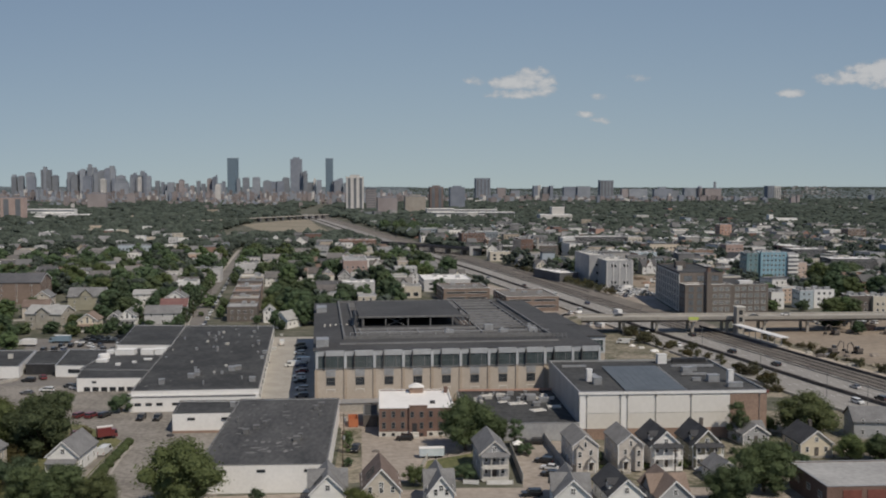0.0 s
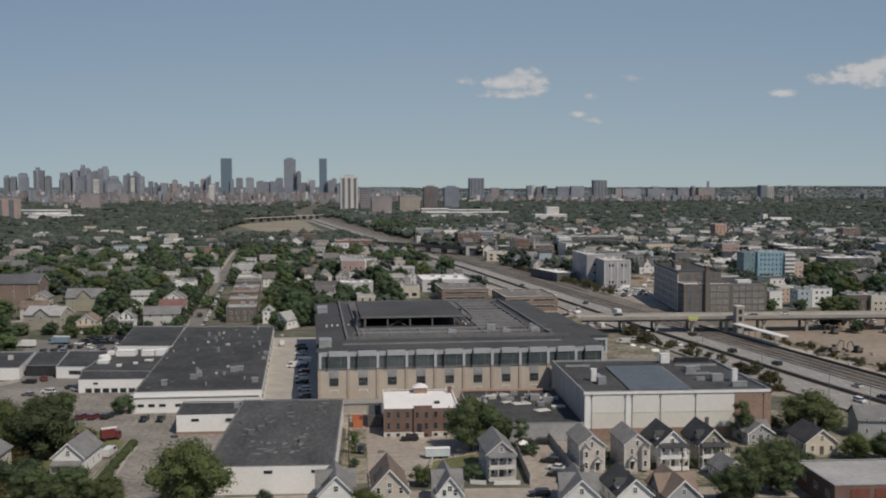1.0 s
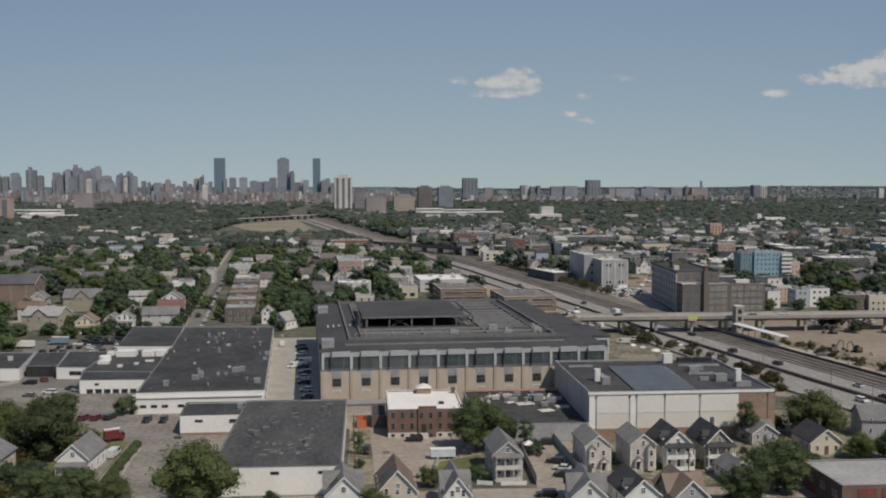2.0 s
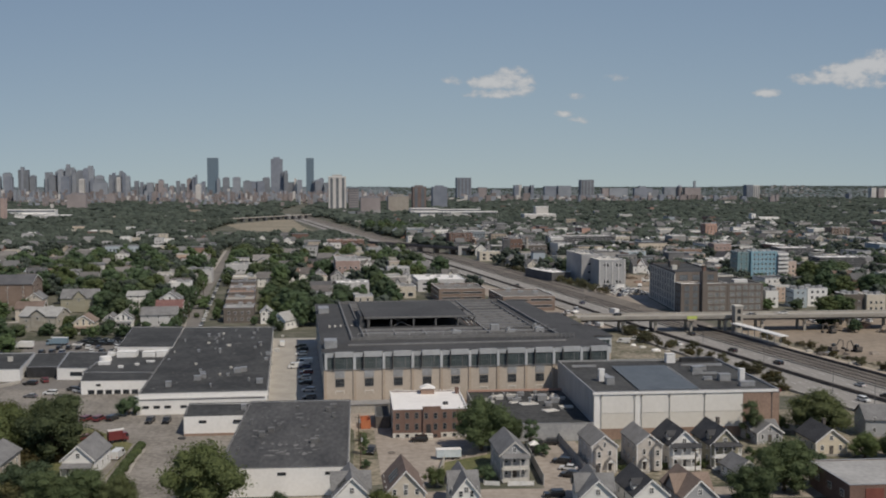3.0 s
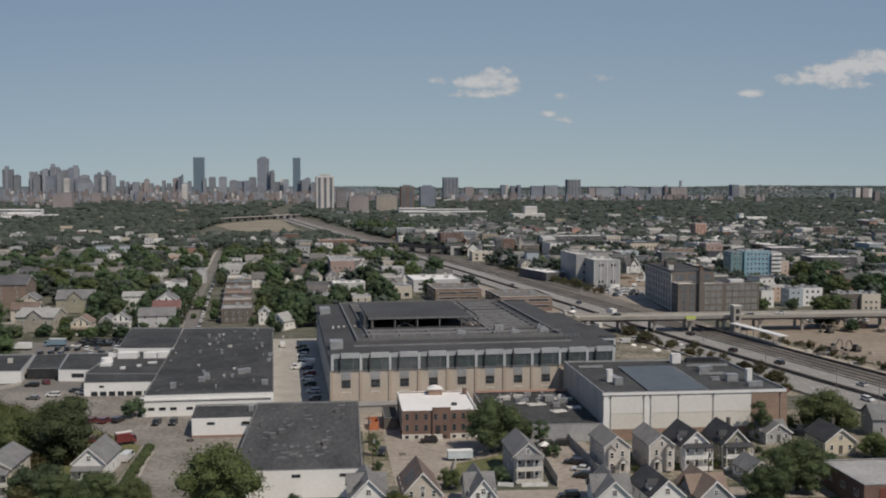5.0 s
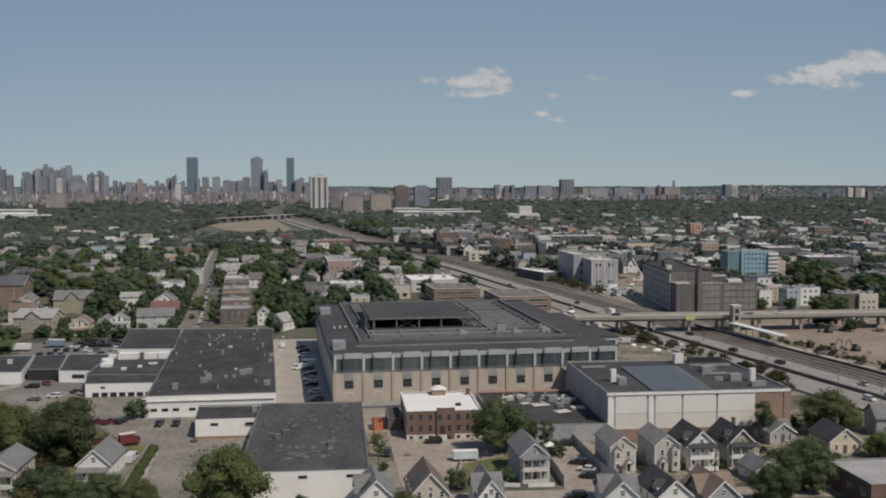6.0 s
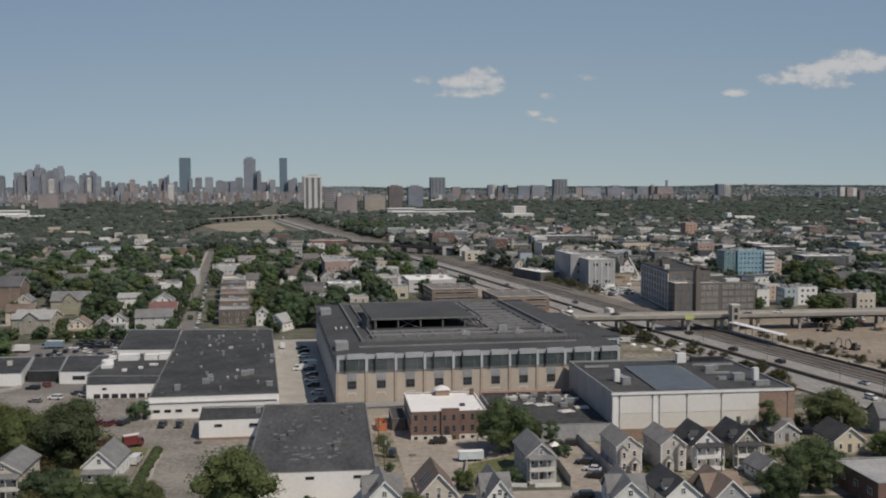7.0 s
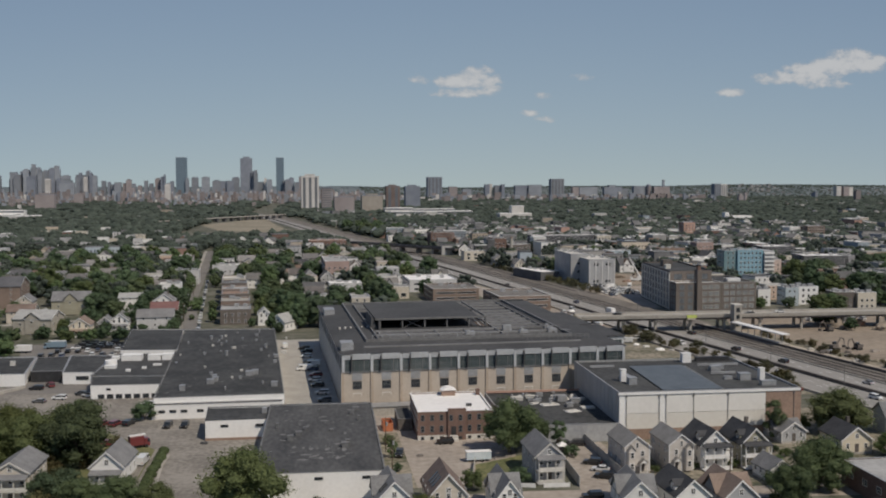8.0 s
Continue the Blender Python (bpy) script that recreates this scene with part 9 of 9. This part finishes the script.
def yard_things():
    ob = thing("dumpster", "orange open-top waste container in the yard", "container", -9.6, 294.5, 0, 3)
    part("tub", boxes((-1.4, -3.2, 0.25, -1.3, 3.2, 2.6), (1.3, -3.2, 0.25, 1.4, 3.2, 2.6), (-1.3, -3.2, 0.25, 1.3, -3.1, 2.6), (-1.3, 3.1, 0.25, 1.3, 3.2, 2.6), (-1.4, -3.2, 0.12, 1.4, 3.2, 0.25)), ORANGE, ob)
    for y in (-2, 0, 2):
        for s in (-1, 1):
            part("rib", boxes((s * 1.4 - 0.06, y - 0.08, 0.2, s * 1.4 + 0.1, y + 0.08, 2.6)), ORANGE, ob)
    part("runner", boxes((-1.0, -3.1, 0.0, -0.8, 3.1, 0.12), (0.8, -3.1, 0.0, 1.0, 3.1, 0.12)), DARK_METAL, ob)
    ob = thing("dumpster", "small orange waste container by the depot wall", "container", -9.0, 314, 0, 90)
    part("tub", boxes((-1.1, -2.2, 0.0, 1.1, 2.2, 1.5), (-1.2, -2.3, 1.5, 1.2, 2.3, 1.62)), ORANGE, ob)
    ob = thing("trailer", "pale blue-white box trailer on the dirt yard", "trailer", 12.3, 257.2, 0, 1)
    part("body", boxes((-3.3, -1.1, 0.7, 3.3, 1.1, 2.7)), material("pale_blue_paint", (0.5, 0.57, 0.6), (0.62, 0.68, 0.7), 0.4, 2, 0.5), ob)
    part("roof", boxes((-3.36, -1.16, 2.7, 3.36, 1.16, 2.78)), WHITE_ROOF, ob)
    for x in (-1.0, 1.0):
        for y in (-0.95, 0.95):
            part("wheel", tube(bmesh.new(), (x, y - 0.12, 0.42), (x, y + 0.12, 0.42), 0.42, 0.42, 12), RUBBER, ob)
    part("drawbar", boxes((3.3, -0.1, 0.6, 4.6, 0.1, 0.75), (4.2, -0.06, 0.0, 4.32, 0.06, 0.6)), DARK_METAL, ob)
    ob = thing("gazebo", "small white-topped garden gazebo with dark sides", "gazebo", 36.2, 261.5, 0)
    part("screen", boxes((-1.0, -1.0, 0.0, 1.0, 1.0, 2.3)), DARK_METAL, ob)
    bm = bmesh.new()
    v = [bm.verts.new(p) for p in ((-1.4, -1.4, 2.3), (1.4, -1.4, 2.3), (1.4, 1.4, 2.3), (-1.4, 1.4, 2.3), (0, 0, 3.4))]
    for f in ((0, 1, 4), (1, 2, 4), (2, 3, 4), (3, 0, 4), (3, 2, 1, 0)):
        bm.faces.new([v[k] for k in f])
    part("canopy", bm, WHITE_ROOF, ob)
    ob = thing("storage_shed", "long low green-grey shed against the depot", "shed", -6.5, 313.5, 0, 3)
    part("wall", boxes((-9, -1.5, -0.2, 6, 4, 2.8)), CONCRETE, ob)
    part("roof", boxes((-9.3, -1.8, 2.8, 6.3, 4.2, 3.0)), GREY_METAL, ob)
    # lamp posts by the highway
    for x, y in ((153.6, 324.5), (157.4, 303.6), (149.0, 372), (143, 424), (136, 500), (126, 585)):
        ob = thing("street_lamp", "tall steel street lamp beside the highway", "street lamp", x - 0.5, y, 0, 0, "lamps along the highway")
        part("pole", tube(bmesh.new(), (0, 0, -0.2), (0, 0, 10), 0.13, 0.07, 8), DULL_METAL, ob)
        part("arm", tube(bmesh.new(), (0, 0, 9.9), (2.2, 0.3, 10.4), 0.06, 0.04, 6), DULL_METAL, ob)
        part("lantern", boxes((1.9, 0.15, 10.3, 2.7, 0.45, 10.42)), DULL_METAL, ob)
    # timber utility poles by the streets
    for x, y in ((-11.6, 270), (-11.2, 250), (70, 228.5), (-98.5, 500), (-103.5, 545), (-108.5, 600), (-113, 660)):
        ob = thing("utility_pole", "brown timber utility pole with crossarm", "utility pole", x, y, 0, 10, "timber poles by the streets")
        part("pole", tube(bmesh.new(), (0, 0, -0.3), (0, 0, 9.5), 0.17, 0.11, 8), BARK, ob)
        part("crossarm", boxes((-1.1, -0.07, 8.7, 1.1, 0.07, 8.86)), BARK, ob)
        part("transformer", tube(bmesh.new(), (0.3, -0.2, 7.2), (0.3, -0.2, 8.2), 0.26, 0.26, 8), GREY_METAL, ob)


yard_things()


def excavator(x, y, turn):
    ob = thing("excavator", "dark tracked excavator with raised arm on the building site", "excavator", x, y, 0, turn)
    for s in (-1, 1):
        part("track", extrude_y(bmesh.new(), [(-2.0, 0.35), (-1.6, 0.0), (1.6, 0.0), (2.0, 0.35), (1.8, 0.85), (-1.8, 0.85)], s * 1.2 - 0.3, s * 1.2 + 0.3), RUBBER, ob)
    part("body", boxes((-2.2, -1.3, 0.95, 1.0, 1.3, 2.3)), SOOT_BRICK, ob)
    part("cab", boxes((0.1, 0.2, 2.3, 1.6, 1.3, 3.4)), GLASS, ob)
    part("boom", tube(bmesh.new(), (1.0, -0.2, 1.8), (3.4, -0.2, 5.2), 0.34, 0.26, 6), SOOT_BRICK, ob)
    part("arm", tube(bmesh.new(), (3.2, -0.2, 5.2), (5.4, -0.2, 4.6), 0.26, 0.2, 6), SOOT_BRICK, ob)
    part("arm", tube(bmesh.new(), (5.4, -0.2, 4.7), (5.7, -0.2, 1.6), 0.2, 0.16, 6), SOOT_BRICK, ob)
    part("bucket", prism(bmesh.new(), [(5.2, -0.8), (6.3, -0.8), (6.3, 0.4), (5.2, 0.4)], 0.7, 1.6), DARK_METAL, ob)


excavator(206.2, 408.6, 200)
excavator(196.3, 410, 20)
excavator(221, 461, 200)


def mobile_crane(x, y, turn):
    ob = thing("mobile_crane", "white mobile crane with a slanting boom", "crane", x, y, 0, turn)
    part("carrier", boxes((-5, -1.3, 0.9, 5, 1.3, 2.0), (3.2, -1.25, 2.0, 5, 1.25, 3.3)), CAR_WHITE, ob)
    part("turret", boxes((-3.4, -1.2, 2.0, -0.2, 1.2, 3.8)), CAR_WHITE, ob)
    for wx in (-3.8, -2.4, 2.4, 3.8):
        part("wheel", tube(bmesh.new(), (wx, -1.35, 0.55), (wx, 1.35, 0.55), 0.55, 0.55, 10), RUBBER, ob)
    part("boom", tube(bmesh.new(), (-2.2, 0, 3.2), (4.5, 0, 15.5), 0.62, 0.42, 6), CAR_WHITE, ob)
    part("jib", tube(bmesh.new(), (4.5, 0, 15.5), (6.0, 0, 18.4), 0.35, 0.25, 6), CAR_WHITE, ob)
    part("ram", tube(bmesh.new(), (-0.6, 0, 2.6), (1.4, 0, 9.2), 0.28, 0.2, 6), DULL_METAL, ob)


mobile_crane(206, 716, 170)


def heaps():
    rnd = random.Random(17)
    for x, y, r, mat, label in ((187.5, 402, 2.6, SOOT_BRICK, "dark heap of rubble beside the tracks"), (191.5, 404, 2.4, GREY_METAL, "grey heap of scrap beside the tracks"), (211, 402, 2.4, DIRT, "heap of earth on the building site"),
                                (113.5, 552, 2.0, WHITE_ROOF, "white tarpaulin heap behind the depot"), (119.5, 419, 2.0, WHITE_ROOF, "white covered boat-shaped heap by the bank"), (113.5, 434, 1.4, WHITE_ROOF, "small white heap by the bank"),
                                (116, 428, 1.6, PALE, "pale rubble heap by the bank"), (124, 417, 1.4, CONCRETE, "grey rubble heap by the bank"), (200, 745, 6.0, SAND, "mound of sand behind the old factory"), (214, 738, 5.0, DIRT, "mound of earth behind the old factory"), (222, 756, 6.0, SAND, "mound of sand behind the old factory"), (197, 712, 3.4, BROWN_BRICK, "heap of reddish rubble behind the old factory"),
                                (232, 470, 5.0, SAND, "mound of sand on the building site"), (252, 462, 6.5, SAND, "mound of sand on the building site"),
                                (275, 455, 7.0, DIRT, "mound of earth on the building site"), (-2.7, 264.0, 1.0, SOOT_BRICK, "small dark mound in the dirt yard"), (-62.5, 284.5, 1.2, DARK_METAL, "dark stack of scrap by the shed"),
                                (185.8, 411, 1.8, CONCRETE, "grey rubble heap beside the tracks"), (190.5, 412, 1.5, BROWN_BRICK, "brown rubble heap beside the tracks"), (198, 402, 1.6, SOOT_BRICK, "dark heap of rubble beside the tracks"),
                                (194, 393, 2.2, SOOT_BRICK, "dark heap of rubble beside the tracks"), (190.5, 381.5, 2.0, CONCRETE, "grey rubble heap beside the tracks"), (198, 380, 1.8, SCRUBLAND, "heap of weedy earth beside the tracks"),
                                (198.5, 432.5, 2.0, SCRUBLAND, "heap of weedy earth beside the tracks"), (245, 478, 5.5, BROWN_BRICK, "mound of reddish earth on the building site"), (290, 470, 8.0, BROWN_BRICK, "mound of reddish earth on the building site")):
        bm = bmesh.new()
        m = bmesh.ops.create_icosphere(bm, subdivisions=3, radius=1.0)
        for v in m["verts"]:
            k = 1 + 0.35 * noise.noise(v.co * 1.8 + Vector((x, y, 0))) + 0.15 * noise.noise(v.co * 5 + Vector((y, x, 0)))
            v.co = Vector((x + v.co.x * r * k, y + v.co.y * r * k * 0.8, max(v.co.z * k, -0.1) * r * 0.55))
        tagged(new("earth_mound", to_mesh("earth_mound", bm, mat)), label, "heap")


heaps()
